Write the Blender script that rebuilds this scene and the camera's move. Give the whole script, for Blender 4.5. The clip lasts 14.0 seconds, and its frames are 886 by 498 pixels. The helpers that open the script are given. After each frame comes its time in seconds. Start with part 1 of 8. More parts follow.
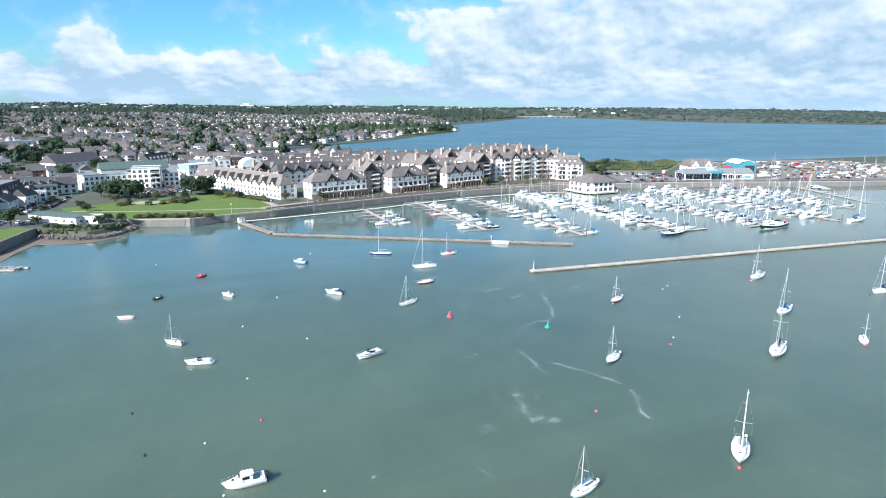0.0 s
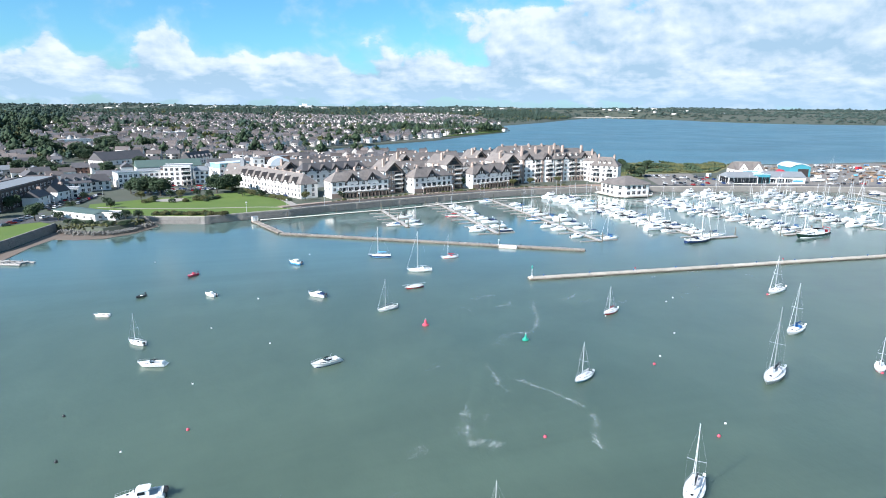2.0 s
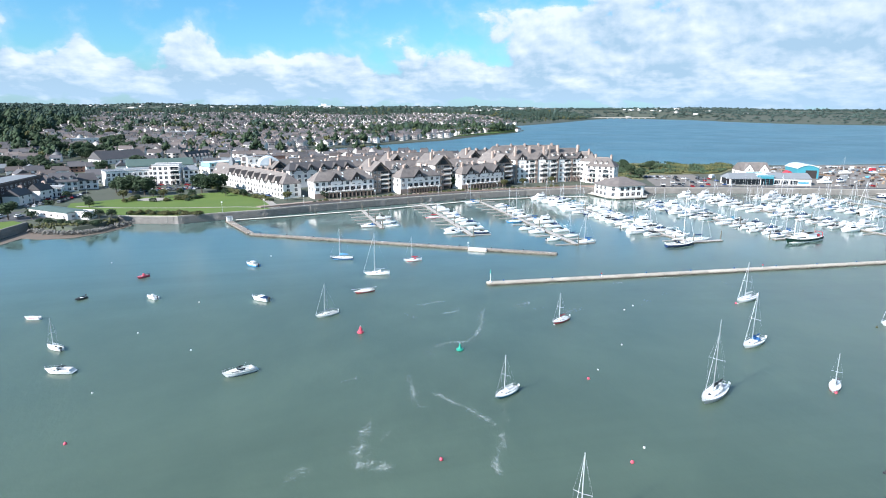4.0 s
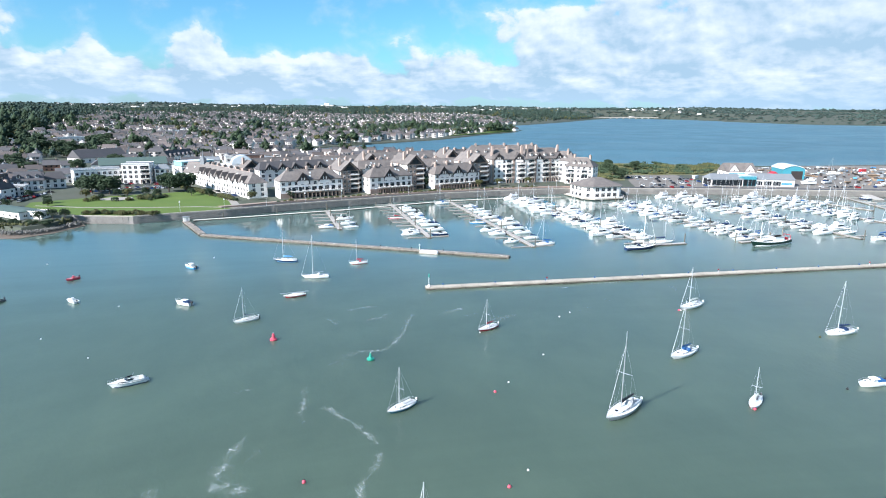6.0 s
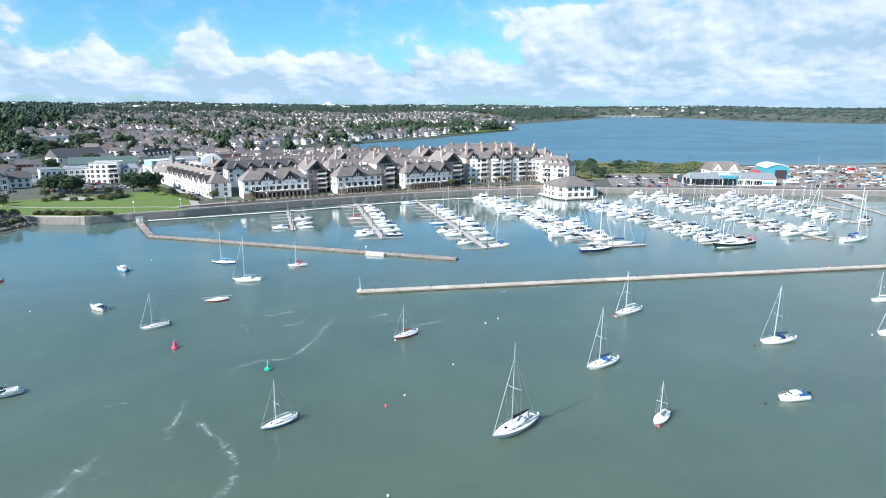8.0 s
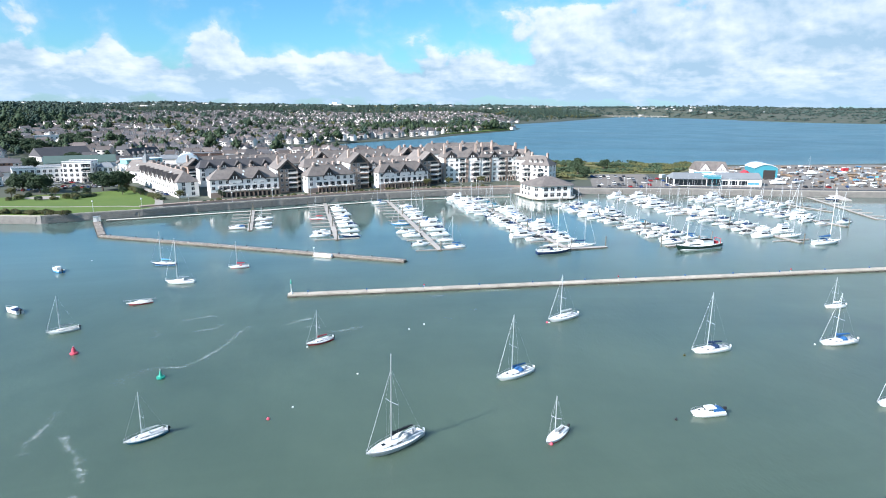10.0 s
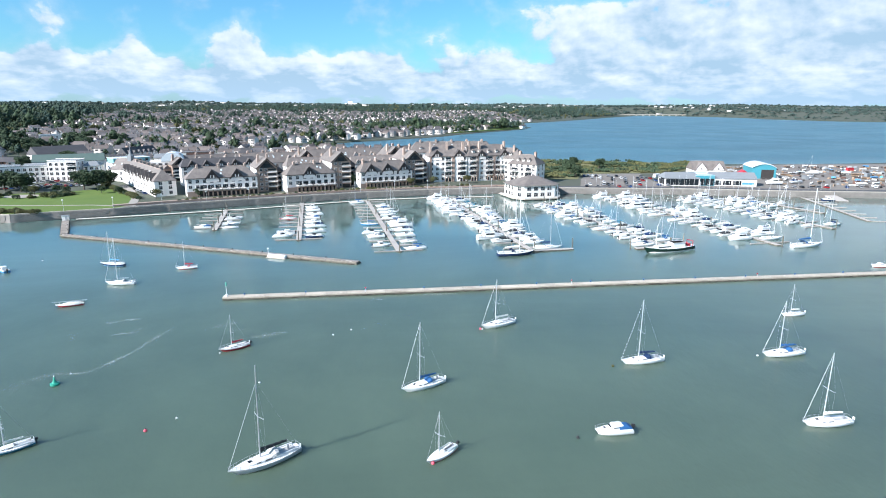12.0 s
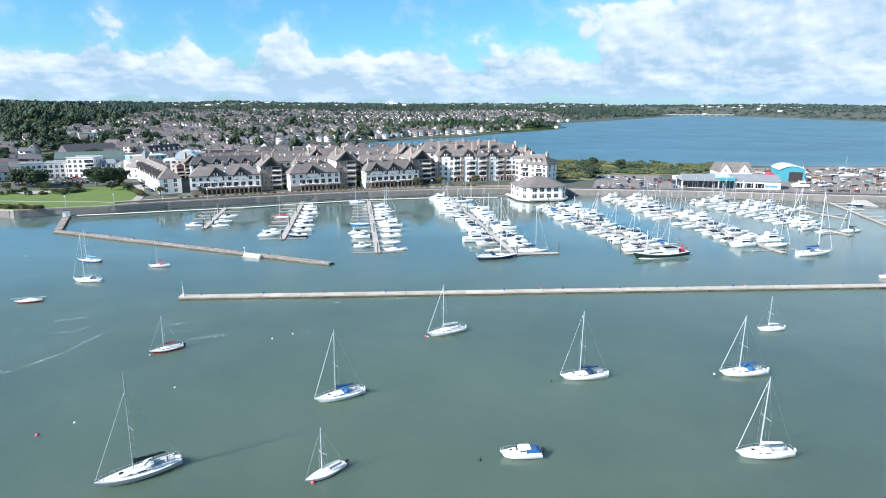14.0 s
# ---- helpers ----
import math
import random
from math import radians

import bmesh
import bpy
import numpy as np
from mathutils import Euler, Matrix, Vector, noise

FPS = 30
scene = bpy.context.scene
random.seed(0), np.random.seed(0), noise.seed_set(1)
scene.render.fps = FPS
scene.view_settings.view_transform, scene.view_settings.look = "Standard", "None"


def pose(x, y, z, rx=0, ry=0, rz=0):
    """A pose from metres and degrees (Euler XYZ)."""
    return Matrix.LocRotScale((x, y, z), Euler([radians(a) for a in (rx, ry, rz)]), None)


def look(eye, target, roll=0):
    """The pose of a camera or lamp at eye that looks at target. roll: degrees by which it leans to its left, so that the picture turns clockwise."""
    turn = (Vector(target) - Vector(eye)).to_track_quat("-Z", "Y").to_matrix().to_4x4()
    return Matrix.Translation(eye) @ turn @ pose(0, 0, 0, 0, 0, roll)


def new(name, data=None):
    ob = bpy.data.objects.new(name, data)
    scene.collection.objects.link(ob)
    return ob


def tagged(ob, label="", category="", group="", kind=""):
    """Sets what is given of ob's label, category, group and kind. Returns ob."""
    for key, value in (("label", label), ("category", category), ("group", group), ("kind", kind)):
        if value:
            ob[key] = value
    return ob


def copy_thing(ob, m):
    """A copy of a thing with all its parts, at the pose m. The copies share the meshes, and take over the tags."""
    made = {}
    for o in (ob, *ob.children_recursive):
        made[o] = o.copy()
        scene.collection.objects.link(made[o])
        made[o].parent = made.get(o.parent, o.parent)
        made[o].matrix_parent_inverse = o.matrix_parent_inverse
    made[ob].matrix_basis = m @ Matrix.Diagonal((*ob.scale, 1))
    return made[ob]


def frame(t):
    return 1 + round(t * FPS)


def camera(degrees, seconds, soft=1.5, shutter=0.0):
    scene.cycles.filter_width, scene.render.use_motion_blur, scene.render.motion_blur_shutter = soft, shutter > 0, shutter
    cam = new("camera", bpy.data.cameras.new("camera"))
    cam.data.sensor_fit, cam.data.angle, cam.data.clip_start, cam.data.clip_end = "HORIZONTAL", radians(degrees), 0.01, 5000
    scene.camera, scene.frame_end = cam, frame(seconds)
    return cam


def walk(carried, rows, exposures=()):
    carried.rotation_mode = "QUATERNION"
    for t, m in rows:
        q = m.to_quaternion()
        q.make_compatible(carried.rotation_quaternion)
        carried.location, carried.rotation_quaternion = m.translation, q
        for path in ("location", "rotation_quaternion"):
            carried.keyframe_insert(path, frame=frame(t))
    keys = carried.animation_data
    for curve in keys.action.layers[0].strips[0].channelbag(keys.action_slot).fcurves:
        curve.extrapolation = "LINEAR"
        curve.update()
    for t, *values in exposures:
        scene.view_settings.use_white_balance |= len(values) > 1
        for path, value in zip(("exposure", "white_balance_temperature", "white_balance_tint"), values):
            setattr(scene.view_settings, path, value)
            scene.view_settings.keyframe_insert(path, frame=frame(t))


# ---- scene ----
# ---- camera and its flight ----
cam = camera(72.1, 14.0, soft=1.0)
PATH = [
    (0, (0.862, -0.973, 60.142), (1.526, 0.858, 59.687), 0.3),
    (0.5, (6.721, -0.707, 59.993), (7.344, 1.138, 59.538), 0.3),
    (1, (12.641, -0.215, 59.74), (13.215, 1.646, 59.286), 0.3),
    (1.5, (18.657, 0.294, 59.494), (19.185, 2.168, 59.04), 0.3),
    (2, (24.688, 0.835, 59.371), (25.179, 2.72, 58.917), 0.3),
    (4.5, (54.622, 4.458, 58.391), (55.04, 6.36, 57.937), 0.3),
    (5, (60.519, 5.093, 58.281), (60.932, 6.997, 57.826), 0.3),
    (5.5, (66.31, 5.867, 58.116), (66.719, 7.771, 57.66), 0.3),
    (6, (72.267, 6.567, 57.983), (72.673, 8.472, 57.528), 0.4),
    (6.5, (78.224, 7.378, 57.861), (78.627, 9.283, 57.404), 0.3),
    (7, (84.246, 8.182, 57.675), (84.646, 10.087, 57.218), 0.4),
    (7.5, (90.362, 8.893, 57.526), (90.758, 10.799, 57.068), 0.3),
    (8, (96.523, 9.746, 57.344), (96.911, 11.654, 56.886), 0.3),
    (10.5, (126.156, 13.428, 56.176), (126.503, 15.343, 55.717), 0.3),
    (11, (132.19, 14.125, 56.062), (132.523, 16.042, 55.601), 0.3),
    (11.5, (138.072, 14.879, 55.887), (138.39, 16.799, 55.426), 0.3),
    (12, (144.024, 15.69, 55.726), (144.323, 17.613, 55.265), 0.2),
    (12.5, (150.052, 16.614, 55.574), (150.327, 18.541, 55.111), 0.2),
    (13, (156.059, 17.662, 55.376), (156.304, 19.592, 54.914), 0.2),
    (13.5, (162.109, 18.798, 55.199), (162.315, 20.733, 54.737), 0.2),
    (14, (168.381, 19.827, 55.07), (168.544, 21.766, 54.608), 0.2),
]
walk(cam, [(t, look(eye, target, roll)) for t, eye, target, roll in PATH], [(0.0, 1.10, 6020, 13), (14.0, 1.10, 6020, 13)])

# ---- world and sun ----
SUN_AZ, SUN_EL = 245.0, 32.0


def nodes_of(tree):
    """Shorthand to add a node with inputs and properties."""
    def add(kind, props=None, **inputs):
        n = tree.nodes.new(kind)
        for key, value in (props or {}).items():
            setattr(n, key, value)
        for key, value in inputs.items():
            key = key.replace("_", " ") if not key.startswith("i") or not key[1:].isdigit() else int(key[1:])
            sock = n.inputs[key]
            if isinstance(value, bpy.types.NodeSocket):
                tree.links.new(value, sock)
            else:
                sock.default_value = value
        return n
    return add


def math_of(add):
    def m(op, a, b=None, c=None, clamp=False):
        n = add("ShaderNodeMath", {"operation": op, "use_clamp": clamp}, i0=a)
        for k, v in ((1, b), (2, c)):
            if v is not None:
                if isinstance(v, bpy.types.NodeSocket):
                    n.id_data.links.new(v, n.inputs[k])
                else:
                    n.inputs[k].default_value = v
        return n.outputs[0]
    return m


def make_world():
    world = bpy.data.worlds.new("sky")
    world.use_nodes = True
    scene.world = world
    tree = world.node_tree
    tree.nodes.clear()
    add = nodes_of(tree)
    m = math_of(add)
    way = add("ShaderNodeTexCoord").outputs["Generated"]
    sky = add("ShaderNodeTexSky", {"sky_type": "NISHITA", "sun_disc": False, "sun_elevation": radians(SUN_EL),
                                   "sun_rotation": radians(SUN_AZ), "air_density": 1.0, "dust_density": 0.6, "ozone_density": 1.6})
    sep = add("ShaderNodeSeparateXYZ", Vector=way)
    x, y, z = sep.outputs
    az = m("MULTIPLY", m("ARCTAN2", x, y), 180 / math.pi)
    el = m("MULTIPLY", m("ARCSINE", z), 180 / math.pi)

    def bump(a0, aw, e0, ew, gain):
        """A soft hill of cloud cover round one direction, in degrees."""
        u = m("DIVIDE", m("SUBTRACT", az, a0), aw)
        v = m("DIVIDE", m("SUBTRACT", el, e0), ew)
        return m("MULTIPLY", m("EXPONENT", m("MULTIPLY", m("ADD", m("MULTIPLY", u, u), m("MULTIPLY", v, v)), -1.0)), gain)

    # heaped clouds along the horizon, a clear gap above them, a broad bank to the east; lift tells tops from undersides
    cover, lift, total = m("MULTIPLY", el, 0.0), m("MULTIPLY", el, 0.0), m("ADD", m("MULTIPLY", el, 0.0), 0.05)
    for a0, aw, e0, ew, gain, tone in CLOUDS:
        hill = bump(a0, aw, e0, ew, gain)
        cover = m("ADD", cover, hill)
        total = m("ADD", total, hill)
        lift = m("ADD", lift, m("MULTIPLY", hill, m("ADD", m("DIVIDE", m("SUBTRACT", el, e0), ew), tone)))
    lift = m("DIVIDE", lift, total)

    def field(du, dv, rough, detail):
        u = m("ADD", m("DIVIDE", az, 4.6), du)
        v = m("ADD", m("DIVIDE", el, m("ADD", 2.0, m("MULTIPLY", m("MINIMUM", m("MAXIMUM", el, 0.0), 8.0), 0.12))), dv)
        vec = add("ShaderNodeCombineXYZ", X=u, Y=v, Z=3.7).outputs[0]
        big = add("ShaderNodeTexNoise", Vector=vec, Scale=1.15, Detail=detail, Roughness=rough, Distortion=0.15)
        return big.outputs["Fac"]

    f0, f1, f2 = field(0.0, 0.0, 0.52, 8.0), field(0.05, 0.13, 0.5, 4.0), field(0.22, 0.55, 0.5, 3.0)
    dens = m("SUBTRACT", m("ADD", f0, cover), 0.13)
    alpha = add("ShaderNodeMapRange", {"interpolation_type": "SMOOTHSTEP"}, Value=dens, From_Min=0.49, From_Max=0.62).outputs[0]
    veil = add("ShaderNodeMapRange", {"interpolation_type": "SMOOTHSTEP"}, Value=dens, From_Min=0.36, From_Max=0.56, To_Max=0.28).outputs[0]
    lit = m("ADD", m("MULTIPLY", m("SUBTRACT", f0, f1), 2.0), m("MULTIPLY", m("SUBTRACT", f0, f2), 1.5))
    small = add("ShaderNodeTexNoise", Vector=add("ShaderNodeCombineXYZ", X=m("DIVIDE", az, 2.4), Y=m("DIVIDE", el, 0.62), Z=1.3).outputs[0], Scale=1.0, Detail=5.0, Roughness=0.55).outputs["Fac"]
    low = add("ShaderNodeMapRange", {"interpolation_type": "SMOOTHSTEP"}, Value=el, From_Min=2.2, From_Max=5.0, To_Min=1.5, To_Max=0.4).outputs[0]
    lit = m("ADD", lit, m("MULTIPLY", m("SUBTRACT", small, 0.47), low))
    bright = m("ADD", m("ADD", 0.40, m("MULTIPLY", lift, 0.34)), lit, clamp=True)
    shade = add("ShaderNodeMix", {"data_type": "RGBA"}, i0=bright, i6=(3.5, 5.0, 6.1, 1), i7=(7.1, 7.8, 8.2, 1)).outputs[2]
    haze = add("ShaderNodeMapRange", {"interpolation_type": "SMOOTHSTEP"}, Value=el, From_Min=-1.0, From_Max=3.2, To_Min=0.50, To_Max=0.0).outputs[0]
    tint = add("ShaderNodeMix", {"data_type": "RGBA", "blend_type": "MULTIPLY"}, i0=1.0, i6=sky.outputs[0], i7=SKY_TINT).outputs[2]
    mixed = add("ShaderNodeMix", {"data_type": "RGBA"}, i0=m("MAXIMUM", alpha, veil), i6=tint, i7=shade).outputs[2]
    air = add("ShaderNodeMix", {"data_type": "RGBA"}, i0=haze, i6=mixed, i7=(4.4, 6.1, 7.6, 1)).outputs[2]
    back = add("ShaderNodeBackground", Color=air, Strength=0.062)
    out = add("ShaderNodeOutputWorld")
    tree.links.new(back.outputs[0], out.inputs[0])


SKY_TINT = (0.58, 1.08, 1.30, 1)
# azimuth, half-width, elevation, half-height, gain, tone
CLOUDS = [
    (-9.2, 2.4, 4.9, 2.0, 0.30, 0.2), (-17.2, 1.5, 4.6, 1.6, 0.28, 0.3), (-14.4, 1.0, 3.4, 0.8, 0.18, 0.6), (-22.5, 3.0, 3.0, 1.4, 0.24, -0.3), (-20.0, 2.6, 6.6, 0.8, 0.09, -1.5), (2.2, 3.4, 3.5, 1.7, 0.28, -0.1),
    (11.8, 3.2, 3.2, 1.7, 0.28, 0.2), (-4.5, 2.6, 2.6, 1.2, 0.22, -0.2), (7.3, 2.4, 1.9, 1.0, 0.20, 0.2), (-34, 8, 3.0, 2.4, 0.24, -0.2), (-30, 6, 7.5, 1.0, 0.08, -1.0),
    (20.0, 3.4, 6.8, 3.0, 0.26, 0.5), (29, 6.5, 6.5, 4.6, 0.24, 0.1), (40, 8, 6.0, 6.0, 0.26, 0.0), (52, 10, 6, 8, 0.28, 0.0), (24, 10, 3.0, 1.6, 0.16, -0.2), (26, 3.2, 5.4, 2.2, 0.16, 0.1), (42, 10, 2.6, 1.6, 0.16, -0.1),
    (75, 30, 10, 12, 0.24, 0.0), (0, 70, 1.5, 1.6, 0.34, -0.5), (-14, 16, 2.4, 1.5, 0.20, -0.8), (150, 60, 30, 25, 0.16, 0.0), (-110, 60, 30, 25, 0.14, 0.0), (20, 40, 45, 25, 0.14, 0.0),
]
make_world()
sun = new("sun", bpy.data.lights.new("sun", "SUN"))
sun.data.energy, sun.data.angle, sun.data.color = 5.0, radians(1.0), (1.0, 0.96, 0.90)
sun_from = Vector((math.sin(radians(SUN_AZ)) * math.cos(radians(SUN_EL)), math.cos(radians(SUN_AZ)) * math.cos(radians(SUN_EL)), math.sin(radians(SUN_EL))))
sun.matrix_world = look(sun_from * 500, (0, 0, 0))

# ---- materials ----
def material(name, base, other=None, rough=0.7, metal=0.0, scale=1.0, spread=0.5, bump=0.0, bump_scale=None, fine=None, island=0.0, spec=0.5, coords="Object"):
    """Two colours mixed by noise at two scales, with relief; island varies the tone from piece to piece."""
    mat = bpy.data.materials.new(name)
    mat.use_nodes = True
    tree = mat.node_tree
    tree.nodes.clear()
    add = nodes_of(tree)
    m = math_of(add)
    other = other or tuple(c * 0.8 for c in base)
    vec = add("ShaderNodeTexCoord").outputs[coords] if coords != "World" else add("ShaderNodeNewGeometry").outputs["Position"]
    n1 = add("ShaderNodeTexNoise", Vector=vec, Scale=scale, Detail=4.0, Roughness=0.6).outputs["Fac"]
    n2 = add("ShaderNodeTexNoise", Vector=vec, Scale=fine or scale * 9.0, Detail=3.0, Roughness=0.65).outputs["Fac"]
    both = m("ADD", m("MULTIPLY", n1, 0.65), m("MULTIPLY", n2, 0.35))
    fac = add("ShaderNodeMapRange", Value=both, From_Min=0.5 - spread / 2, From_Max=0.5 + spread / 2).outputs[0]
    col = add("ShaderNodeMix", {"data_type": "RGBA"}, i0=fac, i6=(*base, 1), i7=(*other, 1)).outputs[2]
    if island:
        r = m("ADD", add("ShaderNodeNewGeometry").outputs["Random Per Island"], add("ShaderNodeObjectInfo").outputs["Random"])
        v = m("ADD", m("MULTIPLY", m("FRACT", r), 2 * island), 1 - island)
        col = add("ShaderNodeHueSaturation", Value=v, Color=col).outputs[0]
    bsdf = add("ShaderNodeBsdfPrincipled", Base_Color=col, Metallic=metal)
    bsdf.inputs["Specular IOR Level"].default_value = spec
    r2 = add("ShaderNodeMapRange", Value=n2, To_Min=max(rough - 0.12, 0.02), To_Max=min(rough + 0.12, 1.0)).outputs[0]
    tree.links.new(r2, bsdf.inputs["Roughness"])
    if bump:
        n3 = add("ShaderNodeTexNoise", Vector=vec, Scale=bump_scale or scale * 6.0, Detail=4.0).outputs["Fac"]
        tree.links.new(add("ShaderNodeBump", Strength=0.6, Distance=bump, Height=n3).outputs[0], bsdf.inputs["Normal"])
    out = add("ShaderNodeOutputMaterial")
    tree.links.new(bsdf.outputs[0], out.inputs[0])
    return mat


def water_material():
    mat = bpy.data.materials.new("estuary_water")
    mat.use_nodes = True
    tree = mat.node_tree
    tree.nodes.clear()
    add = nodes_of(tree)
    m = math_of(add)
    pos = add("ShaderNodeNewGeometry").outputs["Position"]
    stretch = add("ShaderNodeMapping", Vector=pos, Scale=(1.0, 0.55, 1.0), Rotation=(0, 0, 0.5)).outputs[0]
    big = add("ShaderNodeTexNoise", Vector=pos, Scale=0.012, Detail=4.0, Roughness=0.6, Distortion=0.6).outputs["Fac"]
    mid = add("ShaderNodeTexNoise", Vector=stretch, Scale=0.09, Detail=5.0, Roughness=0.6).outputs["Fac"]
    fac = m("ADD", m("MULTIPLY", big, 0.7), m("MULTIPLY", mid, 0.3))
    ramp = add("ShaderNodeMapRange", Value=fac, From_Min=0.35, From_Max=0.65).outputs[0]
    col = add("ShaderNodeMix", {"data_type": "RGBA"}, i0=ramp, i6=(0.062, 0.093, 0.066, 1), i7=(0.082, 0.117, 0.082, 1)).outputs[2]
    # beyond the spit reflected sky blue is put into the base colour, and wind ruffles the water
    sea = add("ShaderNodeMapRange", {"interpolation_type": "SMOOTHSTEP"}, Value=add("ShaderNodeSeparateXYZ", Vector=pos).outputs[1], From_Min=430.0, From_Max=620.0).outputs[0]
    # inside the piers the water is stiller, its base colour lightened for reflected sky
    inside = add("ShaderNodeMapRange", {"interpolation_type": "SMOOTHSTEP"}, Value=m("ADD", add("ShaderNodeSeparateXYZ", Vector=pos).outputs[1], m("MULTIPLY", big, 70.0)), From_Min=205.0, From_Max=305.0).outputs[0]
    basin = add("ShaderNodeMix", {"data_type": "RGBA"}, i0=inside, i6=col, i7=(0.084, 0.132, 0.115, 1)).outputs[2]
    sky_tinted = add("ShaderNodeMix", {"data_type": "RGBA"}, i0=sea, i6=basin, i7=(0.068, 0.150, 0.190, 1)).outputs[2]
    lanes = add("ShaderNodeTexNoise", Vector=add("ShaderNodeMapping", Vector=pos, Scale=(0.35, 1.0, 1.0), Rotation=(0, 0, -0.15)).outputs[0], Scale=0.011, Detail=6.0, Roughness=0.62, Distortion=0.8).outputs["Fac"]
    lane_tone = add("ShaderNodeMapRange", Value=lanes, From_Min=0.32, From_Max=0.68, To_Min=0.84, To_Max=1.16).outputs[0]
    sky_tinted = add("ShaderNodeHueSaturation", Value=lane_tone, Color=sky_tinted).outputs[0]
    # silty water: light spreads under the surface and softens what falls on it
    bsdf = add("ShaderNodeBsdfPrincipled", {"subsurface_method": "BURLEY"}, Base_Color=sky_tinted, IOR=1.33, Subsurface_Weight=1.0, Subsurface_Radius=(1.0, 1.0, 1.0), Subsurface_Scale=2.4)
    rough = add("ShaderNodeMapRange", Value=big, From_Min=0.3, From_Max=0.7, To_Min=0.19, To_Max=0.28).outputs[0]
    tree.links.new(m("ADD", m("SUBTRACT", rough, m("MULTIPLY", inside, 0.15)), m("MULTIPLY", sea, 0.36)), bsdf.inputs["Roughness"])
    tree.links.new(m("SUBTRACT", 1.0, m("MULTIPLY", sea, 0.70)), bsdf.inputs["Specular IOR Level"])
    w1 = add("ShaderNodeTexNoise", Vector=stretch, Scale=0.55, Detail=3.0, Roughness=0.6).outputs["Fac"]
    w2 = add("ShaderNodeTexNoise", Vector=stretch, Scale=2.2, Detail=2.0, Roughness=0.6).outputs["Fac"]
    # the open estuary is ruffled by the wind, the harbour lies in the lee
    wind = add("ShaderNodeMapRange", {"interpolation_type": "SMOOTHSTEP"}, Value=add("ShaderNodeSeparateXYZ", Vector=pos).outputs[1], From_Min=450.0, From_Max=640.0, To_Min=0.0, To_Max=0.9).outputs[0]
    lee = add("ShaderNodeMapRange", {"interpolation_type": "SMOOTHSTEP"}, Value=add("ShaderNodeSeparateXYZ", Vector=pos).outputs[1], From_Min=185.0, From_Max=250.0, To_Min=0.16, To_Max=0.08).outputs[0]
    wind = m("ADD", wind, lee)
    b1 = add("ShaderNodeBump", Strength=wind, Distance=0.34, Height=w1).outputs[0]
    b2 = add("ShaderNodeBump", Strength=wind, Distance=0.05, Height=w2, Normal=b1).outputs[0]
    tree.links.new(b2, bsdf.inputs["Normal"])
    out = add("ShaderNodeOutputMaterial")
    tree.links.new(bsdf.outputs[0], out.inputs[0])
    return mat


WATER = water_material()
WHITE = material("white_gelcoat", (0.80, 0.80, 0.78), (0.70, 0.71, 0.70), 0.3, scale=0.6, bump=0.0)
CREAM = material("cream_deck", (0.72, 0.71, 0.66), (0.60, 0.60, 0.56), 0.55, scale=0.9)
GREYDECK = material("grey_deck", (0.34, 0.35, 0.35), (0.45, 0.45, 0.43), 0.6, scale=0.9)
# darker copy of the grey deck, holding the shade of an open cockpit well
DARKDECK = material("shaded_grey_sole", (0.075, 0.08, 0.085), (0.12, 0.12, 0.12), 0.7, scale=0.9)
NAVY = material("navy_gelcoat", (0.015, 0.03, 0.07), (0.02, 0.04, 0.10), 0.25, scale=0.6)
RED = material("red_paint", (0.45, 0.03, 0.04), (0.36, 0.03, 0.04), 0.4, scale=0.8)
BLUE = material("blue_canvas", (0.018, 0.105, 0.27), (0.014, 0.075, 0.20), 0.8, scale=1.5)
LBLUE = material("light_blue_paint", (0.10, 0.32, 0.58), (0.08, 0.26, 0.48), 0.4, scale=1.0)
GREENP = material("green_paint", (0.02, 0.30, 0.20), (0.02, 0.24, 0.17), 0.45, scale=1.0)
DKGREEN = material("dark_green_hull", (0.006, 0.024, 0.018), (0.010, 0.034, 0.024), 0.35, scale=0.8)
BLACK = material("black_rubber", (0.015, 0.015, 0.017), (0.03, 0.03, 0.03), 0.55, scale=2.0)
GLASS = material("tinted_window", (0.012, 0.016, 0.02), (0.02, 0.026, 0.03), 0.08, scale=0.4)
ALU = material("anodised_mast", (0.62, 0.63, 0.64), (0.5, 0.51, 0.52), 0.35, metal=0.3, scale=2.0)
WIRE = material("steel_rigging", (0.45, 0.46, 0.47), (0.36, 0.37, 0.38), 0.4, metal=0.5, scale=4.0)
TEAK = material("weathered_teak", (0.26, 0.17, 0.10), (0.34, 0.25, 0.17), 0.7, scale=2.0)
TIMBER = material("grey_pontoon_timber", (0.42, 0.39, 0.35), (0.30, 0.275, 0.25), 0.85, scale=1.2, bump=0.02, island=0.12)
CONC = material("weathered_concrete", (0.46, 0.42, 0.35), (0.33, 0.30, 0.25), 0.85, scale=0.25, bump=0.03, coords="World")
COPING = material("pale_stained_coping", (0.53, 0.47, 0.385), (0.28, 0.245, 0.20), 0.88, scale=0.22, fine=2.4, spread=0.42, island=0.10, bump=0.05, coords="World")
CONCPATCH = material("mortar_patch", (0.56, 0.53, 0.47), (0.34, 0.31, 0.27), 0.9, scale=1.2, spread=0.4, island=0.3, coords="World")
WEED = material("black_weed", (0.020, 0.020, 0.014), (0.055, 0.050, 0.036), 0.75, scale=0.6, fine=3.0, spread=0.4, bump=0.06, island=0.3, coords="World")
CONCSIDE = material("algae_stained_concrete", (0.085, 0.080, 0.058), (0.16, 0.15, 0.12), 0.9, scale=0.3, bump=0.05, coords="World")
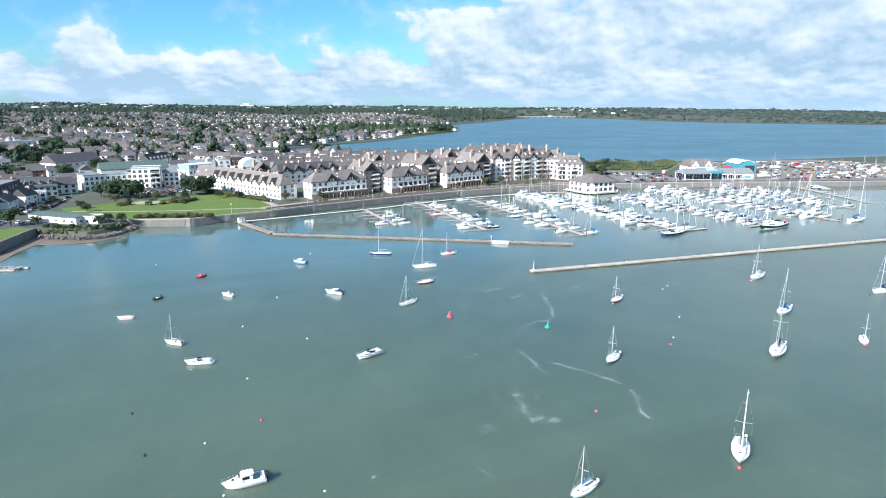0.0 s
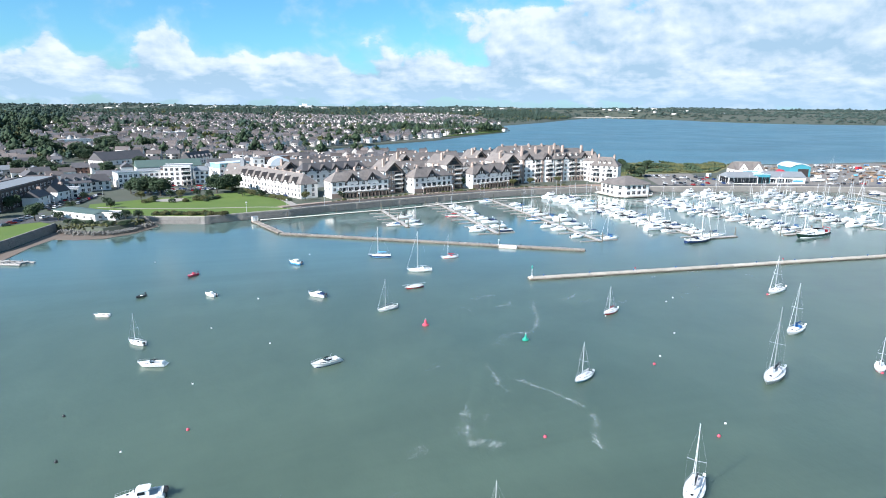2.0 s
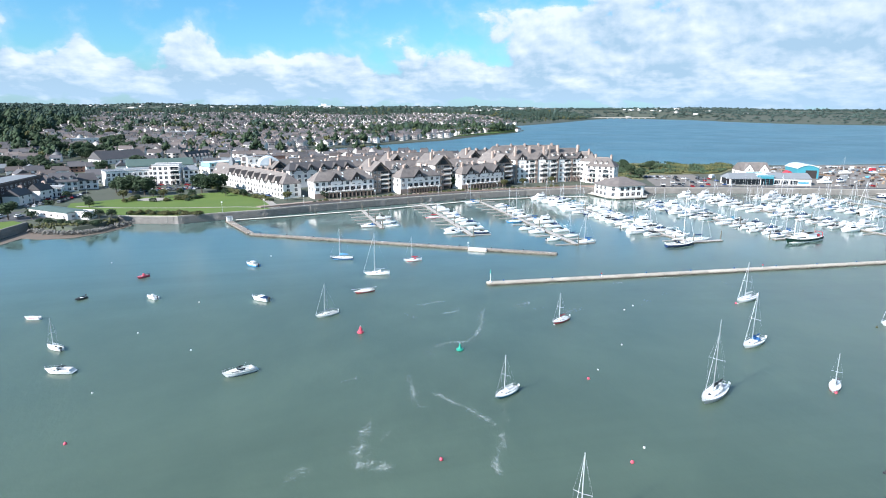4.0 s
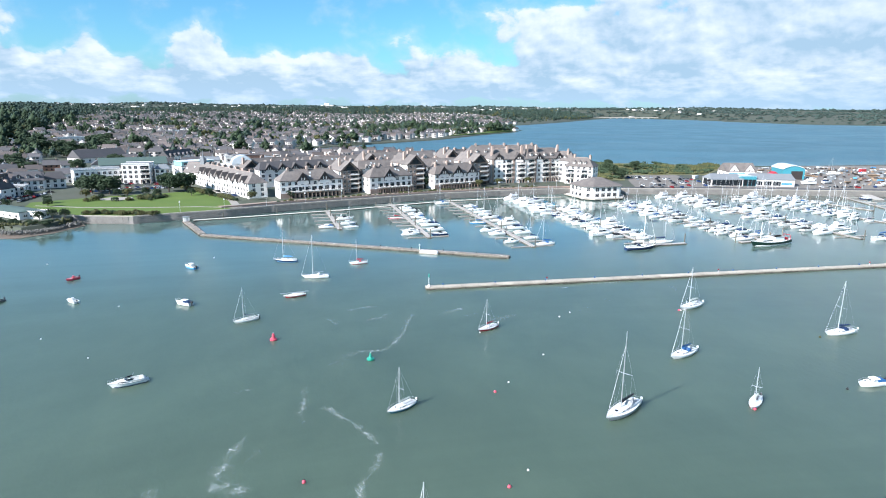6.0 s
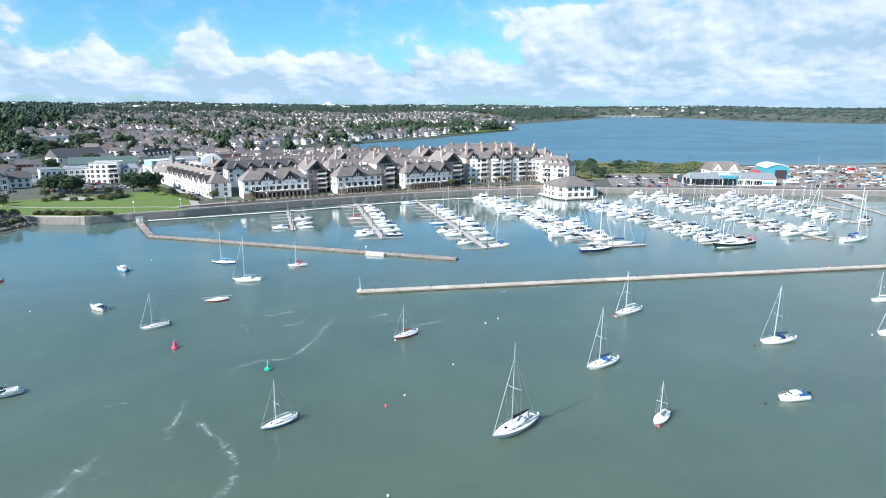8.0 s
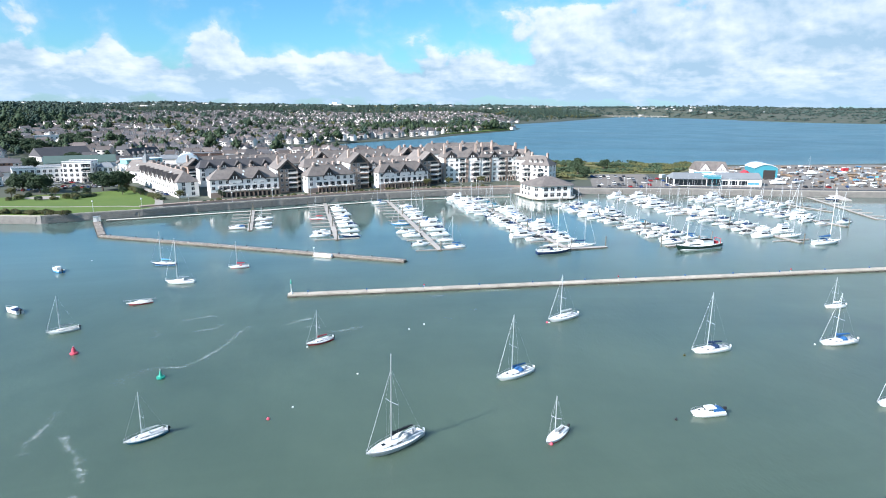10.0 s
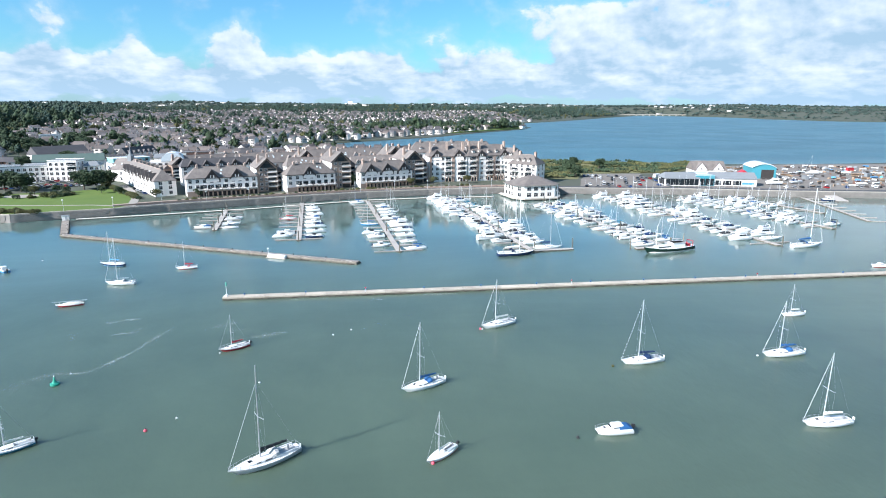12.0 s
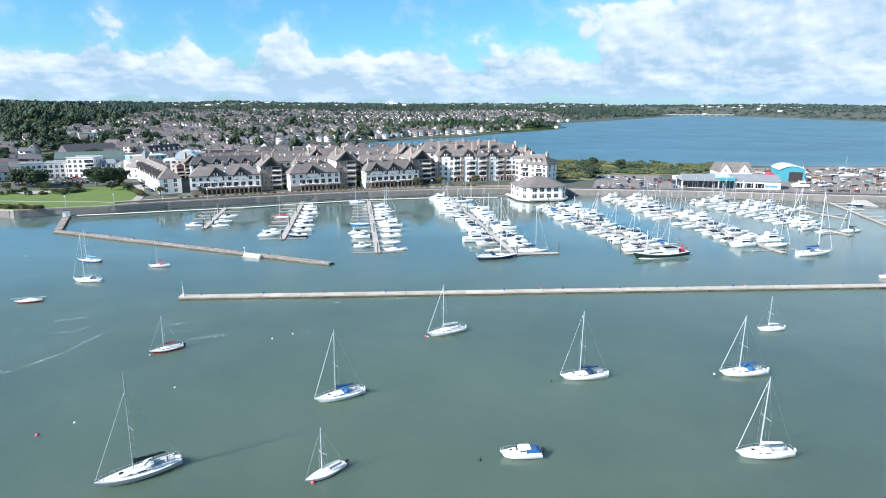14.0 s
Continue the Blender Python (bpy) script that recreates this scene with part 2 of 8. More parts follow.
STONE = material("grey_sea_wall_stone", (0.27, 0.25, 0.225), (0.155, 0.145, 0.13), 0.9, scale=0.35, bump=0.08, coords="World")
PAVE = material("pale_paving", (0.34, 0.31, 0.275), (0.26, 0.24, 0.21), 0.85, scale=0.3, coords="World")
ASPH = material("worn_asphalt", (0.055, 0.056, 0.060), (0.085, 0.085, 0.086), 0.9, scale=0.2, coords="World")
LAWN = material("mown_grass", (0.066, 0.120, 0.013), (0.104, 0.152, 0.022), 0.9, scale=0.08, fine=1.4, bump=0.05, coords="World")
ROUGHG = material("rough_scrub_grass", (0.11, 0.12, 0.045), (0.19, 0.17, 0.08), 0.95, scale=0.06, fine=0.6, coords="World")
LEAF = material("dark_foliage", (0.025, 0.044, 0.025), (0.048, 0.070, 0.034), 0.8, scale=0.25, fine=1.5, island=0.35, coords="World", spec=0.2)
LEAF2 = material("autumn_foliage", (0.060, 0.072, 0.028), (0.095, 0.088, 0.036), 0.8, scale=0.25, fine=1.5, island=0.3, coords="World", spec=0.2)
# far hedges: the blue of distance haze is mixed into the leaf colour
HILLLEAF = material("haze_tinted_hedge_foliage", (0.038, 0.064, 0.058), (0.062, 0.088, 0.072), 0.8, scale=0.02, fine=0.2, island=0.25, coords="World", spec=0.2)
BARK = material("grey_bark", (0.10, 0.08, 0.06), (0.06, 0.05, 0.04), 0.9, scale=3.0)
RENDER = material("white_painted_render", (0.86, 0.82, 0.77), (0.76, 0.72, 0.67), 0.8, scale=0.25, coords="World", island=0.05)
FARRENDER = material("mixed_painted_render", (0.72, 0.69, 0.65), (0.46, 0.41, 0.37), 0.85, scale=0.02, fine=0.1, coords="World", island=0.40)
SLATE = material("brown_grey_slate", (0.215, 0.186, 0.163), (0.120, 0.106, 0.098), 0.75, scale=0.35, fine=2.2, spread=0.34, bump=0.06, coords="World", island=0.14)
FARSLATE = material("mixed_roof_tile", (0.100, 0.090, 0.086), (0.140, 0.110, 0.096), 0.8, scale=0.03, fine=0.15, coords="World", island=0.40)
BRICK = material("buff_brown_brick", (0.37, 0.275, 0.220), (0.27, 0.20, 0.16), 0.85, scale=0.6, bump=0.02, coords="World")
CHIMNEY = material("salmon_chimney_brick", (0.43, 0.33, 0.275), (0.33, 0.25, 0.205), 0.85, scale=0.8, bump=0.02, coords="World", island=0.12)
RBRICK = material("dark_red_brick", (0.16, 0.085, 0.065), (0.11, 0.07, 0.055), 0.85, scale=0.6, coords="World")
DARKBRICK = material("smoke_brown_brick", (0.105, 0.080, 0.070), (0.070, 0.056, 0.052), 0.85, scale=0.6, coords="World")
BOARD = material("black_stained_boards", (0.022, 0.019, 0.018), (0.042, 0.035, 0.032), 0.7, scale=1.0, coords="World")
TEAL = material("teal_cladding", (0.06, 0.27, 0.33), (0.05, 0.23, 0.28), 0.5, scale=0.2, coords="World")
PALEROOF = material("pale_metal_roof", (0.62, 0.68, 0.70), (0.52, 0.58, 0.61), 0.5, scale=0.15, coords="World")
GREYROOF = material("grey_sheet_roof", (0.215, 0.23, 0.24), (0.165, 0.18, 0.19), 0.8, scale=0.2, coords="World")
GREENROOF = material("green_copper_roof", (0.062, 0.105, 0.090), (0.095, 0.135, 0.118), 0.7, scale=0.2, coords="World")
ROCK = material("armour_rock", (0.21, 0.20, 0.18), (0.12, 0.115, 0.10), 0.9, scale=0.7, bump=0.1, island=0.2, coords="World")
MUD = material("tidal_mud", (0.13, 0.10, 0.075), (0.19, 0.15, 0.11), 0.6, scale=0.15, coords="World")
SILVER = material("silver_gelcoat", (0.52, 0.52, 0.53), (0.42, 0.43, 0.45), 0.3, metal=0.2, scale=0.5)
BROWNCONC = material("brown_weathered_concrete", (0.31, 0.265, 0.215), (0.13, 0.115, 0.10), 0.9, scale=0.5, fine=2.0, spread=0.36, bump=0.08, coords="World")
TEALHULL = material("blue_green_gelcoat", (0.03, 0.19, 0.29), (0.025, 0.15, 0.23), 0.35, scale=0.6)
# paler than the tinted glass: reflection and haze are mixed into the pane colour
PANE = material("reflection_paled_pane", (0.040, 0.044, 0.05), (0.03, 0.034, 0.04), 0.12, scale=0.5, coords="World")
# leaf green shifted to blue, painted in for the haze of distance
FARLEAF = material("haze_tinted_foliage", (0.028, 0.050, 0.040), (0.046, 0.070, 0.050), 0.8, scale=0.1, fine=0.8, island=0.3, coords="World", spec=0.2)
DARKSLATE = material("dark_blue_slate", (0.068, 0.066, 0.070), (0.105, 0.098, 0.097), 0.7, scale=0.3, coords="World", island=0.35)
# roof tile for the gables with their shade put into the colour
SHADETILE = material("shaded_gable_tile", (0.052, 0.047, 0.046), (0.088, 0.078, 0.074), 0.8, scale=0.6, coords="World", island=0.2)
PALETEAL = material("pale_teal_glazing", (0.20, 0.46, 0.46), (0.28, 0.52, 0.52), 0.3, scale=0.3, coords="World")
BUOYRED = material("faded_red_buoy_paint", (0.56, 0.07, 0.11), (0.46, 0.08, 0.11), 0.5, scale=1.5)

# ---- mesh kit ----
class Geo:
    """Collects vertices and faces of one mesh, through a pose if one is set."""

    def __init__(self, at=None):
        self.v, self.f, self.at = [], [], at

    def add(self, pts, faces):
        k = len(self.v)
        for p in pts:
            p = Vector(p)
            self.v.append(tuple(self.at @ p) if self.at else tuple(p))
        self.f.extend(tuple(i + k for i in f) for f in faces)
        return self

    def box(self, x, y, z, sx, sy, sz, rz=0.0, taper=1.0):
        """A box with its base centre at x, y, z; taper narrows its top."""
        c, s = math.cos(radians(rz)), math.sin(radians(rz))
        pts = []
        for dz, k in ((0, 1.0), (sz, taper)):
            for dx, dy in ((-1, -1), (1, -1), (1, 1), (-1, 1)):
                a, b = dx * sx / 2 * k, dy * sy / 2 * k
                pts.append((x + a * c - b * s, y + a * s + b * c, z + dz))
        return self.add(pts, [(3, 2, 1, 0), (4, 5, 6, 7), (0, 1, 5, 4), (1, 2, 6, 5), (2, 3, 7, 6), (3, 0, 4, 7)])

    def tube(self, a, b, r0, r1=None, n=6):
        a, b = Vector(a), Vector(b)
        r1 = r0 if r1 is None else r1
        d = (b - a).normalized()
        u = d.orthogonal().normalized()
        w = d.cross(u)
        ring = [u * math.cos(2 * math.pi * i / n) + w * math.sin(2 * math.pi * i / n) for i in range(n)]
        pts = [a + p * r0 for p in ring] + [b + p * r1 for p in ring]
        faces = [(i, (i + 1) % n, n + (i + 1) % n, n + i) for i in range(n)] + [tuple(range(n - 1, -1, -1)), tuple(range(n, 2 * n))]
        return self.add(pts, faces)

    def loft(self, rings, closed=True, caps=True):
        n = len(rings[0])
        pts = [p for r in rings for p in r]
        faces = []
        for k in range(len(rings) - 1):
            for i in range(n if closed else n - 1):
                j = (i + 1) % n
                faces.append((k * n + i, k * n + j, (k + 1) * n + j, (k + 1) * n + i))
        if caps:
            faces += [tuple(range(n - 1, -1, -1)), tuple(range((len(rings) - 1) * n, len(rings) * n))]
        return self.add(pts, faces)

    def prism(self, outline, z0, z1):
        n = len(outline)
        pts = [(x, y, z0) for x, y in outline] + [(x, y, z1) for x, y in outline]
        return self.add(pts, [tuple(range(n - 1, -1, -1)), tuple(range(n, 2 * n))] + [(i, (i + 1) % n, n + (i + 1) % n, n + i) for i in range(n)])

    def lathe(self, x, y, profile, n=12):
        return self.loft([[(x + r * math.cos(2 * math.pi * i / n), y + r * math.sin(2 * math.pi * i / n), z) for i in range(n)] for r, z in profile])

    def gable(self, x, y, z, length, depth, rise, rz=0.0, over=0.4, thick=0.25, hip=0.0):
        """A pitched roof, ridge along its length; hip pulls in the ridge's ends."""
        a, b = length / 2 + over * (1 if hip else 0.6), depth / 2 + over
        drop = rise * over / (depth / 2)
        top = [(-a, -b, -drop), (a, -b, -drop), (a, b, -drop), (-a, b, -drop), (-a + hip, 0, rise), (a - hip, 0, rise)]
        c, s = math.cos(radians(rz)), math.sin(radians(rz))
        pts = [(x + p * c - q * s, y + p * s + q * c, z + h + thick) for p, q, h in top]
        pts += [(p, q, h - thick) for p, q, h in pts[:4]]
        return self.add(pts, [(0, 1, 5, 4), (2, 3, 4, 5), (1, 2, 5), (3, 0, 4), (0, 6, 7, 1), (1, 7, 8, 2), (2, 8, 9, 3), (3, 9, 6, 0), (6, 9, 8, 7)])


def mesh_of(name, g, mat, smooth=False):
    me = bpy.data.meshes.new(name)
    me.from_pydata(g.v, [], g.f)
    me.materials.append(mat)
    if smooth:
        me.polygons.foreach_set("use_smooth", [True] * len(me.polygons))
    me.update()
    return me


def part(name, g, mat, parent=None, label="", smooth=False):
    """One mesh object, under a thing or a part if one is given."""
    ob = new(name, mesh_of(name, g, mat, smooth))
    ob.parent = parent
    return tagged(ob, label) if label else ob


def piece(name, mesh, parent, m=None):
    ob = new(name, mesh)
    ob.parent = parent
    if m is not None:
        ob.matrix_basis = m
    return ob


def thing(name, m, label, category, group="", kind=""):
    ob = new(name)
    ob.empty_display_size = 0.5
    ob.matrix_basis = m
    return tagged(ob, label, category, group, kind)


def lone(name, g, mat, label, category, group="", kind="", smooth=False):
    return tagged(part(name, g, mat, None, "", smooth), label, category, group, kind)

# ---- water and ground ----
from mathutils.geometry import delaunay_2d_cdt

# shoreline, west to east along the harbour, round the spit, up the estuary and over to its far shore: x, y, height, foreshore width
SHORE = [
    (-4600, 90, 4, 30), (-900, 170, 3.5, 20), (-300, 235, 3.5, 12), (-140, 262, 3.5, 8), (-97, 272, 3.5, 0.8), (-91, 289, 3.5, 0.8), (-84, 327, 3.5, 0.8),
    (-74, 322, 3.0, 4), (-60, 315, 2.6, 5), (-50, 322, 3.0, 4), (-46, 338, 3.5, 0.8), (-16.5, 331, 3.5, 0.8), (0, 337, 3.5, 0.8), (25, 344, 3.5, 0.8),
    (48, 354, 3.5, 0.8), (64, 360, 3.5, 0.8), (92, 369.5, 3.5, 0.8), (122, 379, 3.5, 0.8), (154, 388, 3.5, 0.8), (194, 395, 3.5, 0.8), (243, 398, 3.5, 0.8),
    (277, 392, 3.0, 0.8), (300, 387.5, 3.0, 0.8), (355, 377, 3.0, 0.8), (419, 358, 3.0, 0.8), (474, 345, 3.0, 0.8), (560, 327, 3.0, 0.8), (760, 290, 3.0, 4),
    (1400, 180, 3, 30), (1500, 420, 2, 20), (900, 545, 1.6, 14), (666, 543, 1.6, 12), (574, 542, 1.6, 12), (481, 553, 1.6, 12), (410, 584, 1.6, 12), (327, 613, 1.6, 12),
    (262, 660, 1.6, 10), (200, 700, 2, 8), (120, 740, 2, 8), (40, 775, 2, 8), (-25, 790, 2, 6), (-20, 802, 2, 6), (13, 817, 2, 6), (82, 889, 2, 6), (180, 992, 2, 8),
    (291, 1092, 2, 10), (406, 1254, 2, 10), (539, 1411, 1.5, 10), (600, 1530, 1.5, 12), (560, 1610, 2, 15), (590, 1790, 2, 15), (754, 1980, 2, 20), (975, 2253, 2, 20),
    (1423, 2869, 2, 20), (1790, 3335, 2, 20), (1850, 3335, 2, 20), (1920, 3100, 2, 20), (2000, 2700, 2, 20), (1925, 2480, 2, 20), (1960, 2090, 2, 20), (2328, 1768, 2, 20), (2700, 1450, 2, 20),
    (4800, 1050, 3, 20),
]
LAND = np.array([(p[0], p[1]) for p in SHORE] + [(4800, 4950), (-4600, 4950)], float)


def on_land(x, y):
    """Which of the points lie on land."""
    x, y = np.asarray(x, float), np.asarray(y, float)
    inside = np.zeros(x.shape, bool)
    a = LAND
    b = np.roll(LAND, -1, 0)
    for (x0, y0), (x1, y1) in zip(a, b):
        if y0 != y1:
            inside ^= ((y0 > y) != (y1 > y)) & (x < (x1 - x0) * (y - y0) / (y1 - y0) + x0)
    return inside


def shore_gap(x, y):
    """Distance from points to the shoreline."""
    p = np.stack([np.asarray(x, float), np.asarray(y, float)], -1)
    best = np.full(p.shape[:-1], 1e9)
    for a, b in zip(LAND[:-3], LAND[1:-2]):
        d = b - a
        t = np.clip(((p - a) @ d) / (d @ d), 0, 1)
        best = np.minimum(best, np.linalg.norm(p - a - t[..., None] * d, axis=-1))
    return best


def smooth01(v):
    v = np.clip(v, 0, 1)
    return v * v * (3 - 2 * v)


def ground_z(x, y):
    """Height of the land: flat by the harbour, a wooded rise to the west, low hills far off."""
    x, y = np.asarray(x, float), np.asarray(y, float)
    gap = np.clip(shore_gap(x, y) / 260, 0, 1)
    far = smooth01((y - 1300) / 3300)
    left = smooth01((900 - x) / 3200)
    z = 3.5 + gap * (far * (49 + 10 * left) + 30 * np.exp(-((x + 850) / 520) ** 2 - ((y - 1500) / 800) ** 2))
    z = z + gap * far * (6 * np.sin(x / 310 + 1.0) * np.sin(y / 420) + 4 * np.sin(x / 130 + y / 300))
    return np.where((x > 250) & (y < 700), 3.0, z)


def build_ground():
    pts, z, edges = [], [], []
    line = np.array([(p[0], p[1]) for p in SHORE], float)
    d = np.gradient(line, axis=0)
    d /= np.linalg.norm(d, axis=1)[:, None]
    seaward = np.stack([d[:, 1], -d[:, 0]], 1)
    for off in (0, 1):
        k = len(pts)
        for i, (x, y, h, w) in enumerate(SHORE):
            q = line[i] + seaward[i] * w * off
            pts.append(Vector((q[0], q[1])))
            z.append(-2.5 if off else h)
        edges += [(k + i, k + i + 1) for i in range(len(SHORE) - 1)]
    ys = [-700, -300, 0, 150] + list(np.arange(230, 700, 22)) + list(np.arange(700, 1700, 45)) + list(np.arange(1700, 4951, 110))
    rng = random.Random(4)
    gx, gy = [], []
    for y in ys:
        step = 24 if y < 700 else 48 if y < 1700 else 110
        lo, hi = (-420, 720) if y < 700 else (-1500, 1200) if y < 1700 else (-4600, 4800)
        xs = sorted(set(list(np.arange(lo, hi + 1, step)) + list(np.arange(-4600, 4801, 400))))
        for x in xs:
            edge = y in (-700, 4950) or abs(x) > 4500
            gx.append(x + (0 if edge else rng.uniform(-0.3, 0.3) * step))
            gy.append(y + (0 if edge else rng.uniform(-0.2, 0.2) * step))
    gx, gy = np.array(gx), np.array(gy)
    land, gap = on_land(gx, gy), shore_gap(gx, gy)
    gz = np.where(land, ground_z(gx, gy), -2.5)
    for x, y, h, g in zip(gx, gy, gz, gap):
        if g > 32 or (g > 5 and -300 < x < 640 and y < 420):
            pts.append(Vector((x, y)))
            z.append(h)
    vs, _, fs, orig, _, _ = delaunay_2d_cdt(pts, edges, [], 0, 1e-4)
    g = Geo()
    g.v = [(v.x, v.y, z[o[0]] if o else 0.0) for v, o in zip(vs, orig)]
    g.f = [tuple(f) for f in fs]
    return lone("ground", g, GROUND, "grey-green coastal ground with streets, gardens and fields", "ground", kind="structure")


GROUND = material("coastal_ground", (0.045, 0.064, 0.034), (0.085, 0.086, 0.068), 0.95, scale=0.012, fine=0.09, coords="World")
build_ground()
g = Geo()
xs = [-4600, -1500, -300, 0, 150, 300, 700, 1500, 4800]
ys = [-700, 0, 100, 200, 300, 500, 1000, 2000, 4900]
g.add([(x, y, 0) for y in ys for x in xs], [(j * 9 + i, j * 9 + i + 1, j * 9 + 10 + i, j * 9 + 9 + i) for j in range(8) for i in range(8)])
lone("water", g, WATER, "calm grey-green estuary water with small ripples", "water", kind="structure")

# ---- boats ----
def hull_shape(length, beam, bow=1.2, mid=0.85, stern=0.85, transom=0.72, full=2.2, rake=0.10, n=12):
    """Stations from stern to bow: s, x, half beam, sheer height and the raked shift of the waterline."""
    out = []
    for i in range(n + 1):
        s = i / n
        if s < 0.42:
            f = transom + (1 - transom) * math.sin(s / 0.42 * math.pi / 2)
        else:
            f = max(1 - ((s - 0.42) / 0.58) ** full, 0.015)
        sheer = mid + (stern - mid) * max(0, 1 - s / 0.4) ** 2 + (bow - mid) * max(0, (s - 0.4) / 0.6) ** 2
        out.append((s, -length / 2 + length * s, beam / 2 * f, sheer, rake * length * s ** 5))
    return out


def hull_rings(st, top=1.0, grow=1.0, levels=((1.0, 1.0), (0.97, 0.55), (0.88, 0.16), (0.62, -0.12), (0.0, -0.35))):
    rings = []
    for s, x, b, sh, back in st:
        side = []
        for wide, up in levels:
            z = sh * up * top if up > 0 else up
            side.append((x - back * (1 - max(up, 0)), b * wide * grow, z))
        rings.append(side + [(p[0], -p[1], p[2]) for p in reversed(side[:-1])] if levels[-1][0] == 0 else side)
    return rings


def make_hull(boat, st, mat, band=None, deck=CREAM, rail=None):
    part("hull", Geo().loft(hull_rings(st), closed=False, caps=True), mat, boat, smooth=False)
    if band:
        g = Geo()
        for side in (1, -1):
            rings = [[(x - back, side * (b * 0.885 + 0.02), sh * 0.02), (x - back * 0.9, side * (b * 0.93 + 0.02), sh * 0.24)] for s, x, b, sh, back in st]
            g.loft(rings, closed=False, caps=False)
        part("waterline_band", g, band, boat, "painted waterline band")
    if rail:
        g = Geo()
        for side in (1, -1):
            g.loft([[(x, side * (b + 0.015), sh - 0.16), (x, side * (b + 0.03), sh - 0.03)] for s, x, b, sh, back in st], closed=False, caps=False)
        part("rubbing_strake", g, rail, boat, "coloured rubbing strake")
    rings = [[(x, b * 0.97, sh - 0.02), (x, b * 0.5, sh + 0.05), (x, 0, sh + 0.07), (x, -b * 0.5, sh + 0.05), (x, -b * 0.97, sh - 0.02)] for s, x, b, sh, back in st]
    part("deck", Geo().loft(rings, closed=False, caps=False), deck, boat)


def trunk(boat, name, spans, mat, label=""):
    """A rounded superstructure: rows of x, half width, base height, height."""
    rings = []
    for x, w, z, h in spans:
        rings.append([(x, w, z), (x, w * 0.97, z + h * 0.65), (x, w * 0.80, z + h * 0.96), (x, 0, z + h * 1.06), (x, -w * 0.80, z + h * 0.96), (x, -w * 0.97, z + h * 0.65), (x, -w, z)])
    return part(name, Geo().loft(rings), mat, boat, label)


def at_x(st, x):
    """Half beam and sheer at x."""
    for a, b in zip(st[:-1], st[1:]):
        if a[1] <= x <= b[1] + 1e-6:
            t = (x - a[1]) / (b[1] - a[1])
            return a[2] + (b[2] - a[2]) * t, a[3] + (b[3] - a[3]) * t
    return st[-1][2], st[-1][3]


def rail_of(boat, st, name, x0, x1, steps, height=0.55, close=True):
    """A thin rail on stanchions: joined round the end, or one to each side."""
    last, g = {}, Geo()
    for side in (1, -1):
        g = g if close else Geo()
        for i in range(steps + 1):
            x = x0 + (x1 - x0) * i / steps
            b, sh = at_x(st, x)
            p = (x, side * b * 0.93, sh + height)
            g.tube((x, side * b * 0.93, sh), p, 0.02, n=4)
            if i:
                g.tube(last[side], p, 0.02, n=4)
            last[side] = p
        if not close:
            part(name, g, WIRE, boat, "thin steel guard rail")
    if close:
        g.tube(last[1], last[-1], 0.02, n=4)
        part(name, g, WIRE, boat, "thin steel guard rail")


def lie(m, label, category="boat", group="boats at moorings", name="boat"):
    return thing(name, m, label, category, group)


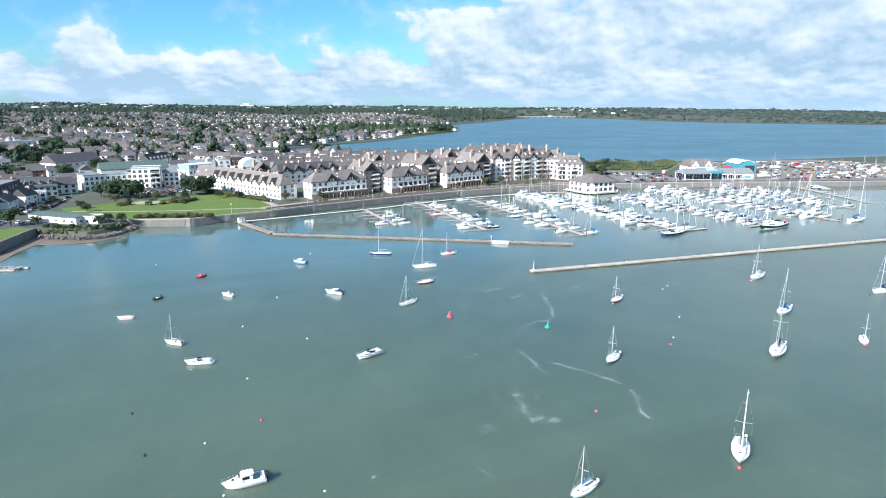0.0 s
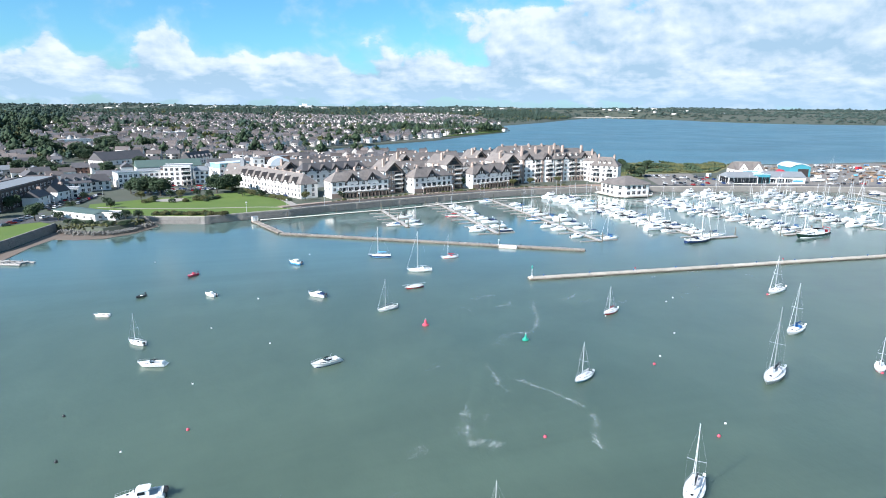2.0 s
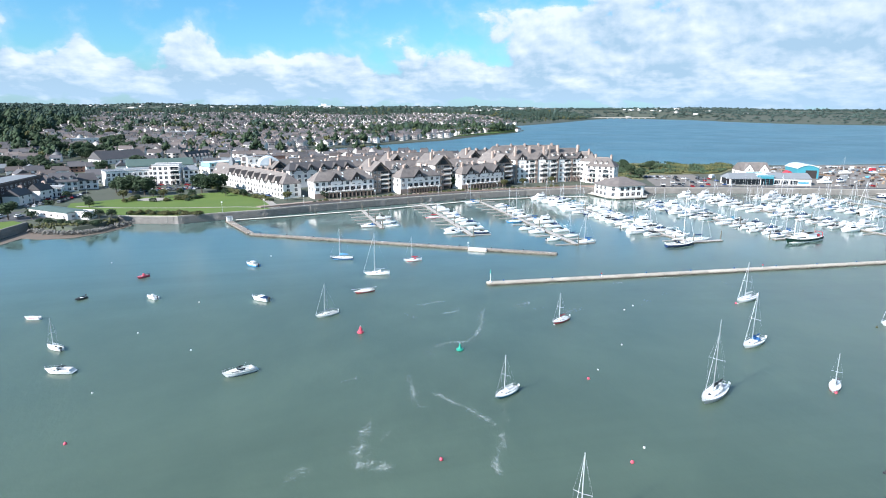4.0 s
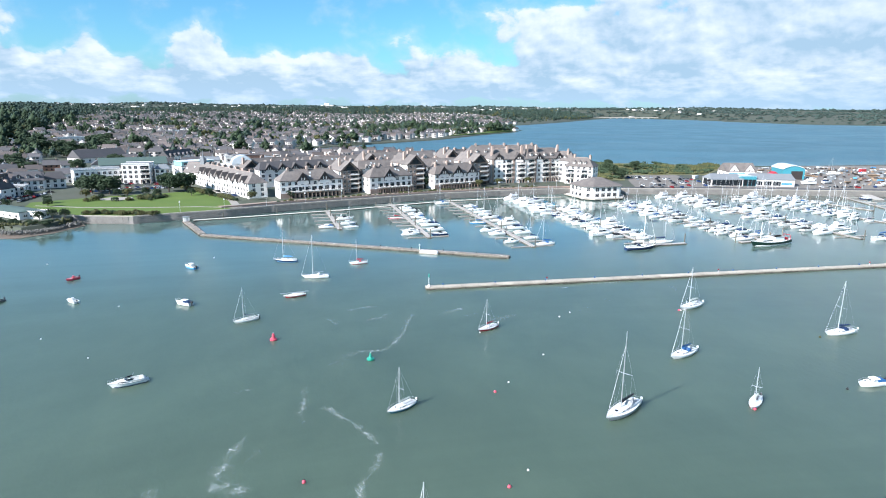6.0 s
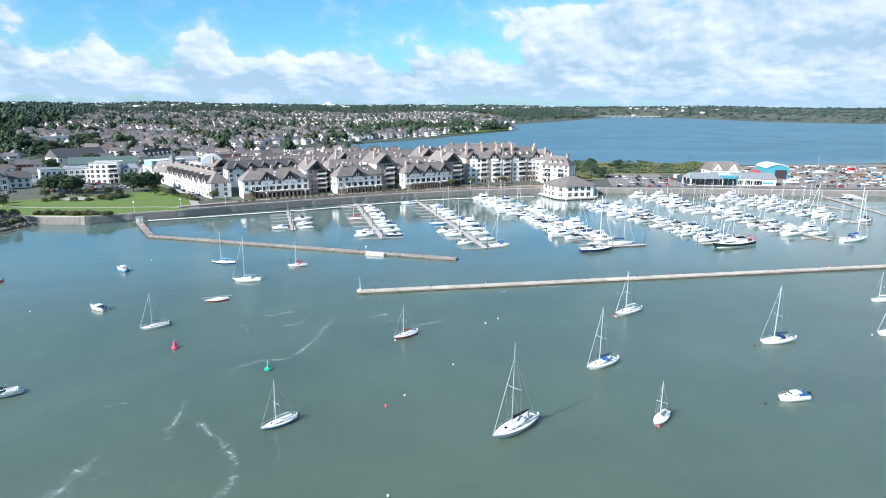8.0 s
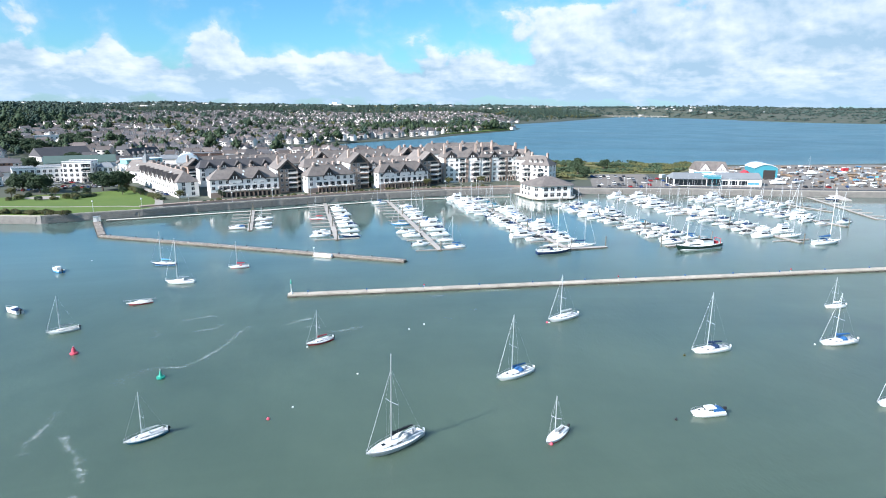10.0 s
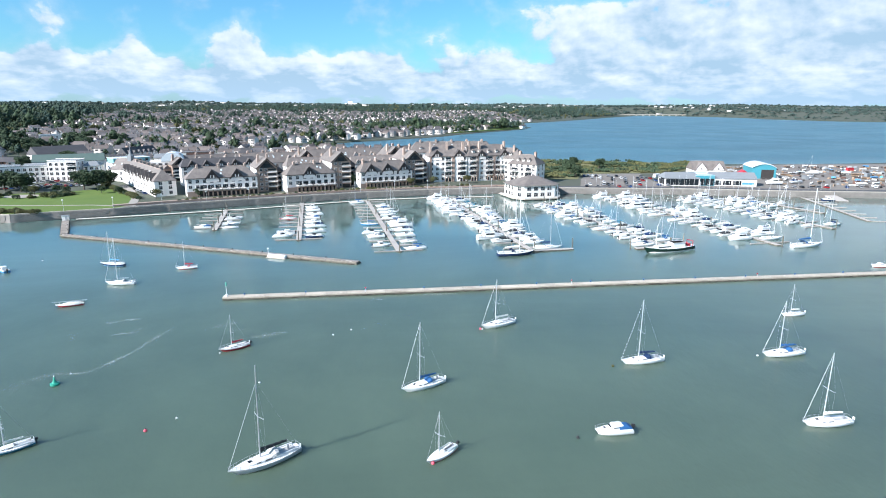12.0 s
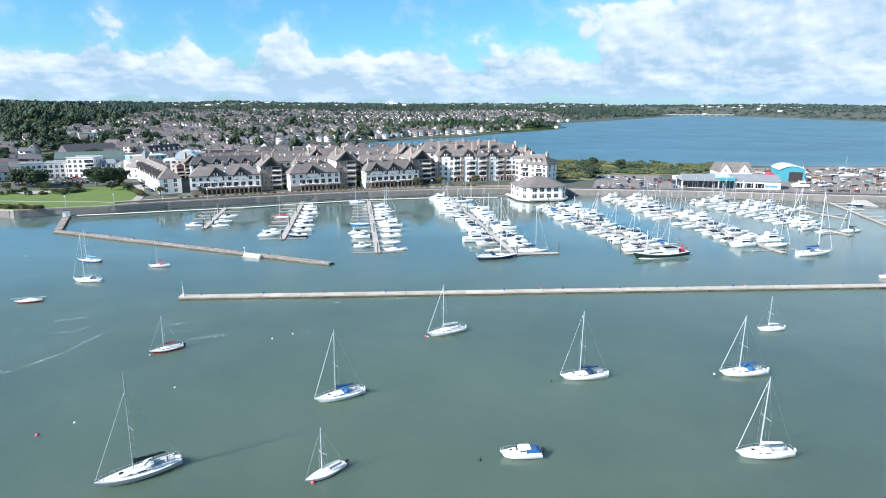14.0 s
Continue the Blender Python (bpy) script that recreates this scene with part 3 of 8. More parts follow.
def sailing_yacht(m, label, length=9.5, beam=3.1, mast=13.0, hull=WHITE, band=None, deck=WHITE, cover=BLUE, jib=WHITE, hood=None, strake=None,
                  step=0.08, wheel=True, striped=False, boom=True, outboard=False, group="boats at moorings", name="sailing_yacht", dinghy=False, fine=True, rig=True, frac=0.985, spar=ALU):
    boat = lie(m, label, "sailing yacht", group, name)
    k = length / 10
    st = hull_shape(length, beam, bow=0.90 * k + 0.12, mid=0.64 * k + 0.08, stern=0.66 * k + 0.08, transom=0.56, rake=0.13)
    make_hull(boat, st, hull, band, deck, strake)
    z0 = at_x(st, 0)[1]
    w = beam * 0.30
    if not dinghy:
        trunk(boat, "coachroof", [(-0.10 * length, w, z0, 0.48 * k), (0.05 * length, w, z0, 0.5 * k), (0.2 * length, w * 0.8, z0 + 0.04, 0.38 * k), (0.31 * length, w * 0.45, z0 + 0.1, 0.14 * k)], deck)
        for side in (1, -1):
            g = Geo()
            for x, l in ((-0.02, 0.10), (0.10, 0.08)):
                g.box(x * length, side * w * (0.985 if x < 0.05 else 0.9), z0 + 0.16 * k, l * length, 0.06, 0.17 * k)
            part("cabin_window", g, GLASS, boat, "dark tinted cabin window")
        if fine:
            part("hatch", Geo().box(0.20 * length, 0, z0 + 0.40 * k, 0.55 * k, 0.5 * k, 0.06), GLASS, boat, "dark deck hatch")
        if fine:
            part("companionway", Geo().box(-0.105 * length, 0, z0 + 0.1, 0.08, 0.7 * k, 0.42 * k), BOARD, boat, "dark companionway")
    # cockpit
    g = Geo()
    zc = at_x(st, -0.27 * length)[1]
    cw, c0, c1 = beam * 0.26, -0.44 * length, -0.12 * length
    g.box((c0 + c1) / 2, 0, zc + 0.075, c1 - c0, 2 * cw, 0.02)
    part("cockpit_sole", g, DARKDECK if dinghy else GREYDECK, boat, "darker cockpit floor")
    g = Geo()
    for side in (1, -1):
        g.box((c0 + c1) / 2, side * (cw + 0.08), zc + 0.03, c1 - c0 + 0.2, 0.16, 0.26 * k + 0.05, taper=0.96)
        g.box((c0 + c1) / 2, side * (cw - 0.2), zc + 0.09, c1 - c0 - 0.3, 0.3, 0.12)
    part("cockpit_coaming", g, deck, boat)
    if wheel and fine:
        g = Geo()
        g.box(-0.34 * length, 0, zc + 0.08, 0.25, 0.25, 0.7 * k)
        ring = [(-0.36 * length, 0.42 * math.cos(a * math.pi / 6), zc + 0.78 * k + 0.42 * math.sin(a * math.pi / 6)) for a in range(13)]
        for a, b in zip(ring[:-1], ring[1:]):
            g.tube(a, b, 0.025, n=4)
        part("steering_wheel", g, WIRE, boat)
    elif fine:
        part("tiller", Geo().tube((-0.47 * length, 0, zc + 0.3), (-0.33 * length, 0, zc + 0.45), 0.035, 0.025), TEAK, boat)
    if not rig:
        part("lowered_mast", Geo().tube((-length * 0.62, 0.2, zc + 0.75), (length * 0.62, 0.1, zc + 0.95), 0.07, 0.05, 6), ALU, boat, "bare mast lying along the deck")
        part("crutch", Geo().tube((-length * 0.4, 0.2, zc), (-length * 0.4, 0.2, zc + 0.8), 0.05), ALU, boat)
        part("crutch", Geo().tube((length * 0.35, 0.1, zc), (length * 0.35, 0.1, zc + 0.9), 0.05), ALU, boat)
        trunk(boat, "cockpit_tent", [(-0.3 * length, w * 0.9, zc, 0.35), (0.0, w, zc, 0.55), (0.3 * length, w * 0.5, zc, 0.2)], CREAM)
        return boat
    # rig
    mx, mr = step * length, 0.085 * k ** 0.7 + 0.02
    foot = at_x(st, mx)[1] + (0.4 * k if not dinghy else 0.0)
    part("mast", Geo().tube((mx, 0, foot), (mx - 0.012 * mast, 0, mast), mr, mr * 0.7, 8), spar, boat)
    g = Geo()
    for hgt, wide in ((0.46, 0.45),):
        zz = foot + (mast - foot) * hgt
        g.tube((mx - 0.3, -beam * wide, zz - 0.05), (mx, 0, zz), 0.03, 0.04, 5).tube((mx, 0, zz), (mx - 0.3, beam * wide, zz - 0.05), 0.04, 0.03, 5)
    part("spreader", g, ALU, boat)
    bow_x, bow_z = length / 2 - 0.12, at_x(st, length / 2)[1]
    top = (mx - 0.010 * mast, 0, mast * frac)
    g = Geo()
    g.tube((-length / 2 + 0.05, 0, at_x(st, -length / 2)[1]), top, 0.008, n=4)
    zs = foot + (mast - foot) * 0.46
    for side in (1, -1):
        b, sh = at_x(st, mx - 0.25)
        g.tube((mx - 0.25, side * b * 0.9, sh), (mx - 0.3, side * beam * 0.44, zs), 0.009, n=4)
        g.tube((mx - 0.3, side * beam * 0.44, zs), top, 0.009, n=4)
        g.tube((mx - 0.5, side * b * 0.88, sh), (mx, 0, zs - 0.2), 0.009, n=4)
    part("rigging", g, WIRE, boat, "thin steel shrouds and stays")
    a, b = Vector((bow_x, 0, bow_z + 0.1)), Vector(top)
    jib_thing = part("furled_jib" if jib else "forestay", Geo().tube(a, a.lerp(b, 0.97), 0.036 * k if jib else 0.014, 0.026 * k if jib else 0.014, 6), jib or WIRE, boat)
    if striped:
        g = Geo()
        for i in range(16):
            g.tube(a.lerp(b, 0.06 + i * 0.055), a.lerp(b, 0.08 + i * 0.055), 0.052 * k, 0.048 * k, 6)
        part("stripe", g, NAVY, jib_thing, "dark spiral stripe of the sun strip")
    if boom:
        bz, be = foot + 0.75 * k + 0.2, mx - 0.40 * length
        part("boom", Geo().tube((mx, 0, bz), (be, 0, bz + 0.1), 0.065, 0.055, 6), ALU, boat)
        if cover:
            rings = []
            for i in range(13):
                t = i / 12
                x, h, ww = mx - 0.08 - t * (mx - be - 0.25), 0.52 * k * (1 - 0.62 * t) + 0.07 * math.sin(i * 2.1), 0.20 * k * (1 - 0.3 * t) + 0.04 * math.sin(i * 1.7)
                z = bz + 0.1 * t
                rings.append([(x, ww, z - 0.02), (x, ww * 0.8, z + h * 0.6), (x, 0, z + h), (x, -ww * 0.8, z + h * 0.6), (x, -ww, z - 0.02), (x, 0, z - 0.12)])
            part("sail_cover", Geo().loft(rings), cover, boat, "canvas cover over the stowed mainsail")
    if hood:
        x0 = -0.09 * length
        rings = [[(x0 + dx, yy * w * 1.15, z0 + 0.38 * k + hh * 0.62 * k) for yy, hh in ((1, 0), (0.92, 0.6), (0.6, 0.95), (0, 1.05), (-0.6, 0.95), (-0.92, 0.6), (-1, 0))] for dx in (-0.75 * k, -0.35 * k)]
        rings.append([(x0 + 0.3 * k, yy * w * 1.0, z0 + 0.38 * k + hh * 0.15 * k) for yy, hh in ((1, 0), (0.92, 0.6), (0.6, 0.95), (0, 1.05), (-0.6, 0.95), (-0.92, 0.6), (-1, 0))])
        part("sprayhood", Geo().loft(rings, closed=False, caps=False), hood, boat, "folding canvas sprayhood")
    if not dinghy:
        rail_of(boat, st, "pulpit", length * 0.36, length * 0.49, 3)
        rail_of(boat, st, "pushpit", -length * 0.36, -length * 0.495, 3)
        if fine:
            rail_of(boat, st, "guard_rail", -length * 0.36, length * 0.36, 7, 0.52, close=False)
        if fine:
            part("lifebuoy", Geo().box(-length * 0.485, beam * 0.25, zc + 0.35, 0.12, 0.5, 0.5, taper=0.8), WHITE, boat, "white horseshoe lifebuoy")
    if outboard:
        add_outboard(boat, -length / 2 - 0.2, beam * 0.15, 0.55)
    return boat


def add_outboard(boat, x, y, z, big=1.0):
    g = Geo().box(x, y, z - 0.7 * big, 0.16 * big, 0.2 * big, 0.9 * big).box(x - 0.02, y, z + 0.15 * big, 0.55 * big, 0.38 * big, 0.42 * big, taper=0.75)
    part("outboard_motor", g, BLACK, boat, "black outboard motor")


def motor_boat(m, label, length=7.0, beam=2.6, style="cuddy", hull=WHITE, band=None, deck=WHITE, canvas=None, strake=None, motors=1, group="boats at moorings", name="motor_boat"):
    """A cabin boat ("cuddy"), sleek sports cruiser ("sport"), tall motor yacht ("fly"), open skiff ("open") or wheelhouse boat ("wheel")."""
    boat = lie(m, label, "motor boat", group, name)
    k = length / 8
    st = hull_shape(length, beam, bow=1.12 * k + 0.12, mid=0.78 * k + 0.08, stern=0.70 * k + 0.08, transom=0.86, full=2.6, rake=0.12)
    make_hull(boat, st, hull, band, deck, strake)
    z0 = at_x(st, 0)[1]
    w = beam * 0.40

    def glass(name, x, z, lx, wy, h, y=0.0, rz=0.0, taper=0.9):
        part(name, Geo().box(x, y, z, lx, wy, h, rz, taper), GLASS, boat, "dark tinted window")

    def cockpit(x0, x1, mat=GREYDECK):
        part("cockpit_sole", Geo().box((x0 + x1) / 2, 0, z0 + 0.065, x1 - x0, w * 1.75, 0.03), mat, boat, "darker cockpit floor")
        g = Geo()
        for side in (1, -1):
            g.box((x0 + x1) / 2, side * w * 0.97, z0 + 0.02, x1 - x0, 0.2, 0.3 * k)
        g.box(x0 + 0.15, 0, z0 + 0.02, 0.3, w * 1.8, 0.3 * k)
        part("coaming", g, deck, boat)
        if group == "boats at moorings":
            part("bench", Geo().box(x0 + 0.55 * k, 0, z0 + 0.09, 0.5 * k, w * 1.5, 0.3 * k), CREAM, boat)

    if style in ("cuddy", "wheel"):
        trunk(boat, "foredeck_cabin", [(0.02 * length, w * 0.95, z0, 0.55 * k), (0.2 * length, w * 0.8, z0 + 0.08, 0.42 * k), (0.38 * length, w * 0.35, z0 + 0.2 * k, 0.14 * k)], deck)
        hgt = 1.36 * k if style == "wheel" else 1.0 * k
        trunk(boat, "wheelhouse", [(-0.2 * length if style == "wheel" else -0.14 * length, w * 0.82, z0, hgt), (0.03 * length, w * 0.80, z0, hgt * 0.98), (0.12 * length, w * 0.72, z0 + 0.1 * k, hgt * 0.62), (0.19 * length, w * 0.62, z0 + 0.2 * k, hgt * 0.28)], deck)
        part("windscreen", Geo().loft([[(0.175 * length, yy * w * 0.5, z0 + 0.42 * k), (0.085 * length, yy * w * 0.56, z0 + hgt * 0.93)] for yy in (1, 0.5, 0, -0.5, -1)], closed=False, caps=False), GLASS, boat, "dark tinted windscreen")
        for side in (1, -1):
            glass("side_window", -0.04 * length, z0 + 0.6 * k, 0.16 * length, 0.08, hgt - 0.85 * k, side * w * 0.80, 0, 0.95)
        trunk(boat, "roof", [(-0.23 * length, w * 0.7, z0 + hgt - 0.03, 0.07), (-0.19 * length, w * 0.86, z0 + hgt - 0.02, 0.12), (0.02 * length, w * 0.84, z0 + hgt - 0.02, 0.12), (0.07 * length, w * 0.62, z0 + hgt - 0.05, 0.07)], deck)
        cockpit(-0.47 * length, -0.16 * length)
        if group == "boats at moorings":
            part("hatch", Geo().box(0.24 * length, 0, z0 + 0.52 * k, 0.4, 0.4, 0.05), GLASS, boat)
    elif style == "sport":
        trunk(boat, "foredeck_cabin", [(-0.02 * length, w * 0.95, z0, 0.5 * k), (0.15 * length, w * 0.82, z0 + 0.06, 0.42 * k), (0.4 * length, w * 0.3, z0 + 0.25 * k, 0.1 * k)], deck)
        g = Geo()
        rings = [[(-0.02 * length + 0.10 * length * c, side * w * 0.98 * s, z0 + hh) for hh in (0.42 * k, 0.80 * k)] for side in (1,) for c, s in ((-1.3, 1.0), (0.0, 1.0), (0.75, 0.6), (0.95, 0.0), (0.75, -0.6), (0.0, -1.0), (-1.3, -1.0))]
        g.loft([[(x - (0.25 * k if i else 0), y * (0.92 if i else 1), z) for i, (x, y, z) in enumerate(r)] for r in rings], closed=False, caps=False)
        part("windscreen", g, GLASS, boat, "dark wrap-round windscreen")
        cockpit(-0.44 * length, -0.1 * length)
        part("bathing_platform", Geo().box(-0.53 * length, 0, 0.3, 0.08 * length, beam * 0.75, 0.12), deck, boat)
        for side in (1, -1):
            g = Geo().box(0.14 * length, side * w * 0.84, z0 + 0.18, 0.2 * length, 0.05, 0.14, -side * 12)
            part("cabin_window", g, GLASS, boat, "dark tinted cabin window")
        if length > 8.5:
            g = Geo()
            for side in (1, -1):
                g.tube((-0.33 * length, side * w * 0.95, z0 + 0.2), (-0.26 * length, side * w * 0.8, z0 + 1.75 * k), 0.09, 0.08)
            g.tube((-0.26 * length, w * 0.8, z0 + 1.75 * k), (-0.26 * length, -w * 0.8, z0 + 1.75 * k), 0.1, 0.1)
            part("radar_arch", g, deck, boat)
    elif style == "fly":
        trunk(boat, "saloon", [(-0.26 * length, w * 0.92, z0, 1.25 * k), (0.08 * length, w * 0.92, z0, 1.25 * k), (0.2 * length, w * 0.75, z0 + 0.1, 0.7 * k), (0.40 * length, w * 0.3, z0 + 0.3 * k, 0.12 * k)], deck)
        for side in (1, -1):
            glass("saloon_window", -0.08 * length, z0 + 0.48 * k, 0.3 * length, 0.08, 0.42 * k, side * w * 0.915, 0, 0.97)
        glass("windscreen", 0.125 * length, z0 + 0.7 * k, 0.5 * k, w * 1.5, 0.4 * k, taper=0.8)
        part("flybridge", Geo().box(-0.12 * length, 0, z0 + 1.28 * k, 0.36 * length, w * 1.75, 0.14).box(0.03 * length, 0, z0 + 1.4 * k, 0.05 * length, w * 1.5, 0.45 * k, 0, 0.85), deck, boat)
        for side in (1, -1):
            part("flybridge_side", Geo().box(-0.12 * length, side * w * 0.83, z0 + 1.4 * k, 0.34 * length, 0.1, 0.32 * k), deck, boat)
        part("flybridge_seat", Geo().box(-0.14 * length, 0, z0 + 1.42 * k, 0.14 * length, w * 1.1, 0.3 * k), canvas or CREAM, boat)
        g = Geo().tube((-0.27 * length, w * 0.8, z0 + 1.4 * k), (-0.24 * length, w * 0.6, z0 + 2.2 * k), 0.1, 0.08).tube((-0.27 * length, -w * 0.8, z0 + 1.4 * k), (-0.24 * length, -w * 0.6, z0 + 2.2 * k), 0.1, 0.08)
        g.tube((-0.24 * length, w * 0.6, z0 + 2.2 * k), (-0.24 * length, -w * 0.6, z0 + 2.2 * k), 0.1).tube((-0.24 * length, 0, z0 + 2.2 * k), (-0.24 * length, 0, z0 + 3.0 * k), 0.04)
        part("radar_arch", g, deck, boat)
        cockpit(-0.49 * length, -0.28 * length, TEAK)
    else:
        part("floor", Geo().box(-0.06 * length, 0, z0 + 0.065, 0.72 * length, beam * 0.68, 0.03), GREYDECK if motors else TEAK, boat, "darker inner floor")
        g = Geo()
        for side in (1, -1):
            g.box(-0.08 * length, side * beam * 0.40, z0 + 0.02, 0.78 * length, 0.14, 0.2)
        part("gunwale", g, deck, boat)
        for x in (-0.28, 0.0, 0.22):
            part("thwart", Geo().box(x * length, 0, z0 + 0.1, 0.28, beam * 0.7, 0.08), deck if deck is not WHITE else CREAM, boat)
        if length > 4.2 and motors:
            part("console", Geo().box(-0.08 * length, 0, z0 + 0.09, 0.6, 0.7, 0.8, 0, 0.8), deck, boat)
    if canvas and style in ("cuddy", "sport", "wheel"):
        rings = []
        for x, h in ((-0.46, 0.35), (-0.36, 0.85), (-0.2, 1.0), (-0.12, 0.95)):
            rings.append([(x * length, yy * w, z0 + 0.25 * k + hh * h * 0.8 * k) for yy, hh in ((1, 0), (0.92, 0.7), (0.5, 1.0), (0, 1.05), (-0.5, 1.0), (-0.92, 0.7), (-1, 0))])
        part("canopy", Geo().loft(rings, closed=False, caps=True), canvas, boat, "stretched canvas cockpit cover")
    if style not in ("open",):
        rail_of(boat, st, "bow_rail", length * 0.05, length * 0.485, 5, 0.5 * k + 0.1)
        if length < 8.2 and group == "boats at moorings":
            part("aerial", Geo().tube((-0.1 * length, w * 0.6, z0 + 0.9 * k), (-0.2 * length, w * 0.6, z0 + 2.1 * k), 0.012, 0.008, 4), WHITE, boat)
    if style in ("cuddy", "wheel", "open") and motors:
        for i in range(motors):
            add_outboard(boat, -length / 2 - 0.2, (i - (motors - 1) / 2) * 0.6, 0.75, 1.25 if length > 6 else 0.85)
    return boat


def rib(m, label, tube_mat, group="boats at moorings"):
    """An inflatable tender with side tubes."""
    boat = lie(m, label, "dinghy", group, "inflatable_dinghy")
    g = Geo()
    pts = [(-1.8, 0.72, 0.35), (0.3, 0.75, 0.38), (1.2, 0.55, 0.45), (1.75, 0.0, 0.55), (1.2, -0.55, 0.45), (0.3, -0.75, 0.38), (-1.8, -0.72, 0.35)]
    for a, b in zip(pts[:-1], pts[1:]):
        g.tube(a, b, 0.25, 0.25, 8)
    part("inflated_tube", g, tube_mat, boat)
    part("hull", Geo().loft([[(-1.75, 0.6, 0.25), (-1.75, 0, -0.15), (-1.75, -0.6, 0.25)], [(0.4, 0.6, 0.25), (0.4, 0, -0.15), (0.4, -0.6, 0.25)], [(1.6, 0.1, 0.4), (1.6, 0, 0.2), (1.6, -0.1, 0.4)]]), GREYDECK, boat)
    part("seat", Geo().box(-0.3, 0, 0.3, 0.35, 1.0, 0.25), WHITE, boat)
    add_outboard(boat, -1.95, 0, 0.6, 0.9)
    return boat


def afloat(x, y, head):
    return pose(x, y, 0, 0, 0, head)


# moored boats, west to east
motor_boat(afloat(0.5, 92.7, 184), "white hardtop fishing boat with twin black outboards", 7.0, 2.7, "wheel", motors=2)
sailing_yacht(afloat(-14.2, 162.0, 140), "small white sailing boat with bare mast", 6.0, 2.2, 8.0, cover=None, jib=None, wheel=False, outboard=True)
motor_boat(afloat(-7.8, 146.4, 168), "low white sports cruiser with a dark windscreen", 6.4, 2.3, "sport", strake=GREYDECK)
rib(afloat(-21.6, 204.0, 240), "dark grey inflatable dinghy at its mooring", BLACK)
motor_boat(afloat(-28.5, 186.8, 165), "white open rowing boat with red gunwale", 4.6, 1.5, "open", strake=RED, motors=0, name="rowing_boat")
motor_boat(afloat(-0.3, 200.6, 135), "white open boat with a small outboard", 5.0, 2.0, "open")
motor_boat(afloat(-9.1, 226.6, 230), "small faded red open boat at its mooring", 4.6, 1.8, "open", hull=BUOYRED, deck=BUOYRED)
motor_boat(afloat(26.9, 236.0, 135), "blue-hulled open fishing boat with white bow", 6.4, 2.4, "wheel", hull=LBLUE, deck=WHITE)
motor_boat(afloat(32.7, 192.0, 143), "white cuddy boat under a dark blue cover", 6.4, 2.3, "cuddy", canvas=NAVY)
motor_boat(afloat(31.7, 137.3, -158), "white sports cruiser with wrap-round windscreen", 7.4, 2.5, "sport", deck=CREAM, band=NAVY, strake=GREYDECK)
sailing_yacht(afloat(52.3, 173.3, -152), "white sailing yacht with furled white jib", 7.2, 2.5, 9.6, deck=CREAM, cover=GREYDECK, wheel=False, outboard=True)
boat_low = sailing_yacht(afloat(64.9, 193.9, -164), "red and white keelboat with lowered mast", 7.0, 2.3, 3.0, hull=RED, deck=CREAM, strake=WHITE, wheel=False, dinghy=True, rig=False)
sailing_yacht(afloat(71.3, 214.6, 172), "white motor sailer with wheelhouse and dark mast", 9.4, 3.2, 15.0, cover=None, jib=WHITE, hood=WHITE)
sailing_yacht(afloat(60.3, 239.6, 165), "navy-hulled sailing yacht with blue sail cover", 9.2, 2.9, 12.2, hull=NAVY, band=LBLUE, cover=LBLUE, jib=None)
sailing_yacht(afloat(87.3, 231.4, 184), "white sailing yacht with red hull band and red cover", 7.2, 2.5, 9.6, band=RED, cover=RED, hood=RED, jib=None, wheel=False)
sailing_yacht(afloat(116.3, 154.9, -149), "red-hulled white keelboat with red sail cover", 7.2, 2.4, 8.4, hull=RED, band=RED, strake=WHITE, cover=RED, jib=None, wheel=False, outboard=True)
sailing_yacht(afloat(87.3, 115.5, -146), "sailing boat with dark blue-green hull and white deck", 7.2, 2.5, 8.9, hull=TEALHULL, strake=WHITE, cover=CREAM, jib=None, wheel=False, outboard=True)
sailing_yacht(afloat(157.6, 128.7, -155), "white sailing yacht with bright blue sail cover", 10.1, 3.2, 14.0, cover=BLUE, hood=BLUE)
sailing_yacht(afloat(181.1, 161.0, -157), "white sailing yacht with bare boom and radar", 10.5, 3.3, 12.5, cover=CREAM, hood=None)
sailing_yacht(afloat(207.3, 133.8, -176), "white sailing yacht with dark striped furled jib", 10.3, 3.3, 14.6, cover=NAVY, hood=NAVY, striped=True)
sailing_yacht(afloat(241.3, 132.9, -178), "white sailing yacht with blue cover and leaning rig", 10.6, 3.3, 13.0, cover=BLUE, hood=BLUE)
sailing_yacht(afloat(262.8, 157.2, -179), "small grey-bottomed white sailing boat with bare mast", 7.0, 2.4, 9.0, band=GREYDECK, cover=CREAM, jib=None, wheel=False)
sailing_yacht(afloat(129.4, 105.5, -147), "silver-white racing yacht with black sail cover", 12.0, 3.7, 17.0, hull=SILVER, deck=WHITE, strake=GREYDECK, cover=BLACK, jib=SILVER, hood=GREYDECK, step=0.06, frac=0.84, spar=WIRE)
sailing_yacht(afloat(157.5, 103.5, -139), "small white keelboat with red bottom paint", 7.2, 2.3, 8.1, band=RED, cover=CREAM, jib=None, wheel=False, outboard=True, dinghy=True)
motor_boat(afloat(188.3, 106.2, 179), "white cabin boat with bright blue canvas cover", 6.8, 2.5, "cuddy", canvas=BLUE)
sailing_yacht(afloat(227.6, 103.4, 179), "white sailing yacht with stern rail and furled jib", 9.6, 3.2, 13.7, cover=CREAM, jib=WHITE)
sailing_yacht(afloat(51.7, 72.6, -160), "small white sailing boat with blue cockpit cover", 6.4, 2.3, 8.2, cover=LBLUE, jib=None, wheel=False)
sailing_yacht(afloat(84.5, 72.9, -136), "white sailing yacht with a black sail cover on its mooring", 9.4, 3.2, 12.6, cover=BLACK, jib=WHITE)
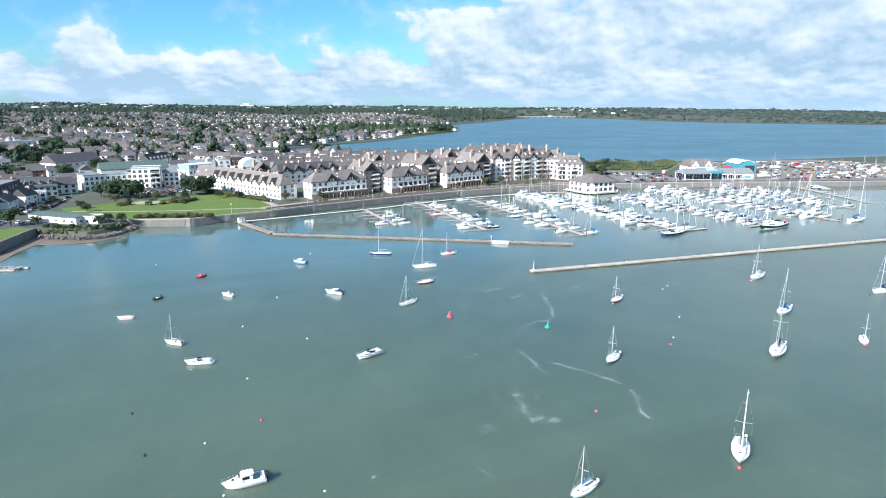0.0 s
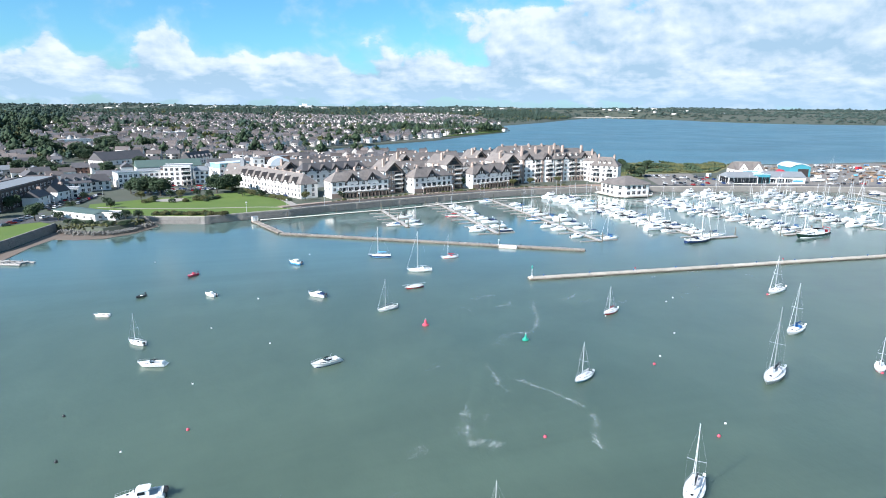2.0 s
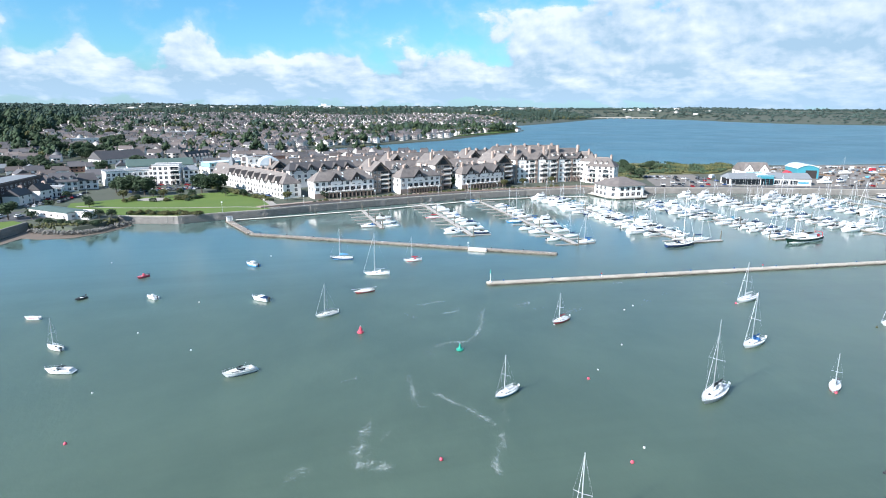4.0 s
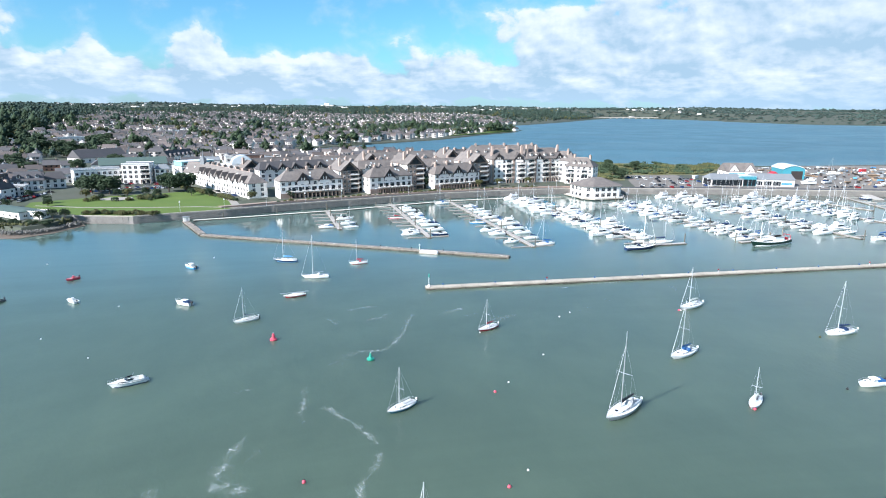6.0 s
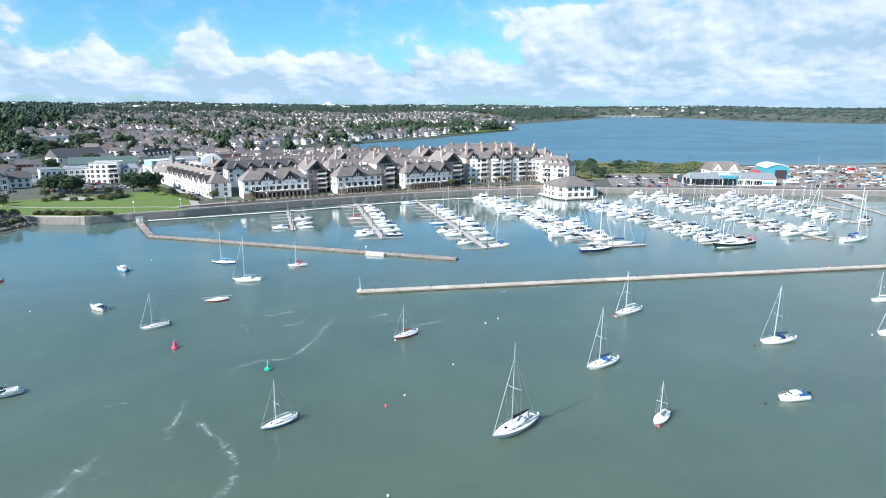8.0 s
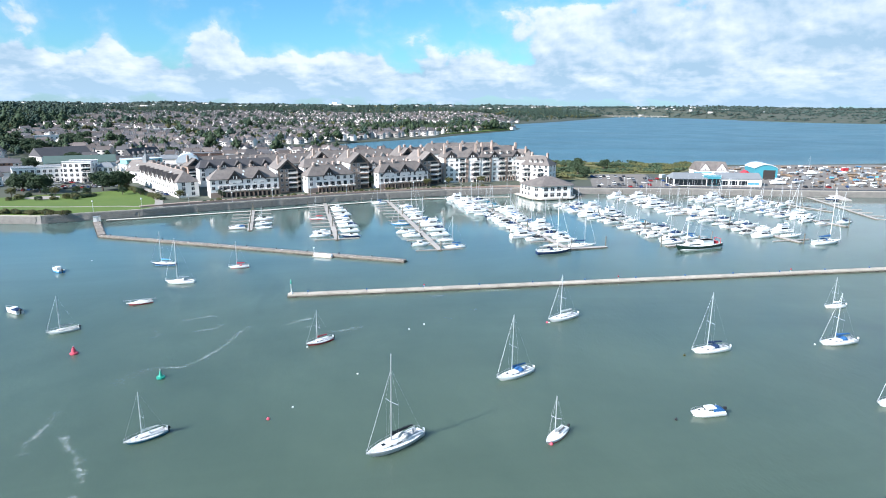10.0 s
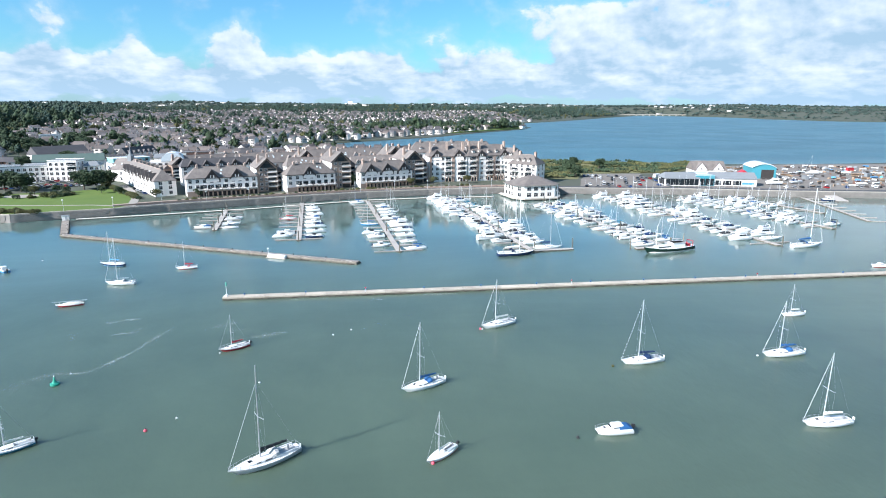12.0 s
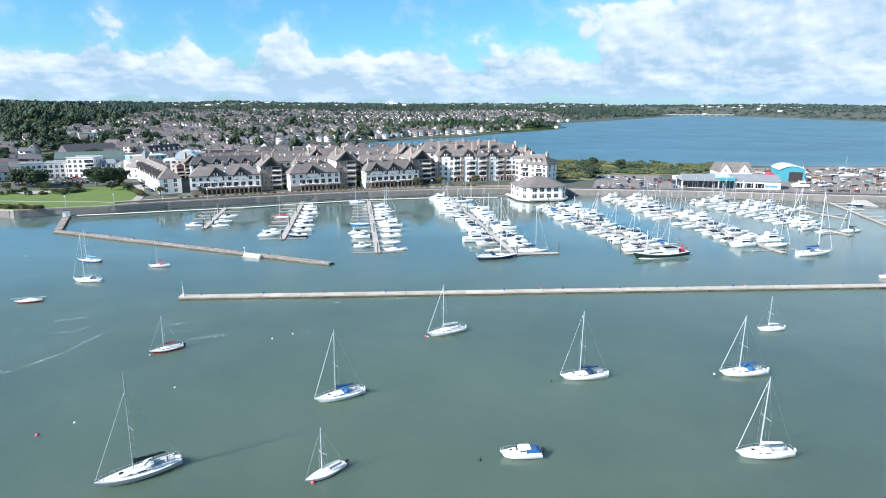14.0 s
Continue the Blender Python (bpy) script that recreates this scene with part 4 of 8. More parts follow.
motor_boat(afloat(330.0, 199.5, 172), "small white and red pilot boat beside the breakwater", 5.6, 2.2, "cuddy", band=RED)

# ---- breakwaters, sea wall, pontoons, buoys ----
def strip(a, b, w0, w1=None):
    """Outline of a straight walk from a to b with the widths w0 and w1."""
    a, b = Vector(a), Vector(b)
    n = (b - a).orthogonal().normalized()
    w1 = w0 if w1 is None else w1
    return [tuple(a + n * w0 / 2), tuple(a - n * w0 / 2), tuple(b - n * w1 / 2), tuple(b + n * w1 / 2)]


def breakwater(name, a, b, width, top, seg, label, coping, side, seed):
    """A wall of caissons in the water: a stained body, coping slabs laid end to end, kerbs and bollards."""
    rng = random.Random(seed)
    a, b = Vector(a), Vector(b)
    n_seg = round((b - a).length / seg)
    d = (b - a) / n_seg
    turn = math.degrees(math.atan2(d.y, d.x))
    th = thing(name, pose(0, 0, 0), label, "breakwater", "harbour breakwaters")
    body = part("body", Geo().prism(strip(a, b, width * 0.94), -2.4, top - 0.42), side, th, "dark algae-stained side wall")
    slab = mesh_of("slab", Geo().box(0, 0, 0, d.length - 0.07, width, 0.42, 0, 0.995), coping)
    for i in range(n_seg):
        c = a + d * (i + 0.5)
        piece("slab", slab, th, pose(c.x, c.y, top - 0.42 + rng.uniform(-0.03, 0.03), 0, 0, turn + rng.uniform(-0.25, 0.25)))
    bol = mesh_of("bollard", Geo().lathe(0, 0, [(0.16, 0), (0.14, 0.35), (0.24, 0.42), (0.22, 0.55)], 8), BLUE if coping is COPING else BLACK)
    for i in range(1, n_seg, 3):
        c = a + d * i
        nn = d.orthogonal().normalized() * width * 0.36
        piece("bollard", bol, th, pose(c.x + nn.x, c.y + nn.y, top))
    weed = Geo()
    for i in range(n_seg * 9):
        c = a + d * (i / 9 + rng.random() * 0.2)
        nn = d.orthogonal().normalized() * (width * 0.47 + 0.2) * rng.choice((1, -1))
        weed.box(c.x + nn.x, c.y + nn.y, -0.3, rng.uniform(0.3, 2.0), rng.uniform(0.25, 0.75), rng.uniform(0.34, 0.42 + 0.3 * top), turn + rng.uniform(-10, 10), 0.6)
    tagged(part("footing", weed, WEED, th, "black weedy rubble along the waterline"), kind="stuff")
    # mortar patches, spalled corners and gull droppings along the top
    worn = Geo()
    for i in range(n_seg * 2):
        c = a + d * rng.uniform(0.1, n_seg - 0.1)
        nn = d.orthogonal().normalized() * width * rng.uniform(-0.34, 0.34)
        worn.box(c.x + nn.x, c.y + nn.y, top - 0.04, rng.uniform(0.3, 1.8), rng.uniform(0.15, 0.5), rng.uniform(0.06, 0.11), turn + rng.uniform(-20, 20), 0.7)
    tagged(part("patches", worn, CONCPATCH, body, "uneven pale mortar patches"), kind="stuff")
    return th


outer = breakwater("breakwater", (106.5, 194.0), (332, 189.8), 2.55, 0.82, 6.0, "long pale concrete breakwater standing in the estuary", COPING, CONCSIDE, 2)
inner = breakwater("breakwater", (21.5, 294.0), (146.5, 229.2), 2.8, 0.9, 4.6, "long brown weathered breakwater on piles off the park", BROWNCONC, CONCSIDE, 3)
arm = breakwater("breakwater", (7.6, 331.0), (21.5, 295.6), 3.0, 0.9, 4.2, "short brown breakwater arm joining the long one", BROWNCONC, CONCSIDE, 4)


def beacon(m, label, h, mat, topmark):
    th = thing("navigation_beacon", m, label, "beacon")
    part("base", Geo().lathe(0, 0, [(0.45, 0), (0.4, 0.5), (0.12, 0.7)], 10), WHITE, th)
    part("post", Geo().tube((0, 0, 0.6), (0, 0, h), 0.10, 0.08, 8), WHITE, th)
    part("lantern", Geo().lathe(0, 0, [(0.18, h), (0.24, h + 0.1), (0.22, h + 0.45), (0.08, h + 0.6)], 8), topmark, th)
    part("topmark", Geo().lathe(0, 0, [(0.04, h + 0.6), (0.3, h + 0.7), (0.05, h + 1.2)], 8), mat, th)
    return th


beacon(pose(107.6, 194.0, 0.82), "slim white post with a green cone on the breakwater end", 3.2, GREENP, GREENP)
for x in (148.0, 212.5, 276.0):
    g = thing("lifebuoy_post", pose(x, 193.8 - (x - 106.5) * 0.0186, 0.82), "red lifebuoy housing on a post on the breakwater", "lifebuoy", "lifebuoy posts")
    part("post", Geo().tube((0, 0, 0), (0, 0, 1.2), 0.05, 0.05, 6), WHITE, g)
    part("housing", Geo().tube((0, -0.1, 1.2), (0, 0.1, 1.2), 0.26, 0.24, 12), RED, g)
g = thing("hut", pose(8.4, 329.5, 0.9, 0, 0, 15), "small white pump hut on the breakwater corner", "hut")
part("wall", Geo().box(0, 0, 0, 3.0, 2.4, 2.2), RENDER, g)
part("roof", Geo().box(0, 0, 2.2, 3.3, 2.7, 0.18, 0, 0.96), GREYROOF, g)
part("door", Geo().box(0.4, -1.215, 0, 0.9, 0.03, 1.9), GREYDECK, g)
# a white tank float moored against the inner breakwater
g = thing("fuel_pontoon", pose(116.8, 242.6, 0, 0, 0, -27.5) @ Matrix.Diagonal((0.86, 0.9, 0.66, 1)), "white rounded fuel float moored against the breakwater", "pontoon")
part("float", Geo().loft([[(x, r * math.cos(t * math.pi / 6), 1.0 + r * 0.9 * math.sin(t * math.pi / 6)) for t in range(12)] for x, r in ((-4.4, 0.7), (-4.0, 1.15), (0, 1.25), (4.0, 1.15), (4.4, 0.7))]), WHITE, g, smooth=False)
part("deck", Geo().box(0, 0, 0.05, 9.4, 3.0, 0.4), CONC, g)
part("light_post", Geo().tube((-4.9, 0.6, 0.4), (-4.9, 0.6, 4.4), 0.09, 0.07).lathe(-4.9, 0.6, [(0.3, 4.4), (0.45, 4.8), (0.2, 5.2)], 8), WHITE, g)

# ---- sea wall with coping, along the quay ----
QUAY = [(p[0], p[1]) for p in SHORE[10:27]]


def sea_wall(line, name, label, mat, cope, top, proud, seed):
    rng = random.Random(seed)
    th = tagged(part(name, Geo().add([(0, 0, -3), (0.1, 0, -3), (0, 0.1, -3)], [(0, 1, 2)]), mat), label, "wall", kind="structure")
    g = Geo()
    for (x0, y0), (x1, y1) in zip(line[:-1], line[1:]):
        d = Vector((x1 - x0, y1 - y0)).normalized()
        o = Vector((d.y, -d.x))
        a, b = Vector((x0, y0)) - d * 0.3, Vector((x1, y1)) + d * 0.3
        q = [a + o * 1.5, b + o * 1.5, b + o * 0.55, a + o * 0.55]
        r = [a - o * 0.6, b - o * 0.6]
        pts = [(*q[0], -2.5), (*q[1], -2.5), (*q[2], top), (*q[3], top), (*r[1], top), (*r[0], top), (*r[1], top - 1), (*r[0], top - 1)]
        g.add(pts, [(0, 1, 2, 3), (3, 2, 4, 5), (5, 4, 6, 7), (0, 3, 5, 7), (1, 6, 4, 2)])
    part("wall_face", g, mat, th)
    count = 0
    for (x0, y0), (x1, y1) in zip(line[:-1], line[1:]):
        a, b = Vector((x0, y0)), Vector((x1, y1))
        n = max(1, round((b - a).length / 5.0))
        d = (b - a) / n
        o = Vector((d.y, -d.x)).normalized()
        turn = math.degrees(math.atan2(d.y, d.x))
        me = mesh_of("coping_stone", Geo().box(0, 0, 0, d.length - 0.06, 0.75, 0.35, 0, 0.96), cope)
        for i in range(n):
            c = a + d * (i + 0.5) + o * 0.2
            if count < 295:
                piece("coping_stone", me, th, pose(c.x, c.y, top - 0.02 + rng.uniform(-0.02, 0.02), 0, 0, turn))
            count += 1
    # courses of the face: long stones a little proud
    g = Geo()
    for (x0, y0), (x1, y1) in zip(line[:-1], line[1:]):
        a, b = Vector((x0, y0)), Vector((x1, y1))
        d = (b - a).normalized()
        o = Vector((d.y, -d.x))
        turn = math.degrees(math.atan2(d.y, d.x))
        for row in range(4):
            s = rng.uniform(0, 2)
            while s < (b - a).length:
                l = rng.uniform(1.6, 3.4)
                z = 0.35 + row * (top - 0.5) / 4
                off = 1.5 - 0.95 * (z + 2.5 + 0.3) / (top + 2.5)
                c = a + d * (s + l / 2) + o * off
                if s + l < (b - a).length and rng.random() < 0.96:
                    g.box(c.x, c.y, z, l - 0.1, 0.42 + rng.uniform(0, 0.08), (top - 0.5) / 4 - 0.08, turn)
                s += l
    tagged(part("wall_stone", g, mat, th, "weathered grey stone courses"), kind="stuff")
    return th


sea_wall(QUAY, "sea_wall", "weathered grey stone sea wall with pale coping", STONE, CONC, 3.75, 0.5, 6)
sea_wall([(-97, 272), (-91, 289), (-84, 327)], "sea_wall_west", "low stone wall below the small lawn", STONE, STONE, 3.7, 0.5, 7)

# foreshore mud and armour rocks by the promontory
g = Geo()
mud = [(-96, 266), (-88, 287), (-83, 324), (-74, 318), (-60, 311), (-50, 316), (-45, 330), (-40, 333), (-38, 329), (-46, 312), (-56, 303), (-68, 302), (-78, 306), (-82, 290), (-84, 262)]
g.prism(mud, -0.6, 0.12)
lone("foreshore", g, MUD, "dark wet tidal mud below the wall", "beach", kind="structure")
rng = random.Random(11)
g = Geo()
path = [(-80, 321), (-72, 316), (-62, 311), (-54, 312), (-48, 318), (-44, 328), (-42, 335)]
for i in range(900):
    k = rng.randrange(len(path) - 1)
    t = rng.random()
    x = path[k][0] + (path[k + 1][0] - path[k][0]) * t + rng.gauss(0, 1.3)
    y = path[k][1] + (path[k + 1][1] - path[k][1]) * t + rng.gauss(0, 1.3)
    s = rng.uniform(0.3, 0.75)
    g.at = pose(x, y, rng.uniform(0.1, 1.7), rng.uniform(-30, 30), rng.uniform(-30, 30), rng.uniform(0, 360))
    g.lathe(0, 0, [(s * 0.5, -s * 0.4), (s * rng.uniform(0.55, 0.8), 0), (s * rng.uniform(0.3, 0.6), s * 0.45)], 6)
lone("armour_rocks", g, ROCK, "pale grey boulders piled along the shore", "rocks", kind="stuff")
# slipway jetty at the western edge
g = thing("jetty", pose(0, 0, 0), "weathered grey timber jetty running out over the water", "jetty")
for k, (p, q) in enumerate((((-104, 273), (-70, 259.5)), ((-104, 266), (-74, 257)))):
    part("beam", Geo().prism(strip(p, q, 1.1), 0.25, 0.75), TIMBER, g)
for k in range(13):
    t = (k + 0.5) / 13
    p, q = Vector((-104, 273)).lerp(Vector((-71, 259.9)), t), Vector((-104, 266)).lerp(Vector((-75, 257.3)), t)
    part("crossbeam", Geo().prism(strip(p, q, 0.7 if k % 3 else 1.6), 0.75, 0.95), TIMBER, g)
    if k % 2:
        part("pile", Geo().tube((p.x, p.y, -2), (p.x, p.y, 1.5), 0.16, 0.16, 6), CONCSIDE, g)
part("rail", Geo().tube((-104, 273.6, 2.0), (-86, 266.4, 2.0), 0.05).tube((-95, 270, 0.7), (-95, 270, 2.0), 0.06).tube((-86.2, 266.5, 0.7), (-86.2, 266.5, 2.0), 0.06), ALU, g)

# ---- pontoons ----
WALK = material("pale_concrete_deck", (0.62, 0.58, 0.50), (0.50, 0.47, 0.41), 0.85, scale=0.3, coords="World")


def pontoon(a, b, width, label, top=TIMBER):
    a, b = Vector(a), Vector(b)
    th = thing("pontoon", pose(0, 0, 0), label, "pontoon", "marina pontoons")
    part("float", Geo().prism(strip(a, b, width * 0.92), -0.4, 0.42), CONCSIDE, th, "dark floats under the deck")
    n = max(1, round((b - a).length / 4.5))
    d = (b - a) / n
    turn = math.degrees(math.atan2(d.y, d.x))
    me = mesh_of("deck_panel", Geo().box(0, 0, 0, d.length - 0.08, width, 0.12), top)
    for i in range(n):
        c = a + d * (i + 0.5)
        piece("deck_panel", me, th, pose(c.x, c.y, 0.42, 0, 0, turn))
    return th


def piles(th, spots, h=4.2):
    me = mesh_of("pile", Geo().tube((0, 0, -2), (0, 0, h), 0.24, 0.24, 8).lathe(0, 0, [(0.27, h), (0.02, h + 0.35)], 8), CONCSIDE)
    for x, y in spots:
        piece("pile", me, th, pose(x, y, 0))


WALKWAY = [(11, 334), (39, 340.5), (65, 347.5), (93, 355), (122, 366), (155, 377), (200, 383), (232, 381)]
for a, b in zip(WALKWAY[:-1], WALKWAY[1:]):
    th = pontoon(a, b, 2.2, "pale concrete walkway pontoon under the sea wall", WALK)
    c = (Vector(a) + Vector(b)) / 2
    piles(th, [(c.x, c.y + 1.6)], 3.2)

# archetypes, set far off behind the view until copied
BERTH = "boats in the marina"
FLEET_AT = pose(-3000, -500, 0)
YACHTS = [
    ("white sailing yacht with blue sail cover berthed at a pontoon", dict(length=9.5, beam=3.1, mast=13.0, cover=BLUE, hood=BLUE, fine=False)),
    ("white sailing yacht with furled jib berthed at a pontoon", dict(length=10.8, beam=3.4, mast=14.6, cover=CREAM, hood=GREYDECK, fine=False)),
    ("small white sailing yacht berthed at a pontoon", dict(length=7.8, beam=2.6, mast=10.6, cover=NAVY, wheel=False, fine=False)),
    ("navy-hulled sailing yacht berthed at a pontoon", dict(length=10.5, beam=3.3, mast=14.2, hull=NAVY, cover=NAVY, hood=NAVY, fine=False)),
    ("red-hulled sailing yacht berthed at a pontoon", dict(length=8.6, beam=2.8, mast=11.6, hull=RED, cover=RED, wheel=False, fine=False)),
    ("light blue sailing yacht berthed at a pontoon", dict(length=8.8, beam=2.8, mast=11.8, hull=LBLUE, cover=BLUE, wheel=False, fine=False)),
    ("white sailing yacht with grey canvas berthed at a pontoon", dict(length=10.0, beam=3.3, mast=13.6, deck=CREAM, cover=GREYDECK, hood=GREYDECK, strake=NAVY, fine=False)),
    ("white sailing yacht with black sail cover berthed at a pontoon", dict(length=11.6, beam=3.6, mast=16.0, deck=WHITE, cover=BLACK, hood=NAVY, fine=False)),
    ("white sailing yacht with teal canvas berthed at a pontoon", dict(length=9.0, beam=3.0, mast=12.4, deck=CREAM, cover=TEALHULL, hood=TEALHULL, band=TEALHULL, fine=False)),
]
MOTORS = [
    ("white sports cruiser berthed at a pontoon", dict(length=8.8, beam=3.0, style="sport")),
    ("white motor yacht with flybridge berthed at a pontoon", dict(length=11.5, beam=3.9, style="fly")),
    ("white cabin cruiser with blue canvas cover berthed at a pontoon", dict(length=7.6, beam=2.7, style="cuddy", canvas=BLUE)),
    ("white wheelhouse boat berthed at a pontoon", dict(length=7.2, beam=2.6, style="wheel")),
    ("white sports cruiser with navy cockpit cover berthed at a pontoon", dict(length=9.6, beam=3.2, style="sport", canvas=NAVY)),
    ("white cabin cruiser berthed at a pontoon", dict(length=8.2, beam=2.9, style="cuddy")),
    ("dark-hulled sports boat berthed at a pontoon", dict(length=8.0, beam=2.8, style="sport", hull=NAVY)),
    ("white motor yacht with dark canvas flybridge berthed at a pontoon", dict(length=12.6, beam=4.1, style="fly", canvas=NAVY, strake=NAVY)),
    ("white sports cruiser with black cockpit cover berthed at a pontoon", dict(length=9.0, beam=3.0, style="sport", canvas=BLACK, deck=CREAM, strake=GREYDECK)),
    ("white cabin cruiser with grey cockpit tent berthed at a pontoon", dict(length=8.4, beam=2.9, style="wheel", canvas=GREYDECK, deck=CREAM)),
]
fleet = {}


def berth(kind, index, m):
    """The first boat of a kind is built in place, the next ones are copies."""
    key = (kind, index)
    if key not in fleet:
        label, spec = (YACHTS if kind == "s" else MOTORS)[index]
        fleet[key] = (sailing_yacht if kind == "s" else motor_boat)(m, label, group=BERTH, **spec)
        return fleet[key]
    return copy_thing(fleet[key], m)


def finger_mesh(length):
    return mesh_of("finger", Geo().box(0, 0, 0.1, length, 0.55, 0.34), TIMBER)


FINGER = finger_mesh(8.5)


def fill_side(th, a, b, side, berths, rng, gap=4.0, reach=8.5):
    """Boats side by side at right angles to a pontoon: each berth is its distance from the shore end and a code."""
    a, b = Vector(a), Vector(b)
    d = (b - a).normalized()
    n = Vector((-d.y, d.x)) * side
    turn = math.degrees(math.atan2(n.y, n.x))
    s = 3.0
    while s < (b - a).length - 1:
        c = a + d * s + n * (1.1 + reach / 2)
        piece("finger", FINGER, th, pose(c.x, c.y, 0, 0, 0, turn))
        s += gap * 2.4
    for s, code in berths:
        kind, index = code[0], int(code[1])
        spec = (YACHTS if kind == "s" else MOTORS)[index][1]
        c = a + d * s + n * (1.7 + spec["length"] / 2 + rng.uniform(0, 0.6))
        flip = 180 if rng.random() < 0.55 else 0
        berth(kind, index, afloat(c.x, c.y, turn + flip + rng.uniform(-2.5, 2.5)))


def row(first, last, gap, codes, rng, fill=1.0):
    """Berths at even steps, taken by codes at random."""
    out, s = [], first
    while s <= last:
        if rng.random() < fill:
            out.append((s, rng.choice(codes)))
        s += gap * rng.uniform(0.95, 1.05)
    return out


rng = random.Random(21)
MIX = ["m0", "m4", "m5", "m9", "m3", "m1", "s6", "s1", "s2", "s7", "s1", "m6", "m8", "m7", "m9", "s0"]
SAILMIX = ["m0", "m5", "s0", "s1", "s2", "m1", "s6", "s7", "m8", "s8", "m9", "m4"]
BIGMIX = ["m1", "m7", "m7", "m8", "s7", "s1", "s3", "m4"]
# side -1 lies east of a pontoon that runs out towards the open water, +1 west
LINES = [
    ((78.5, 354), (83.5, 297), [(50, "m2")], [(30, "m0"), (44, "m5"), (52, "s2")]),
    ((117, 372), (122.5, 271), [(50, "s4"), (86, "m5"), (92, "m0")], [(18, "m3"), (27, "m5"), (40, "m0"), (50, "m2"), (62, "m5"), (72, "m4"), (84, "m0"), (95, "m6")]),
    ((154.5, 374), (162.5, 245), [(5, "s0"), (72, "s5"), (92, "m0"), (100, "m5"), (118, "m3")],
     [(22, "m5"), (32, "s0"), (41, "s1"), (50, "m5"), (59, "m0"), (68, "s0"), (78, "m1"), (89, "m4"), (100, "m0"), (112, "s2"), (125, "s0")]),
    ((203, 382), (214, 238), row(6, 128, 6.6, MIX, rng, 0.97), row(8, 132, 6.8, SAILMIX, rng, 0.97)),
    ((255, 354), (270, 237), row(10, 112, 6.8, MIX, rng, 0.92), row(8, 114, 6.9, SAILMIX + BIGMIX, rng, 0.95)),
    ((304, 376), (317, 234), row(8, 130, 7.6, MIX, rng, 0.95), row(8, 132, 8.2, SAILMIX + BIGMIX, rng, 0.95)),
    ((347, 366), (366, 262), row(6, 98, 7.0, MIX, rng, 0.9), row(10, 98, 8.0, MIX + BIGMIX, rng, 0.9)),
    ((380, 360), (393, 300), row(4, 40, 6.0, ["m3", "m2", "m5"], rng, 0.9), row(8, 40, 7.0, ["m3", "m2", "m5"], rng, 0.55)),
]
for a, b, west, east in LINES:
    th = pontoon(a, b, 2.2, "grey timber marina pontoon with finger berths")
    va, vb = Vector(a), Vector(b)
    piles(th, [tuple(va.lerp(vb, t)) for t in (0.02, 0.36, 0.7, 1.01)], 4.4)
    fill_side(th, a, b, -1, west, rng)
    fill_side(th, a, b, 1, east, rng)
th = pontoon((422, 352), (398, 276), 2.0, "empty grey timber pontoon with finger berths")
fill_side(th, (422, 352), (398, 276), 1, [], rng, 4.5, 7.5)
# ends of the pontoons
th = pontoon((203, 238), (231, 240), 2.2, "pontoon head with a navy yacht alongside")
piles(th, [(231, 240.8), (205, 236.6)], 4.4)
th = pontoon((256, 237), (280, 239), 2.2, "pontoon head with boats alongside")
piles(th, [(254, 237.5), (270, 236)], 4.4)
sailing_yacht(afloat(206.5, 234.6, 8), "large navy sailing yacht alongside the pontoon head", 15.5, 4.2, 22.5, spar=WHITE, hull=NAVY, deck=CREAM, cover=CREAM, hood=NAVY, group=BERTH)
sailing_yacht(afloat(328, 232, 8), "large white sailing yacht with blue cover at the pontoon end", 15.5, 4.3, 24.0, spar=WHITE, cover=BLUE, hood=BLUE, group=BERTH)
sailing_yacht(afloat(222, 243.5, -5), "white sailing yacht at the pontoon head", 11.5, 3.6, 17.5, cover=NAVY, group=BERTH)


def catamaran(m, label):
    boat = lie(m, label, "catamaran", BERTH, "catamaran")
    st = hull_shape(12.5, 1.9, 1.5, 1.35, 1.2, 0.8, 2.6, 0.06)
    for y in (2.5, -2.5):
        part("hull", Geo(Matrix.Translation((0, y, 0))).loft(hull_rings(st), closed=False), WHITE, boat)
    part("bridge_deck", Geo().box(-1.2, 0, 0.9, 9.5, 5.6, 0.5), WHITE, boat)
    trunk(boat, "saloon", [(-3.2, 2.3, 1.4, 1.3), (0.5, 2.3, 1.4, 1.3), (2.6, 1.4, 1.4, 0.7)], WHITE)
    part("saloon_window", Geo().box(-1.0, 0, 1.9, 4.6, 4.62, 0.5), GLASS, boat, "dark band of saloon windows")
    part("bimini", Geo().box(-4.3, 0, 3.2, 3.0, 4.0, 0.12), WHITE, boat)
    part("mast", Geo().tube((0.3, 0, 2.6), (0.1, 0, 18.5), 0.13, 0.09, 8), ALU, boat)
    part("boom", Geo().tube((0.2, 0, 3.8), (-5.6, 0, 4.0), 0.11), ALU, boat)
    part("sail_cover", Geo().loft([[(x, 0.2, 3.9), (x, 0, 3.9 + h), (x, -0.2, 3.9)] for x, h in ((0, 0.6), (-5.4, 0.25))]), WHITE, boat)
    part("furled_jib", Geo().tube((6.0, 0, 1.6), (0.3, 0, 17.2), 0.1, 0.06), WHITE, boat)
    part("rigging", Geo().tube((-0.6, 3.2, 1.3), (0.1, 0, 17), 0.02, n=4).tube((-0.6, -3.2, 1.3), (0.1, 0, 17), 0.02, n=4), WIRE, boat)
    return boat


catamaran(afloat(362, 291, 185), "white cruising catamaran at the end of a pontoon")


